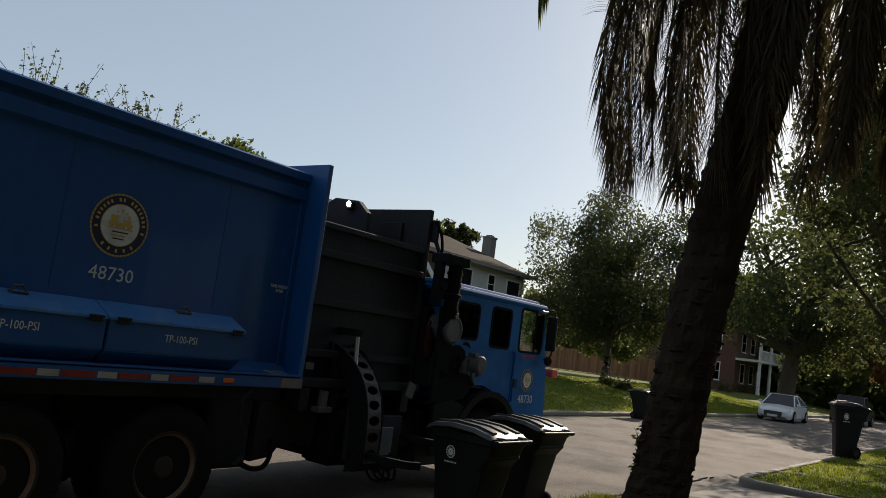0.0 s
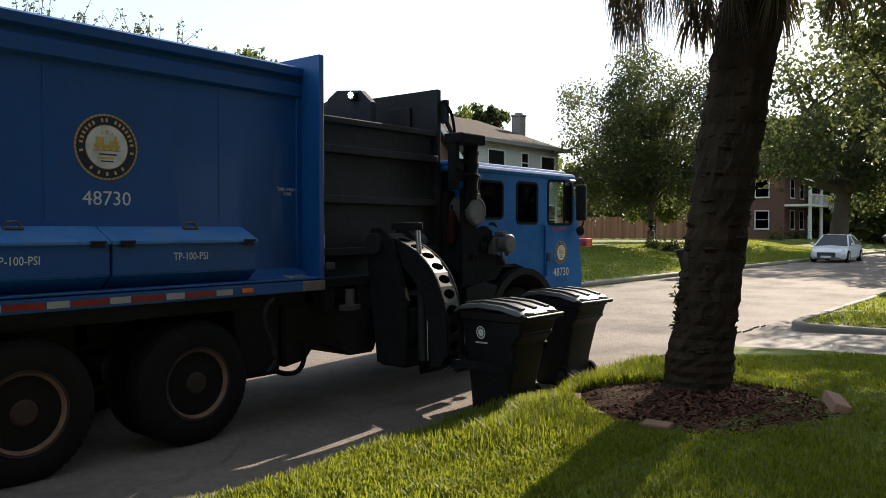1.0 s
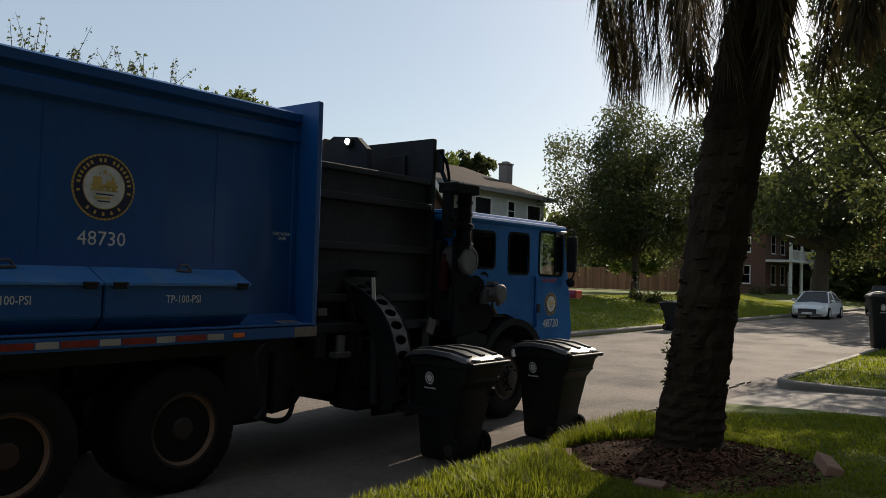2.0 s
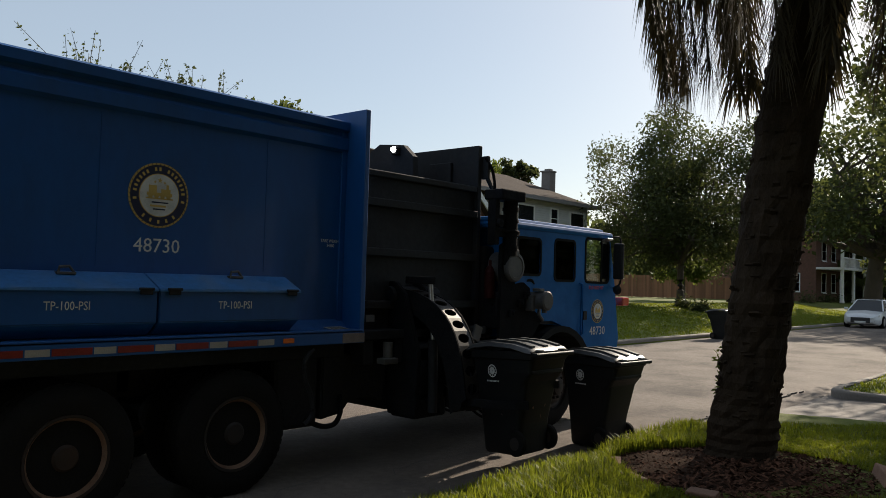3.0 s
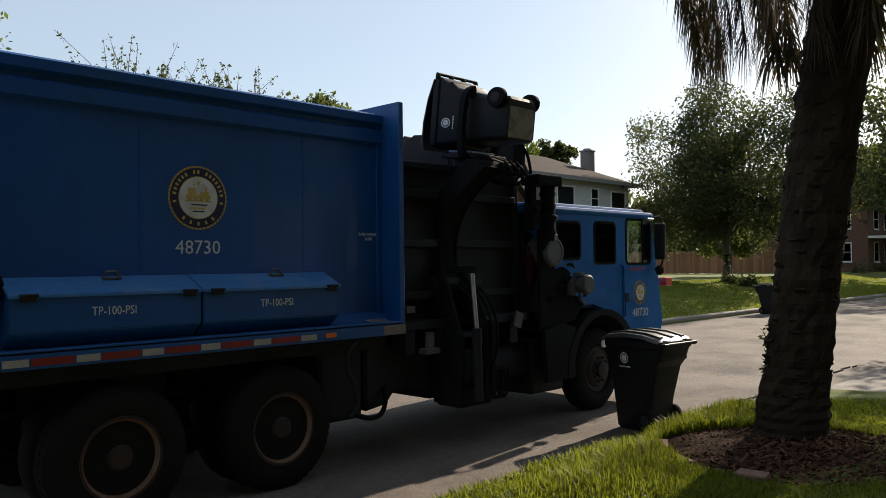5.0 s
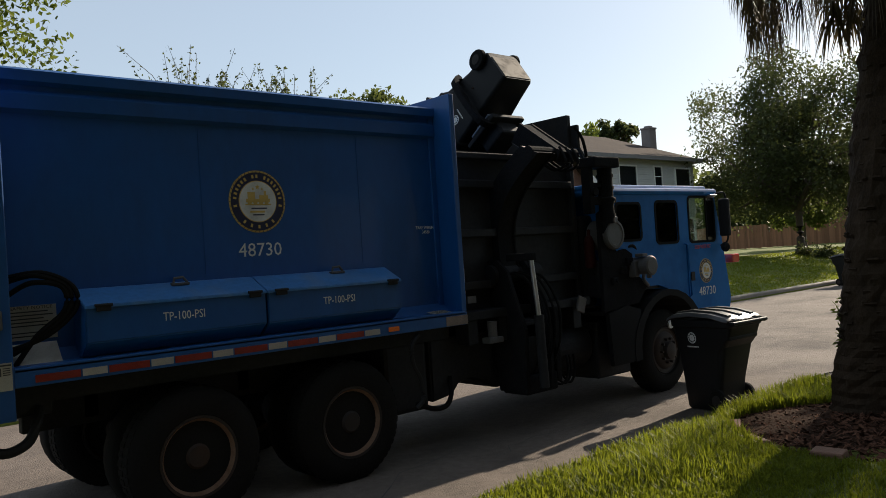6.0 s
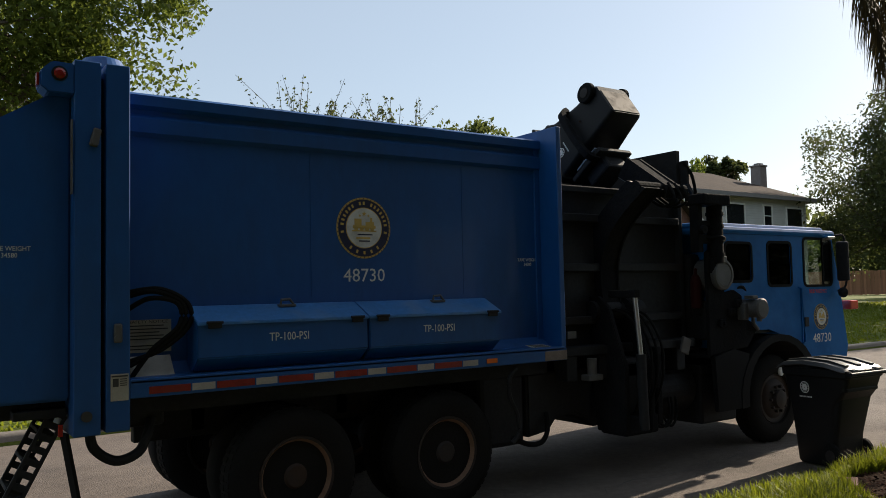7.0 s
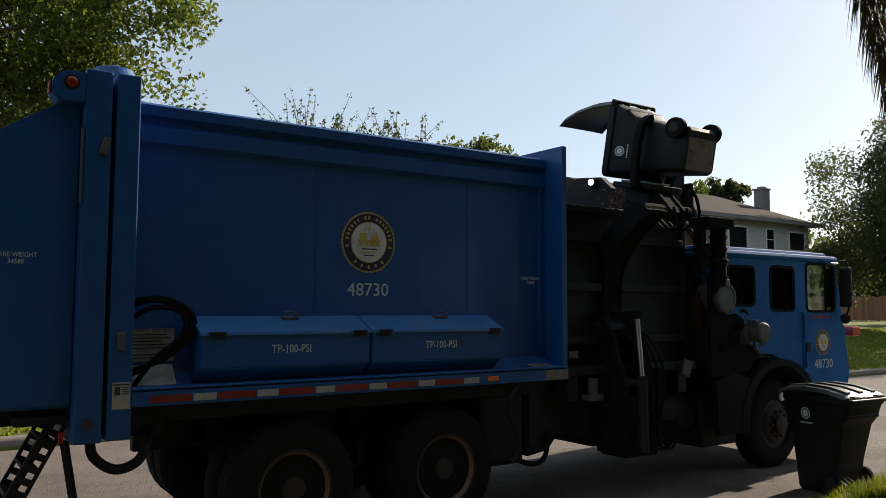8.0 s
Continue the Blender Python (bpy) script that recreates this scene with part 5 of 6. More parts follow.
lift_carriage, lift_arm, gripper, grip_link = build_lift()
# ---- grass, mulch bed, palm, trees ----
BED = (7.72, 2.05, 1.22)   # centre and radius of the mulch bed
LEAF_DARK = leafy("oak_leaf", (0.042, 0.054, 0.024), (0.13, 0.15, 0.042), 0.5)
LEAF_LIGHT = leafy("broad_leaf", (0.05, 0.072, 0.018), (0.22, 0.27, 0.045), 0.55)
LEAF_FAR = leafy("far_leaf", (0.045, 0.062, 0.024), (0.17, 0.2, 0.05), 0.35)
LEAF_RUST = leafy("rusty_leaf", (0.12, 0.06, 0.025), (0.3, 0.16, 0.04), 0.4)
FROND = leafy("dry_frond", (0.075, 0.06, 0.035), (0.1, 0.075, 0.03), 0.4, 0.6)
GRASS = leafy("grass_blade", (0.075, 0.105, 0.014), (0.36, 0.40, 0.03), 0.45, 0.5)
BARK = mat("oak_bark", (0.07, 0.055, 0.042), 0.9, vary=0.35, scale=4, bump=0.9, bump_scale=18, stretch=(1, 1, 0.3))
PALM_BARK = mat("palm_bark", (0.048, 0.034, 0.023), 0.95, spec=0.08, vary=0.5, scale=5, bump=1.0, bump_scale=26, dirt=(0.02, 0.016, 0.012), dirt_amount=0.6, dirt_scale=6, stretch=(1, 1, 0.5))


def mesh_stuff(name, verts, faces, material, label, category, parent=None, kind="stuff"):
    me = bpy.data.meshes.new(name)
    me.from_pydata(verts, [], faces)
    me.materials.append(material)
    ob = new(name, me)
    if parent:
        ob.parent = parent
        ob.matrix_basis = WORLD_OF[parent.name].inverted()
    return tagged(ob, label, category, kind=kind)


def blades(name, n, area, height, width, seed, label, keep=lambda x, y: True, rise=None):
    rng = np.random.RandomState(seed)
    x0, y0, x1, y1 = area
    verts, faces = [], []
    px, py = rng.uniform(x0, x1, n), rng.uniform(y0, y1, n)
    ang, lean = rng.uniform(0, 2 * math.pi, n), rng.uniform(0.05, 0.75, n)
    hh = rng.uniform(0.55, 1.15, n) * height
    for i in range(n):
        x, y = float(px[i]), float(py[i])
        if not keep(x, y):
            continue
        clump = 0.75 + 0.5 * noise.noise((x * 1.3, y * 1.3, 5.0))
        h, a, l = float(hh[i]) * clump, float(ang[i]), float(lean[i])
        if rise:
            k = min(1.0, max(0.0, (y - y0) / (y1 - 0.25 - y0)))
            h *= 1 + (rise - 1) * k * k * (3 - 2 * k) * min(1.0, max(0.0, (x - x0) / 1.2))
        z = ground_z(x, min(y, NEAR - 0.001) if y < NEAR + 0.2 else y) - 0.01
        c, s = math.cos(a), math.sin(a)
        wx, wy = -s * width / 2, c * width / 2
        d = h * l
        k = len(verts)
        verts += [(x - wx, y - wy, z), (x + wx, y + wy, z), (x + wx + c * d * 0.35, y + wy + s * d * 0.35, z + h * 0.6), (x - wx + c * d * 0.35, y - wy + s * d * 0.35, z + h * 0.6), (x + c * d, y + s * d, z + h * (1 - 0.25 * l))]
        faces += [(k, k + 1, k + 2, k + 3), (k + 3, k + 2, k + 4)]
    mesh_stuff(name, verts, faces, GRASS, label, "grass")


def on_near_lawn(x, y):
    if math.hypot(x - BED[0], y - BED[1]) < BED[2] - 0.05 + 0.1 * noise.noise((x * 2, y * 2, 1)):
        return False
    return not (x > 10.3 and y > NEAR - 0.1 - 1.25 * (x - 10.3))


def build_grass():
    blades("grass", 70000, (1.5, -1.2, 8.0, NEAR + 0.02), 0.085, 0.0085, 1, "dense bright green lawn grass", on_near_lawn)
    blades("grass", 9000, (1.6, NEAR - 0.6, 5.0, NEAR + 0.03), 0.09, 0.009, 5, "taller grass hanging over the kerb", on_near_lawn, 1.4)
    blades("grass", 42000, (4.2, NEAR - 1.7, 9.8, NEAR + 0.05), 0.09, 0.0095, 6, "taller grass hanging over the kerb", on_near_lawn, 2.5)
    blades("grass", 34000, (8.0, -2.0, DRIVE_A, NEAR + 0.02), 0.085, 0.011, 2, "dense bright green lawn grass", on_near_lawn)
    blades("grass", 44000, (DRIVE_B + 0.22, -6.0, 34.0, NEAR - 0.18), 0.09, 0.022, 3, "green lawn grass beyond the drive",
           lambda x, y: not off_lawn(x, y, 0.2))
    blades("grass", 62000, (-6.0, FAR + 0.2, 62.0, 19.0), 0.10, 0.035, 4, "green lawn grass across the street")


def build_bed():
    bm = B()
    n = 40
    rows = []
    for r, h in ((1.0, 0.0), (0.7, 0.035), (0.4, 0.06), (0.1, 0.07)):
        rows.append([bm.verts.new((BED[0] + BED[2] * r * math.cos(2 * math.pi * k / n), BED[1] + BED[2] * r * math.sin(2 * math.pi * k / n),
                                   ground_z(BED[0], BED[1]) - 0.035 + h + 0.012 * noise.noise((r * 9, k * 0.9, 2)))) for k in range(n)])
    for a, b in zip(rows, rows[1:]):
        for k in range(n):
            bm.faces.new((a[k], a[(k + 1) % n], b[(k + 1) % n], b[k]))
    bm.faces.new(rows[-1])
    bmesh.ops.recalc_face_normals(bm, faces=bm.faces)
    tagged(part("mulch_bed", bm, MULCH, smooth=True), "round mulch bed at the foot of the palm", "flower bed", kind="structure")
    rng = random.Random(7)
    verts, faces = [], []
    for _ in range(3600):
        a, r = rng.uniform(0, 6.283), BED[2] * math.sqrt(rng.uniform(0, 1))
        x, y = BED[0] + r * math.cos(a), BED[1] + r * math.sin(a)
        z = ground_z(x, y) + 0.0 + 0.06 * (1 - r / BED[2])
        m = Matrix.Translation((x, y, z)) @ Euler((rng.uniform(-0.6, 0.6), rng.uniform(-0.6, 0.6), rng.uniform(0, 6.28))).to_matrix().to_4x4()
        l, w = rng.uniform(0.015, 0.05), rng.uniform(0.006, 0.014)
        k = len(verts)
        verts += [tuple(m @ Vector(p)) for p in ((-l, -w, 0), (l, -w * 0.6, 0.004), (l * 0.8, w, 0.006), (-l, w, 0.002))]
        faces.append((k, k + 1, k + 2, k + 3))
    mesh_stuff("bark_chips", verts, faces, CHIP, "reddish brown bark chips and dry leaves", "mulch")
    # flat edging stones set round the bed
    for ang, tilt, long in ((-68, 16, 0.6), (118, 4, 0.34), (150, -4, 0.26), (185, 5, 0.24)):
        a = radians(ang)
        r = BED[2] - 0.06
        x, y = BED[0] + r * math.cos(a), BED[1] + r * math.sin(a)
        st = thing("edging_brick", x, y, ground_z(x, y) + 0.005, "worn tan edging brick sunk beside the mulch", "brick", "edging bricks", rz=ang + 90)
        bm = B()
        box(bm, -long / 2, -0.07, -0.03, long / 2, 0.07, 0.05 if ang > 0 else 0.085, 0.012, m=WORLD_OF[st.name] @ Matrix.Rotation(radians(tilt), 4, "X"))
        part("brick", bm, BRICK_EDGE, st)


def build_palm():
    palm = thing("palm_tree", 8.42, 2.2, ground_z(8.4, 2.2), "leaning palm with rough dark trunk and hanging dry fronds", "palm tree")
    axis = spline([(8.38, 2.34, 0.12), (8.39, 2.29, 0.6), (8.41, 2.21, 1.4), (8.45, 2.05, 2.6), (8.50, 1.87, 3.9), (8.53, 1.61, 5.2), (8.52, 1.48, 6.3)], 10)
    n, bm, rings = 26, B(), []
    for i, p in enumerate(axis):
        t = i / (len(axis) - 1)
        r = 0.272 + 0.19 * math.exp(-t * 24) + 0.035 * math.exp(-((t - 0.13) / 0.05) ** 2) + 0.03 * t
        rings.append([bm.verts.new(p + Vector((math.cos(2 * math.pi * k / n), math.sin(2 * math.pi * k / n), 0)) * (r + 0.035 * noise.noise((k * 0.9, i * 0.8, 0)) + (0.018 if i % 2 else 0)
                      + 0.05 * max(0, noise.noise((math.cos(2 * math.pi * k / n) * 2, math.sin(2 * math.pi * k / n) * 2, i * 0.15))))) for k in range(n)])
    for a, b in zip(rings, rings[1:]):
        for k in range(n):
            bm.faces.new((a[k], a[(k + 1) % n], b[(k + 1) % n], b[k]))
    bm.faces.new(rings[-1])
    # broken leaf stubs all over the bark
    rng = random.Random(3)
    for _ in range(520):
        i = rng.randrange(2, len(axis) - 1)
        a = rng.uniform(0, 6.283)
        d = Vector((math.cos(a), math.sin(a), 0))
        p = axis[i] + d * 0.272
        m = Matrix.Translation(p) @ d.to_track_quat("X", "Z").to_matrix().to_4x4() @ Matrix.Rotation(rng.uniform(-1.2, -0.3), 4, "Y")
        box(bm, -0.03, -rng.uniform(0.02, 0.05), -0.008, rng.uniform(0.03, 0.07), rng.uniform(0.02, 0.05), 0.012, m=m)
    part("trunk", bm, PALM_BARK, palm, "rough dark trunk")
    top = axis[-1]
    fronds = []
    # reach, angle, hang: arching out of the crown and hanging down
    for k in range(20):
        fronds.append((rng.uniform(0.75, 1.45), 18.0 * k + rng.uniform(-8, 8), rng.uniform(3.75, 4.7)))
    fronds += [(1.5, 116, 3.75), (1.6, 124, 3.6), (1.5, 134, 3.55), (1.7, 122, 4.1), (1.4, 118, 3.72), (1.2, 140, 3.6), (1.0, 165, 3.66), (1.35, 128, 3.85), (0.85, 190, 3.75), (1.6, 110, 4.0), (1.1, 150, 3.9), (1.3, 285, 3.8), (1.1, 260, 3.9), (1.2, 300, 4.1), (0.9, 230, 3.85)]
    for reach, ang, zend in fronds:
        a = radians(ang)
        d = Vector((math.cos(a), math.sin(a), 0))
        pts = spline([top + d * 0.2, top + d * reach * 0.55 + Vector((0, 0, 0.55)), top + d * reach * 0.95 + Vector((0, 0, 0.1)), top + d * (reach * 1.08) + Vector((0, 0, (zend - top.z) * 0.45)), top + d * reach + Vector((0, 0, zend + 0.25 - top.z))], 9)
        bm = B()
        tube(bm, pts, 0.028, 5, 0.2)
        side = Vector((-d.y, d.x, 0))
        for i in range(8, len(pts)):
            for _ in range(7):
                for s in (-1, 1):
                    l = rng.uniform(0.3, 0.6)
                    o = pts[i].lerp(pts[i - 1], rng.random())
                    drift = side * s * rng.uniform(0.04, 0.24) + d * rng.uniform(-0.1, 0.12)
                    mid = o + drift * 0.6 + Vector((0, 0, -l * 0.35))
                    end = o + drift + Vector((0, 0, -l))
                    w = side * 0.008 + d * 0.005
                    v = [bm.verts.new(q) for q in (o - w * 0.6, o + w * 0.6, mid + w, mid - w, end)]
                    bm.faces.new((v[0], v[1], v[2], v[3]))
                    bm.faces.new((v[3], v[2], v[4]))
        part("frond", bm, FROND, palm, "hanging dry frond")
    # the living crown above, arching wide
    for k in range(22):
        a = radians(16.4 * k + rng.uniform(-6, 6))
        d = Vector((math.cos(a), math.sin(a), 0))
        reach, rise = rng.uniform(2.1, 2.9), rng.uniform(0.8, 1.8)
        pts = spline([top + d * 0.15 + Vector((0, 0, 0.3)), top + d * reach * 0.4 + Vector((0, 0, 0.4 + rise)), top + d * reach * 0.8 + Vector((0, 0, 0.2 + rise * 0.8)), top + d * reach + Vector((0, 0, rise * 0.3 - 0.4))], 9)
        bm = B()
        tube(bm, pts, 0.03, 5, 0.2)
        side = Vector((-d.y, d.x, 0))
        for i in range(4, len(pts)):
            for _ in range(4):
                for s in (-1, 1):
                    o = pts[i].lerp(pts[i - 1], rng.random())
                    l = rng.uniform(0.4, 0.65)
                    e = o + side * s * l * 0.85 + d * l * 0.3 + Vector((0, 0, -l * 0.45))
                    w = d * 0.016
                    v = [bm.verts.new(q) for q in (o - w * 0.5, o + w * 0.5, o.lerp(e, 0.5) + w + Vector((0, 0, 0.03)), o.lerp(e, 0.5) - w + Vector((0, 0, 0.03)), e)]
                    bm.faces.new((v[0], v[1], v[2], v[3]))
                    bm.faces.new((v[3], v[2], v[4]))
        part("frond", bm, LEAF_DARK, palm, "arching green frond")
    # a few weeds sprouting from the trunk
    bm = B()
    for k in range(40):
        z = rng.uniform(0.75, 1.3)
        o = Vector((8.215, 2.475, z)) + Vector((rng.uniform(-0.06, 0.06), rng.uniform(-0.03, 0.03), 0))
        e = o + Vector((rng.uniform(-0.08, 0.01), rng.uniform(0.0, 0.07), rng.uniform(-0.04, 0.08)))
        v = [bm.verts.new(o), bm.verts.new(o.lerp(e, 0.5) + Vector((0, 0.012, 0.008))), bm.verts.new(e), bm.verts.new(o.lerp(e, 0.5) - Vector((0, 0.012, 0.008)))]
        bm.faces.new(v)
    tagged(part("sprout", bm, LEAF_LIGHT, palm, "small green sprouts on the bark"), kind="stuff")
    other = copy_thing(palm, pose(9.7, -0.7, ground_z(9.7, -0.7), 0, 0, 40))
    tagged(other, "second palm with hanging dry fronds beside the drive")


def tree(label, x, y, z, trunk_h, trunk_r, centre, radii, n_leaves, leaf, seed, leaf_mat, clumps=60, lean=(0, 0), limbs=9, hollow=0.45, name="tree", twig=0.0):
    """A tapered trunk that forks into limbs, and a crown of separate leaves in uneven clumps with gaps."""
    rng = random.Random(seed)
    t = thing(name, x, y, z, label, "tree")
    c, r3 = Vector(centre), Vector(radii)
    bm = B()
    fork = Vector((x + lean[0], y + lean[1], z + trunk_h))
    tube(bm, spline([(x, y, z - 0.1), (x + lean[0] * 0.3, y + lean[1] * 0.3, z + trunk_h * 0.4), fork], 5), trunk_r, 12, 0.7)
    cyl(bm, (x, y, z - 0.1), (x, y, z + trunk_r * 1.2), trunk_r * 1.5, trunk_r * 0.95, 12)
    cl = []
    for i in range(clumps):
        while True:
            v = Vector((rng.uniform(-1, 1), rng.uniform(-1, 1), rng.uniform(-1, 1)))
            lim = 0.72 + 0.5 * noise.noise((v.x * 2.1 + seed, v.y * 2.1, v.z * 2.1))
            if hollow * 0.6 < v.length < max(0.35, lim):
                break
        cl.append(c + Vector((v.x * r3.x, v.y * r3.y, v.z * r3.z)))
    for i in range(limbs):
        e = cl[i * len(cl) // limbs]
        mid = fork.lerp(e, 0.5) + Vector((rng.uniform(-1, 1), rng.uniform(-1, 1), rng.uniform(-0.2, 0.7))) * r3.x * 0.12
        tube(bm, spline([fork - Vector((0, 0, trunk_h * 0.15)), mid, e], 4), trunk_r * 0.5, 7, 0.15)
        for _ in range(4):
            e2 = cl[rng.randrange(len(cl))]
            if (e2 - mid).length < r3.x * 1.1:
                tube(bm, spline([mid, mid.lerp(e2, 0.5) + Vector((0, 0, 0.2)), e2], 3), trunk_r * 0.2, 5, 0.25)
    shoots = []
    for p in cl if twig else ():
        # slim upright shoots, each with its own lean
        tip = p + Vector((rng.gauss(0, 0.55), rng.gauss(0, 0.3), 1.0)) * twig * rng.choice((0.25, 0.35, 0.5, 0.7, 1.3))
        shoots.append(tip)
        tube(bm, [p - Vector((0, 0, 0.6)), p.lerp(tip, 0.5), tip], 0.014, 4, 0.4)
    part("trunk", bm, BARK, t, "rough dark trunk and limbs", smooth=True)
    verts, faces = [], []
    per = n_leaves // clumps
    for p_index, p in enumerate(cl):
        cr = r3.length / 1.73 * rng.uniform(0.10, 0.22)
        for _ in range(per):
            d = Vector((rng.gauss(0, 0.5), rng.gauss(0, 0.5), rng.gauss(0, 0.42)))
            if d.length > 1.0:
                d *= 1.0 / d.length
            o = p + d * cr
            if twig:
                u = rng.random() ** 1.15
                o = shoots[p_index].lerp(p - Vector((0, 0, 0.3)), 1 - u) + Vector((rng.gauss(0, 0.13), rng.gauss(0, 0.1), rng.gauss(0, 0.06))) * (1.25 - u)
            m = Matrix.Translation(o) @ Euler((rng.uniform(-1.2, 1.2), rng.uniform(-1.2, 1.2), rng.uniform(0, 6.28))).to_matrix().to_4x4()
            s = leaf * rng.uniform(0.6, 1.3)
            k = len(verts)
            verts += [tuple(m @ Vector(q)) for q in ((-s * 0.5, 0, 0), (0, -s * 0.28, s * 0.06), (s * 0.5, 0, 0), (0, s * 0.28, s * 0.06))]
            faces.append((k, k + 1, k + 2, k + 3))
    me = bpy.data.meshes.new("crown")
    me.from_pydata(verts, [], faces)
    me.materials.append(leaf_mat)
    crown = new("crown", me)
    crown.parent = t
    crown.matrix_basis = WORLD_OF[t.name].inverted()
    tagged(crown, "uneven crown of many small leaves", kind="stuff")
    return t


def build_trees():
    tree("spreading oak with a dense rounded crown on the opposite lawn", 41.4, 17.9, 0.93, 2.6, 0.22, (41.0, 18.5, 6.7), (5.6, 5.8, 6.2), 52000, 0.185, 11, LEAF_DARK, 290, hollow=0.25, limbs=22)
    tree("large old oak with a forked trunk beside the street", 66, 14.0, 0.6, 4.6, 0.7, (64, 12.5, 10.0), (10.5, 10.5, 7.5), 17000, 0.42, 12, LEAF_DARK, 200, lean=(-1.0, -0.6), hollow=0.2, limbs=14)
    tree("slender oak arching over the near lawn by the street", 27.2, 2.3, 0.17, 3.4, 0.14, (25.4, 0.9, 8.2), (7.0, 5.5, 5.2), 46000, 0.19, 13, LEAF_DARK, 300, lean=(0.3, -0.4), hollow=0.2, limbs=16)
    tree("shady oak on the near lawn further up the street", 42, -0.5, 0.2, 3.5, 0.3, (42, 0.6, 8.0), (8.5, 7.2, 5.6), 17000, 0.36, 14, LEAF_DARK, 120, hollow=0.2)
    tree("rust-leaved tree beyond the parked cars", 78, 7.5, 0.3, 3.0, 0.3, (78, 7.5, 6.0), (5, 5, 3.6), 7000, 0.5, 15, LEAF_RUST, 50)
    tree("broad-leaved tree with heavy limbs behind the truck", 0.5, 21.5, 0.9, 5.0, 0.35, (1.3, 21.0, 9.6), (5.9, 5.4, 5.2), 52000, 0.165, 16, LEAF_LIGHT, 150, lean=(0.4, 0.0), hollow=0.2, limbs=18)
    tree("thin young tree with upright leafy shoots", 12.3, 21.5, 0.9, 4.0, 0.12, (12.2, 21.4, 6.75), (4.0, 1.6, 0.7), 4400, 0.115, 17, LEAF_DARK, 110, limbs=30, twig=1.1)
    tree("distant round tree behind the houses", 24.0, 31.8, 0.9, 5.0, 0.3, (24.2, 31.8, 8.6), (4.6, 3.6, 2.3), 9000, 0.28, 18, LEAF_FAR, 70)
    tree("tall distant pine-like tree over the roof", 57.0, 41.0, 0.9, 8.0, 0.35, (57.3, 41.0, 11.5), (3.0, 2.6, 1.7), 5200, 0.36, 19, LEAF_DARK, 60)
    tree("light green distant tree over the roof", 50.0, 41.0, 0.9, 6.0, 0.3, (52.0, 41.0, 10.2), (4.2, 3.0, 2.0), 5200, 0.36, 20, LEAF_LIGHT, 60)
    tree("leafy tree beside the fence", 52.0, 22.5, 0.93, 2.0, 0.18, (52.0, 22.8, 4.2), (3.2, 3.4, 2.6), 7000, 0.3, 21, LEAF_LIGHT, 60, hollow=0.2)
    tree("tall oak behind the brick house", 92, 26, 0.9, 6.0, 0.5, (92, 26, 10.0), (8, 8, 5), 7000, 0.7, 22, LEAF_FAR, 60)
    # unseen trees added round the viewer to block sky light and shade the truck
    tree("unseen oak added to keep sky light off the truck's side", 1.5, -5.0, 0.25, 5.5, 0.4, (1.5, -6.0, 11.5), (8.5, 5.5, 5.0), 13000, 0.5, 32, LEAF_DARK, 120, hollow=0.1)
    tree("unseen oak added behind the viewer to darken the truck's rear", -8.0, -2.5, 0.25, 4.0, 0.4, (-7.5, -2.0, 8.6), (7.0, 6.5, 5.8), 12000, 0.5, 31, LEAF_DARK, 120, hollow=0.1)
    tree("unseen oak added to the viewer's right for shade", 13.0, -9.0, 0.25, 4.0, 0.4, (13.0, -10.0, 9.0), (8.5, 7.0, 6.0), 13000, 0.5, 33, LEAF_DARK, 120, hollow=0.1)
    # low shrubs round the oak's foot and along the porch
    for k, (x, y, r) in enumerate(((40.6, 17.3, 0.5), (40.0, 16.3, 0.38), (42.1, 16.9, 0.42), (66.0, 18.6, 0.9), (73.0, 19.0, 0.7), (77.0, 18.8, 0.7), (81.0, 18.7, 0.7))):
        rng = random.Random(50 + k)
        sh = thing("shrub", x, y, ground_z(x, y), "low rounded green shrub", "shrub", "shrubs")
        verts, faces = [], []
        for _ in range(420):
            d = Vector((rng.gauss(0, 0.45), rng.gauss(0, 0.45), abs(rng.gauss(0, 0.5)))) * r
            m = Matrix.Translation(d) @ Euler((rng.uniform(-1, 1), rng.uniform(-1, 1), rng.uniform(0, 6.28))).to_matrix().to_4x4()
            s = 0.16
            q = len(verts)
            verts += [tuple(m @ Vector(p)) for p in ((-s * 0.5, 0, 0), (0, -s * 0.3, 0), (s * 0.5, 0, 0), (0, s * 0.3, 0))]
            faces.append((q, q + 1, q + 2, q + 3))
        me = bpy.data.meshes.new("foliage")
        me.from_pydata(verts, [], faces)
        me.materials.append(LEAF_DARK)
        o = new("foliage", me)
        o.parent = sh
        tagged(o, kind="stuff")
    # far woods that close the view
    rng = random.Random(99)
    verts, faces = [], []
    for _ in range(760):
        a = rng.uniform(-0.75, 1.5)
        d = rng.uniform(105, 150)
        cx, cy = d * math.cos(a), d * math.sin(a)
        if a > 0.62:
            d = rng.uniform(75, 110)
            cx, cy = d * math.cos(a), d * math.sin(a)
        hz = rng.uniform(2, 9.5)
        if _ % 2:
            # the denser belt behind the fence and the brick house
            a, d, hz = rng.uniform(-0.12, 0.62), rng.uniform(84, 104), rng.uniform(1.0, 6.0)
            cx, cy = d * math.cos(a), d * math.sin(a)
        for _ in range(46):
            o = Vector((cx + rng.gauss(0, 2.2), cy + rng.gauss(0, 2.2), max(0.3, hz + rng.gauss(0, 1.7))))
            m = Matrix.Translation(o) @ Euler((rng.uniform(-1.2, 1.2), rng.uniform(-1.2, 1.2), rng.uniform(0, 6.28))).to_matrix().to_4x4()
            s = rng.uniform(0.7, 1.5)
            q = len(verts)
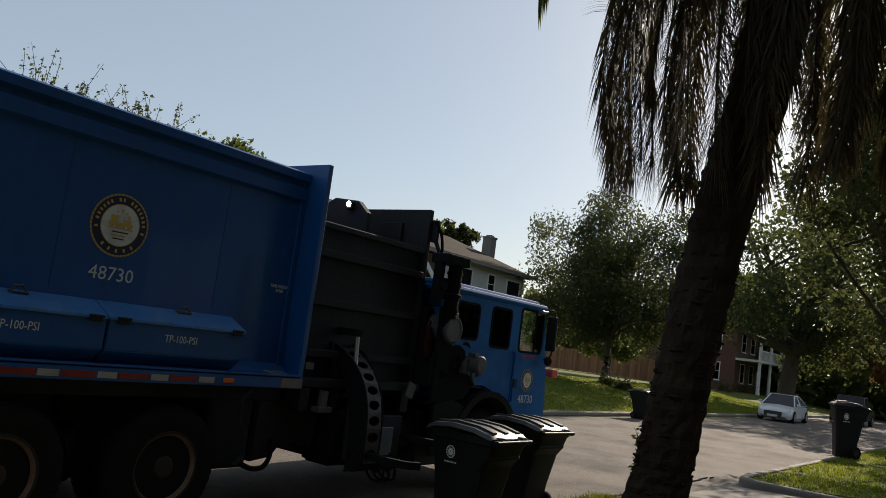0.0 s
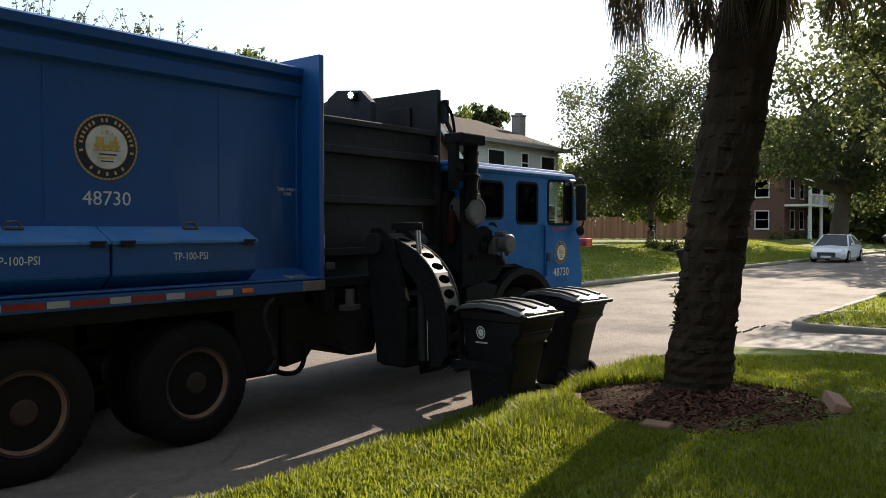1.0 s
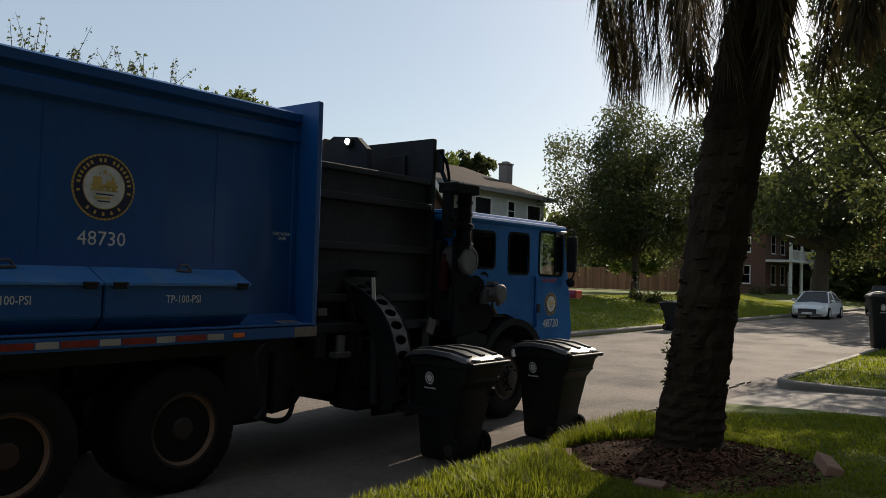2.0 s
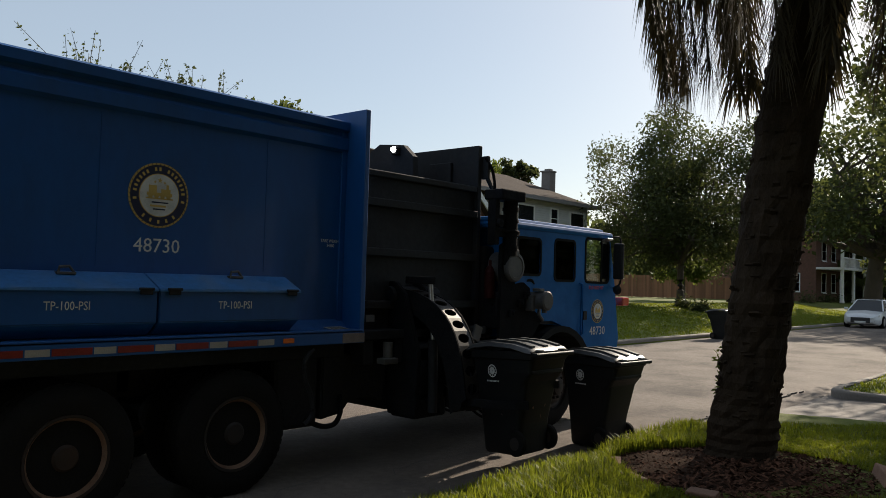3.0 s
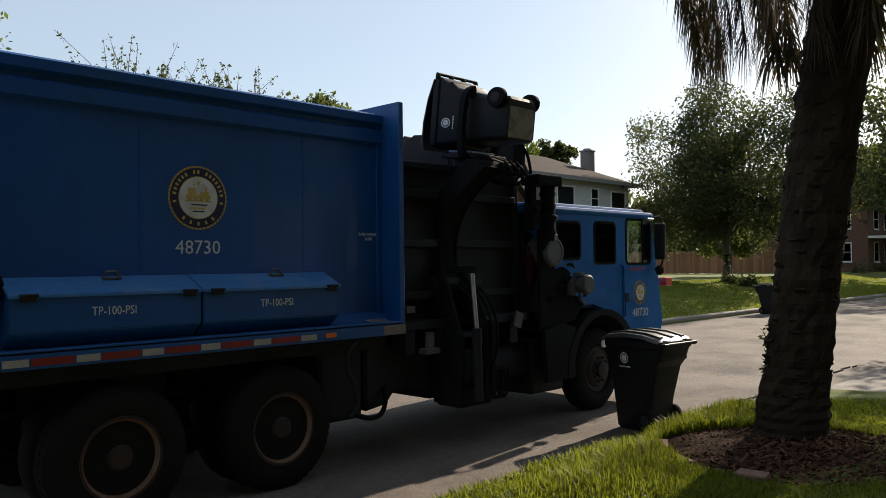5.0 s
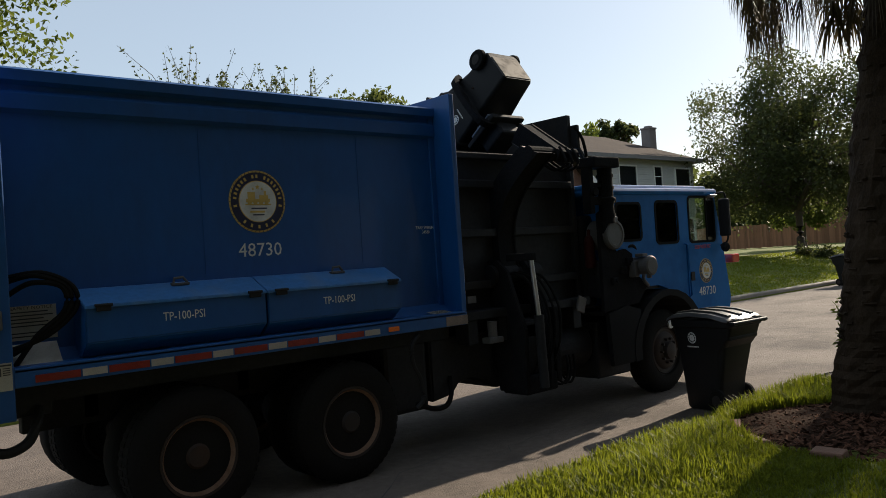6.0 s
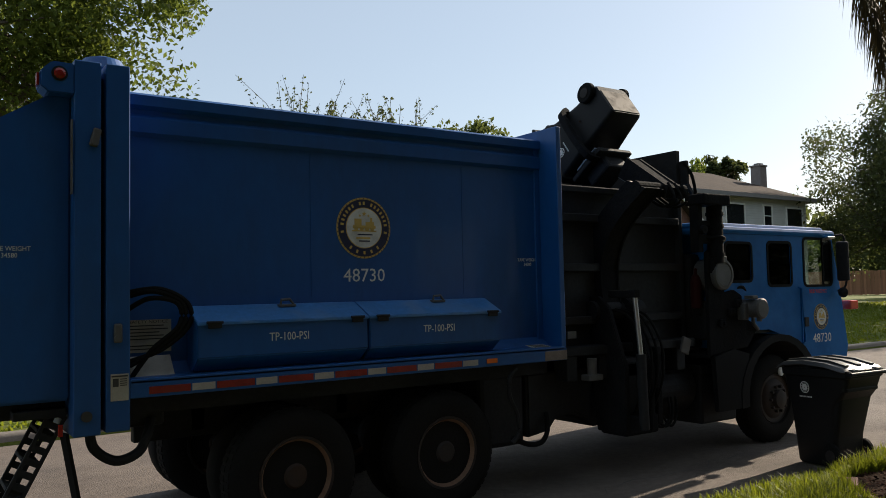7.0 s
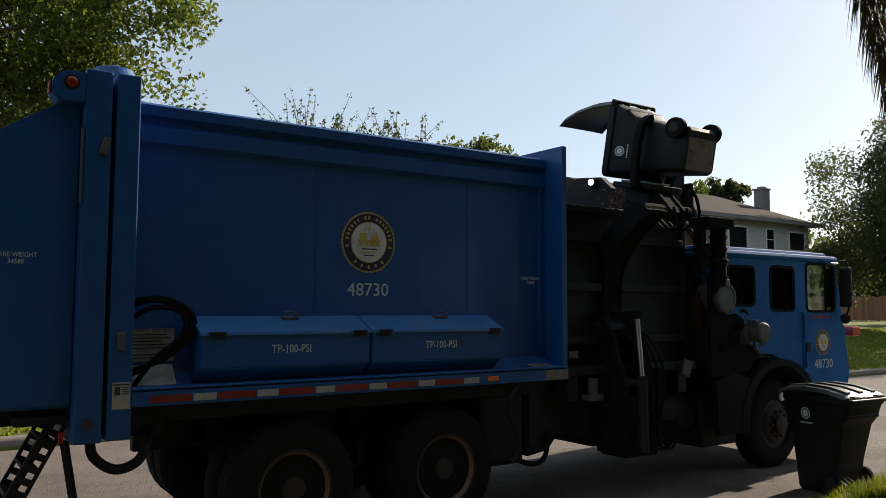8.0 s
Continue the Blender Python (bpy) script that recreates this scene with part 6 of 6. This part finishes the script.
            verts += [tuple(m @ Vector(p)) for p in ((-s * 0.5, 0, 0), (0, -s * 0.35, 0.1), (s * 0.5, 0, 0), (0, s * 0.35, 0.1))]
            faces.append((q, q + 1, q + 2, q + 3))
    mesh_stuff("far_woods", verts, faces, LEAF_FAR, "distant belt of green trees", "woods")


build_grass()
build_bed()
build_palm()
build_trees()
# ---- houses, fence, parked vehicles ----
SIDING = mat("pale_siding", (0.55, 0.55, 0.53), 0.7, vary=0.08, scale=2, bump=0.1)
TRIM = mat("white_trim", (0.75, 0.75, 0.72), 0.6, vary=0.08, scale=4)
SHINGLE = mat("brown_shingle", (0.068, 0.052, 0.043), 0.95, spec=0.08, vary=0.25, scale=2.5, bump=0.5, bump_scale=12, dirt=(0.055, 0.046, 0.042), dirt_amount=0.6, dirt_scale=0.6)
BRICKWALL = mat("brick_wall", (0.15, 0.078, 0.058), 0.9, vary=0.25, scale=6, bump=0.4, bump_scale=14)
PANE = mat("dark_pane", (0.012, 0.014, 0.016), 0.2, vary=0.3, scale=1, spec=0.35)
FENCE = mat("fence_wood", (0.26, 0.13, 0.07), 0.85, vary=0.25, scale=5, bump=0.3, objvar=0.25, stretch=(1, 1, 0.2))


def window(parent, x, y, z, w, h, axis="y", label="dark window in a white frame", bars=True):
    """A window set in a wall that faces -y or -x, at its middle: four frame bars, a pane, a sill."""
    rot = Matrix.Translation((x, y, z)) @ (Matrix() if axis == "y" else Matrix.Rotation(radians(-90), 4, "Z"))
    bm = B()
    t = 0.08
    for a in ((-w / 2 - t, -0.04, -h / 2 - t, -w / 2, 0.05, h / 2 + t), (w / 2, -0.04, -h / 2 - t, w / 2 + t, 0.05, h / 2 + t), (-w / 2, -0.04, h / 2, w / 2, 0.05, h / 2 + t), (-w / 2, -0.04, -h / 2 - t, w / 2, 0.05, -h / 2)):
        box(bm, *a, m=rot)
    if bars:
        box(bm, -w / 2, -0.02, -0.02, w / 2, 0.0, 0.02, m=rot)
    win = part("window", bm, TRIM, parent, label)
    bm = B()
    box(bm, -w / 2, 0.0, -h / 2, w / 2, 0.03, h / 2, m=rot)
    part("pane", bm, PANE, win)
    bm = B()
    box(bm, -w / 2 - 0.12, -0.1, -h / 2 - t - 0.05, w / 2 + 0.12, -0.04, -h / 2 - t + 0.01, m=rot)
    part("sill", bm, TRIM, win)
    return win


def build_siding_house():
    h = thing("house", 35, 26, ground_z(35, 26), "two-storey pale sided house with a brown shingle roof", "house")
    g = 0.9
    bm = B()
    box(bm, 30.9, 22.05, g, 38.45, 31, 6.15)
    part("wall", bm, SIDING, h, "pale lapped siding")
    # lapped boards on the upper front
    for k in range(24):
        z = 3.3 + 0.118 * k
        bm = B()
        prism(bm, [(30.9, 22.05, z), (30.9, 22.015, z), (30.9, 22.035, z + 0.115), (30.9, 22.05, z + 0.115)], (7.55, 0, 0))
        part("siding_board", bm, SIDING, h)
    window(h, 32.55, 22.0, 5.12, 1.35, 1.12, bars=False)
    window(h, 35.1, 22.0, 5.22, 0.6, 0.95)
    window(h, 37.35, 22.0, 5.22, 1.3, 0.85, bars=False)
    for x in (32.0, 35.1, 37.5):
        window(h, x, 22.0, 2.3, 1.2, 1.5)
    # hipped roof: front slope, hip to the side
    bm = B()
    ez, rz = 6.15, 8.0
    e = [Vector(p) for p in ((26.0, 21.6, ez), (38.88, 21.6, ez - 0.02), (38.88, 31.4, ez), (26.0, 31.4, ez))]
    a, b = Vector((26.0, 26.5, rz)), Vector((37.0, 26.5, rz))
    v = [bm.verts.new(p) for p in (*e, a, b)]
    for f in ((0, 1, 5, 4), (1, 2, 5), (2, 3, 4, 5), (3, 0, 4), (3, 2, 1, 0)):
        bm.faces.new([v[i] for i in f])
    roof = part("roof", bm, SHINGLE, h, "brown shingle roof")
    bm = B()
    box(bm, 26.0, 21.5, ez - 0.16, 38.93, 21.62, ez + 0.03)
    box(bm, 38.81, 21.62, ez - 0.16, 38.93, 31.4, ez + 0.03)
    part("eave_board", bm, mat("grey_fascia", (0.2, 0.19, 0.18), 0.7, vary=0.15, scale=4), roof)
    bm = B()
    box(bm, 37.92, 24.17, 6.4, 38.5, 24.75, 8.16, 0.02)
    box(bm, 37.88, 24.13, 8.16, 38.54, 24.79, 8.26, 0.02)
    box(bm, 38.05, 24.3, 8.26, 38.38, 24.63, 8.36)
    part("chimney", bm, mat("pale_chimney", (0.2, 0.18, 0.165), 0.9, vary=0.2, scale=5, bump=0.3), roof, "pale masonry chimney")
    # brick gable wing to the side
    bm = B()
    prism(bm, [(22.6, 20.6, g), (28.0, 20.6, g), (28.0, 20.6, 4.3), (25.3, 20.6, 6.6), (22.6, 20.6, 4.3)], (0, 6.0, 0))
    part("wall", bm, BRICKWALL, h, "brown brick gable wing")
    bm = B()
    for s in (-1, 1):
        prism(bm, [(25.3, 20.3, 6.92), (25.3 + s * 3.0, 20.3, 4.3), (25.3 + s * 3.0, 20.3, 4.1), (25.3, 20.3, 6.7)], (0, 6.8, 0))
    part("roof", bm, SHINGLE, h, "brown shingle roof")
    for s in (-1, 1):
        bm = B()
        prism(bm, [(25.3, 20.22, 6.90), (25.3 + s * 3.04, 20.22, 4.26), (25.3 + s * 3.04, 20.22, 3.98), (25.3, 20.22, 6.6)], (0, 0.06, 0))
        part("rake_board", bm, TRIM, h)


def build_brick_house():
    h = thing("house", 78, 24, 0.9, "two-storey brick house with a white columned porch", "house")
    g = 0.9
    bm = B()
    box(bm, 73.2, 20.0, g, 90, 30, 6.9)
    part("wall", bm, BRICKWALL, h, "brown brick walls")
    for z in (2.6, 5.4):
        window(h, 73.2, 21.9, z, 1.1, 1.5, "x")
        window(h, 73.2, 25.6, z, 1.1, 1.5, "x")
        for x in (75.5, 78.5, 84.5, 87.5):
            window(h, x, 20.0, z, 1.2, 1.6)
    bm = B()
    v = [bm.verts.new(p) for p in ((72.7, 17.6, 6.9), (90.5, 17.6, 6.9), (90.5, 30.5, 6.9), (72.7, 30.5, 6.9), (77, 24.5, 9.2), (86, 24.5, 9.2))]
    for f in ((0, 1, 5, 4), (1, 2, 5), (2, 3, 4, 5), (3, 0, 4), (3, 2, 1, 0)):
        bm.faces.new([v[i] for i in f])
    part("roof", bm, SHINGLE, h, "brown shingle roof")
    for x in (73.6, 77.2, 81.0, 85.0, 89.0):
        bm = B()
        revolve(bm, [(0.18, g), (0.2, g + 0.1), (0.15, g + 0.3), (0.13, 6.6), (0.2, 6.8), (0.2, 6.9)], (x, 18.0, 0), "z", 14)
        part("column", bm, TRIM, h, "white porch column")
    bm = B()
    box(bm, 73.2, 17.8, 3.75, 90, 20, 3.95)
    box(bm, 73.2, 17.8, 4.75, 90, 17.88, 4.83)
    for k in range(60):
        box(bm, 73.3 + 0.28 * k, 17.82, 3.95, 73.34 + 0.28 * k, 17.86, 4.75)
    part("balcony", bm, TRIM, h, "white balcony with railing")
    bm = B()
    box(bm, 80.4, 19.92, g, 81.5, 20.0, 3.2)
    part("door", bm, TRIM, h, "white front door")


def build_other_houses():
    h = thing("house", -3, 31, 0.9, "brown-roofed house behind the trees", "house")
    bm = B()
    box(bm, -12, 27.5, 0.9, 4.0, 36, 5.8)
    part("wall", bm, BRICKWALL, h, "brown brick walls")
    bm = B()
    v = [bm.verts.new(p) for p in ((-12.6, 27, 5.8), (4.6, 27, 5.8), (4.6, 36.6, 5.8), (-12.6, 36.6, 5.8), (-9, 31.5, 9.2), (1.6, 31.5, 9.2))]
    for f in ((0, 1, 5, 4), (1, 2, 5), (2, 3, 4, 5), (3, 0, 4), (3, 2, 1, 0)):
        bm.faces.new([v[i] for i in f])
    part("roof", bm, SHINGLE, h, "brown shingle roof")
    # unseen house added at the viewer's back, blocking the low sky from the truck
    h = thing("house", 0, -10, 0.2, "unseen brick house added behind the viewer to block sky light", "house")
    bm = B()
    box(bm, -16, -12, 0.1, 11, -6.0, 6.4)
    part("wall", bm, BRICKWALL, h, "brown brick walls")
    bm = B()
    v = [bm.verts.new(p) for p in ((-16.8, -5.0, 6.4), (11.8, -5.0, 6.4), (11.8, -13, 6.4), (-16.8, -13, 6.4), (-12, -9, 9.6), (7, -9, 9.6))]
    for f in ((1, 0, 4, 5), (2, 1, 5), (3, 2, 5, 4), (0, 3, 4), (0, 1, 2, 3)):
        bm.faces.new([v[i] for i in f])
    part("roof", bm, SHINGLE, h, "brown shingle roof")
    for x in (-12, -8, -4, 0, 4, 8):
        window(h, x, -5.97, 2.0, 1.2, 1.6)


def build_fence():
    f = thing("wooden_fence", 60, 28, 0.93, "tall reddish brown board fence behind the lawn", "fence")
    a, b = Vector((56.0, 36.0, 0)), Vector((66.5, 22.3, 0))
    d = (b - a).normalized()
    n = int((b - a).length / 0.14)
    bm = B()
    box(bm, -0.068, -0.012, 0.05, 0.068, 0.012, 1.85, 0.004)
    me = bpy.data.meshes.new("board")
    bm.to_mesh(me)
    bm.free()
    me.materials.append(FENCE)
    rng = random.Random(5)
    base = WORLD_OF[f.name].inverted()
    ang = math.degrees(math.atan2(d.y, d.x))
    for i in range(n):
        p = a + d * 0.14 * i
        ob = new("board", me)
        ob.parent = f
        ob.matrix_basis = base @ pose(p.x, p.y, 0.93 + rng.uniform(-0.03, 0.03), 0, rng.uniform(-0.6, 0.6), ang)
    bm = B()
    for z in (1.3, 2.4):
        o = a + d * (b - a).length / 2
        box(bm, -(b - a).length / 2, 0.012, z, (b - a).length / 2, 0.06, z + 0.09, m=pose(o.x, o.y, 0, 0, 0, ang))
    part("rail", bm, FENCE, f)


def build_car(name, label, x, y, z, rz, paint, length, width, height, truck_like=False):
    """A parked vehicle facing its local -x: lofted body, glass house, lamps, grille, wheels."""
    car = thing(name, x, y, z, label, "car" if not truck_like else "pickup truck", rz=rz)
    M = WORLD_OF[car.name]
    L, W, H = length, width / 2, height
    if truck_like:
        secs = [(0.0, 0.45, 0.85, 0.80), (0.04, 0.38, 0.98, 0.95), (0.10, 0.33, 1.02, 1.0), (0.28, 0.32, 1.08, 1.0), (0.62, 0.32, 1.1, 1.0), (0.97, 0.36, 1.08, 1.0), (1.0, 0.45, 1.0, 0.95)]
        roof = [(0.27, 1.07, 0.94), (0.36, H, 0.78), (0.58, H, 0.78), (0.63, 1.09, 0.94)]
    else:
        secs = [(0.0, 0.32, 0.55, 0.70), (0.03, 0.22, 0.68, 0.86), (0.09, 0.18, 0.76, 0.96), (0.25, 0.17, 0.9, 1.0), (0.5, 0.17, 0.95, 1.0), (0.82, 0.18, 0.97, 0.98), (0.96, 0.24, 0.92, 0.9), (1.0, 0.34, 0.8, 0.78)]
        roof = [(0.22, 0.88, 0.92), (0.40, H - 0.02, 0.66), (0.55, H, 0.66), (0.70, H - 0.08, 0.66), (0.88, 0.95, 0.86)]
    bm = B()
    rows = []
    for t, z0, z1, k in secs:
        px = (t - 0.5) * L
        w = W * k
        rows.append([bm.verts.new(M @ Vector(p)) for p in ((px, -w * 0.9, z0), (px, -w, z0 + 0.12), (px, -w, (z0 + z1) / 2 + 0.06), (px, -w * 0.93, z1), (px, 0, z1 + 0.04), (px, w * 0.93, z1), (px, w, (z0 + z1) / 2 + 0.06), (px, w, z0 + 0.12), (px, w * 0.9, z0))])
    for a, b in zip(rows, rows[1:]):
        for k in range(9):
            bm.faces.new((a[k], a[(k + 1) % 9], b[(k + 1) % 9], b[k]))
    for r in (rows[0], rows[-1]):
        bm.faces.new(r)
    bmesh.ops.recalc_face_normals(bm, faces=bm.faces)
    body = part("body", bm, paint, car, smooth=True)
    bm = B()
    rows = []
    for t, zz, k in roof:
        px = (t - 0.5) * L
        rows.append([bm.verts.new(M @ Vector((px, s * W * k, zz))) for s in (-1, 1)])
    lowl = [bm.verts.new(M @ Vector(((t - 0.5) * L, -W * 0.94, 0.9 if not truck_like else 1.05))) for t, _, _ in roof]
    lowr = [bm.verts.new(M @ Vector(((t - 0.5) * L, W * 0.94, 0.9 if not truck_like else 1.05))) for t, _, _ in roof]
    for i in range(len(roof) - 1):
        bm.faces.new((rows[i][0], rows[i][1], rows[i + 1][1], rows[i + 1][0]))
        bm.faces.new((rows[i][0], rows[i + 1][0], lowl[i + 1], lowl[i]))
        bm.faces.new((rows[i][1], lowr[i], lowr[i + 1], rows[i + 1][1]))
    bmesh.ops.recalc_face_normals(bm, faces=bm.faces)
    part("glass_house", bm, PANE, car, "dark tinted windows", smooth=False)
    bm = B()
    top = [r for r in roof if r[1] > H - 0.1]
    for a, b in zip(top, top[1:]):
        v = [M @ Vector(((t - 0.5) * L, s * (W * k + 0.01), zz + 0.012)) for (t, zz, k), s in ((a, -1), (a, 1), (b, 1), (b, -1))]
        prism(bm, v, (0, 0, 0.03))
    for s in (-1, 1):
        for (t, zz, k), (t2, zz2, k2) in zip(roof, roof[1:]):
            p, q = M @ Vector(((t - 0.5) * L, s * (W * k + 0.005), zz)), M @ Vector(((t2 - 0.5) * L, s * (W * k2 + 0.005), zz2))
            tube(bm, [p, q], 0.035, 6)
        px = (0.5 - 0.5) * L
        tube(bm, [M @ Vector((px, s * W * 0.95, 0.92)), M @ Vector((px + 0.08, s * (W * 0.67), H - 0.02))], 0.03, 6)
    part("roof", bm, paint, car)
    for s in (-1, 1):
        bm = B()
        prism(bm, [M @ Vector(p) for p in ((-L * 0.485, s * W * 0.45, 0.56 if not truck_like else 0.78), (-L * 0.44, s * W * 0.88, 0.6 if not truck_like else 0.8), (-L * 0.42, s * W * 0.9, 0.7 if not truck_like else 0.95), (-L * 0.472, s * W * 0.5, 0.66 if not truck_like else 0.93))], M.to_3x3() @ Vector((-0.03, s * 0.02, 0.01)))
        part("headlight", bm, REFLECT_WHITE, car, "clear headlight")
        bm = B()
        box(bm, -L * 0.22 - 0.1, s * (W + 0.09) - 0.09, 0.93, -L * 0.22 + 0.06, s * (W + 0.09) + 0.09, 1.06, 0.03, m=M)
        part("mirror", bm, paint, car)
        for px in (-L * 0.31, L * 0.29):
            bm = B()
            r = 0.33 if not truck_like else 0.39
            c = Vector((px, s * (W - 0.09), r))
            revolve(bm, [(r * 0.6, -0.11), (r * 0.95, -0.11), (r, -0.08), (r, 0.08), (r * 0.95, 0.11), (r * 0.6, 0.11)], c, "y", 24)
            bm.transform(M)
            w = part("wheel", bm, RUBBER, car, smooth=True)
            bm = B()
            revolve(bm, [(r * 0.62, -0.115), (r * 0.6, -0.09), (r * 0.2, -0.07), (r * 0.2, 0.07), (r * 0.6, 0.09), (r * 0.62, 0.115)], c, "y", 20)
            bm.transform(M)
            part("rim", bm, STEEL, w)
    bm = B()
    box(bm, -L * 0.505, -W * 0.5, 0.30 if not truck_like else 0.5, -L * 0.485, W * 0.5, 0.56 if not truck_like else 0.9, 0.02, m=M)
    part("grille", bm, INK, car, "dark grille")
    bm = B()
    box(bm, -L * 0.512, -0.26, 0.27 if not truck_like else 0.42, -L * 0.503, 0.26, 0.38 if not truck_like else 0.53, m=M)
    part("plate", bm, WHITE, car, "plain white plate")


build_siding_house()
build_brick_house()
build_other_houses()
build_fence()
build_car("sedan", "white four-door sedan parked facing down the street", 48.5, 10.12, 0.0, 0, mat("white_car_paint", (0.72, 0.74, 0.76), 0.25, vary=0.04, scale=2, coat=0.6), 4.8, 1.85, 1.47)
build_car("pickup", "dark pickup truck parked beyond the white sedan", 60.0, 8.4, 0.0, 0, mat("dark_car_paint", (0.03, 0.028, 0.03), 0.3, vary=0.1, scale=2, coat=0.5), 5.6, 1.95, 1.88, True)
# ---- loose rubbish in the bin ----
def build_litter():
    rng = random.Random(21)
    verts, faces = [], []
    for _ in range(170):
        o = Vector((rng.gauss(0, 0.09), rng.gauss(0, 0.11), rng.gauss(0, 0.09)))
        m = Matrix.Translation(o) @ Euler((rng.uniform(-3, 3), rng.uniform(-3, 3), 0)).to_matrix().to_4x4()
        s = rng.uniform(0.012, 0.03)
        k = len(verts)
        verts += [tuple(m @ Vector(p)) for p in ((-s, 0, 0), (0, -s * 0.6, 0.003), (s, 0, 0), (0, s * 0.6, 0.004))]
        faces.append((k, k + 1, k + 2, k + 3))
    return mesh_stuff("litter", verts, faces, mat("dry_scraps", (0.2, 0.12, 0.09), 0.9, vary=0.3, scale=20, island=0.6), "scraps of dry leaves falling from the tipped bin", "litter")


litter = build_litter()


# ---- what moves ----
BIN_ROWS = [  # seconds, y, z, tilt: pushed, drawn in, lifted, tipped, coming down again
    (0.0, 3.70, 0.012, 0), (0.9, 3.70, 0.012, 0), (1.0, 3.74, 0.012, 0), (1.5, 4.02, 0.012, 0), (2.0, 4.27, 0.014, 0), (2.2, 4.28, 0.02, 0),
    (2.8, 4.12, 0.14, -2), (3.3, 3.88, 0.38, -6), (3.5, 3.73, 0.70, -17), (3.7, 3.63, 1.05, -23), (4.0, 3.55, 1.55, -30), (4.3, 3.60, 2.15, -41), (4.5, 3.71, 2.55, -49), (4.7, 3.96, 2.93, -58),
    (5.0, 4.52, 3.45, -83), (5.35, 5.14, 3.88, -112), (5.8, 5.41, 4.03, -126), (7.55, 5.41, 4.03, -126), (7.7, 5.3, 4.0, -124), (7.8, 5.0, 3.88, -114), (7.9, 4.68, 3.7, -102), (8.0, 4.38, 3.53, -79)]
LID_ROWS = [(0.0, 0), (4.7, 0), (5.2, 14), (5.8, 21), (7.6, 21), (7.8, 28), (7.9, 48), (8.0, 72)]
SLIDE = [(0.0, 0.34), (0.2, 0.18), (0.5, -0.07), (0.7, -0.24), (0.95, -0.44)]  # the gripper before it holds the bin
BIN_X = 6.98


def motions():
    walk(gripped_bin, [(t, pose(BIN_X, y, z, a, 0, 0)) for t, y, z, a in BIN_ROWS])
    lid = next(c for c in gripped_bin.children if c.name.startswith("lid"))
    hinge = CART_SHAPE @ Vector((0, -0.49, 0.975))
    walk(lid, [(t, pose(*hinge, a, 0, 0)) for t, a in LID_ROWS])
    # the last rubbish lies in the bin and drops out at the end
    rows = [(t, pose(BIN_X, y, z, a, 0, 0) @ pose(0, 0, 0.45)) for t, y, z, a in BIN_ROWS if t < 7.75]
    walk(litter, rows + [(7.8, pose(6.95, 5.5, 3.6, -120, 0, 0)), (7.9, pose(6.95, 5.52, 3.45, -150, 0, 0)), (8.0, pose(6.92, 5.42, 3.1, -170, 10, 0))])
    base = WORLD_OF[truck.name].inverted()
    grip = [(t, 4.14 + s, 0.10, 0) for t, s in SLIDE] + [r for r in BIN_ROWS if r[0] > 0.95]
    walk(gripper, [(t, base @ pose(BIN_X, y, z, a, 0, 0)) for t, y, z, a in grip])
    arm_rows, carriage_rows, link_rows = [], [], []
    for t, y, z, a in grip:
        tip = pose(0, y, z, a, 0, 0) @ Vector((0, 0.55, 0.65))
        slide = min(0.12, y - 4.20) if t < 2.3 else max(-0.12, min(0.08, 0.08 - 0.2 * (t - 2.2)))
        d = tip - Vector((0, PIVOT.y + slide, PIVOT.z))
        ang = min(66.0, math.degrees(math.atan2(d.z, -d.y)))
        elbow = Vector((PIVOT.x, PIVOT.y + slide - 1.36 * math.cos(radians(ang)), PIVOT.z + 1.36 * math.sin(radians(ang))))
        held = pose(BIN_X, y, z, a, 0, 0) @ Vector((0, 0.52, 0.52)) - elbow
        link_rows.append((t, base @ pose(BIN_X, elbow.y, elbow.z, -math.degrees(math.atan2(held.z, -held.y)), 0, 0)))
        arm_rows.append((t, base @ pose(PIVOT.x, PIVOT.y + slide, PIVOT.z, -ang, 0, 0)))
        carriage_rows.append((t, base @ pose(6.7, 5.1 + slide, 0.6)))
    walk(grip_link, link_rows)
    walk(lift_arm, arm_rows)
    walk(lift_carriage, carriage_rows)


motions()
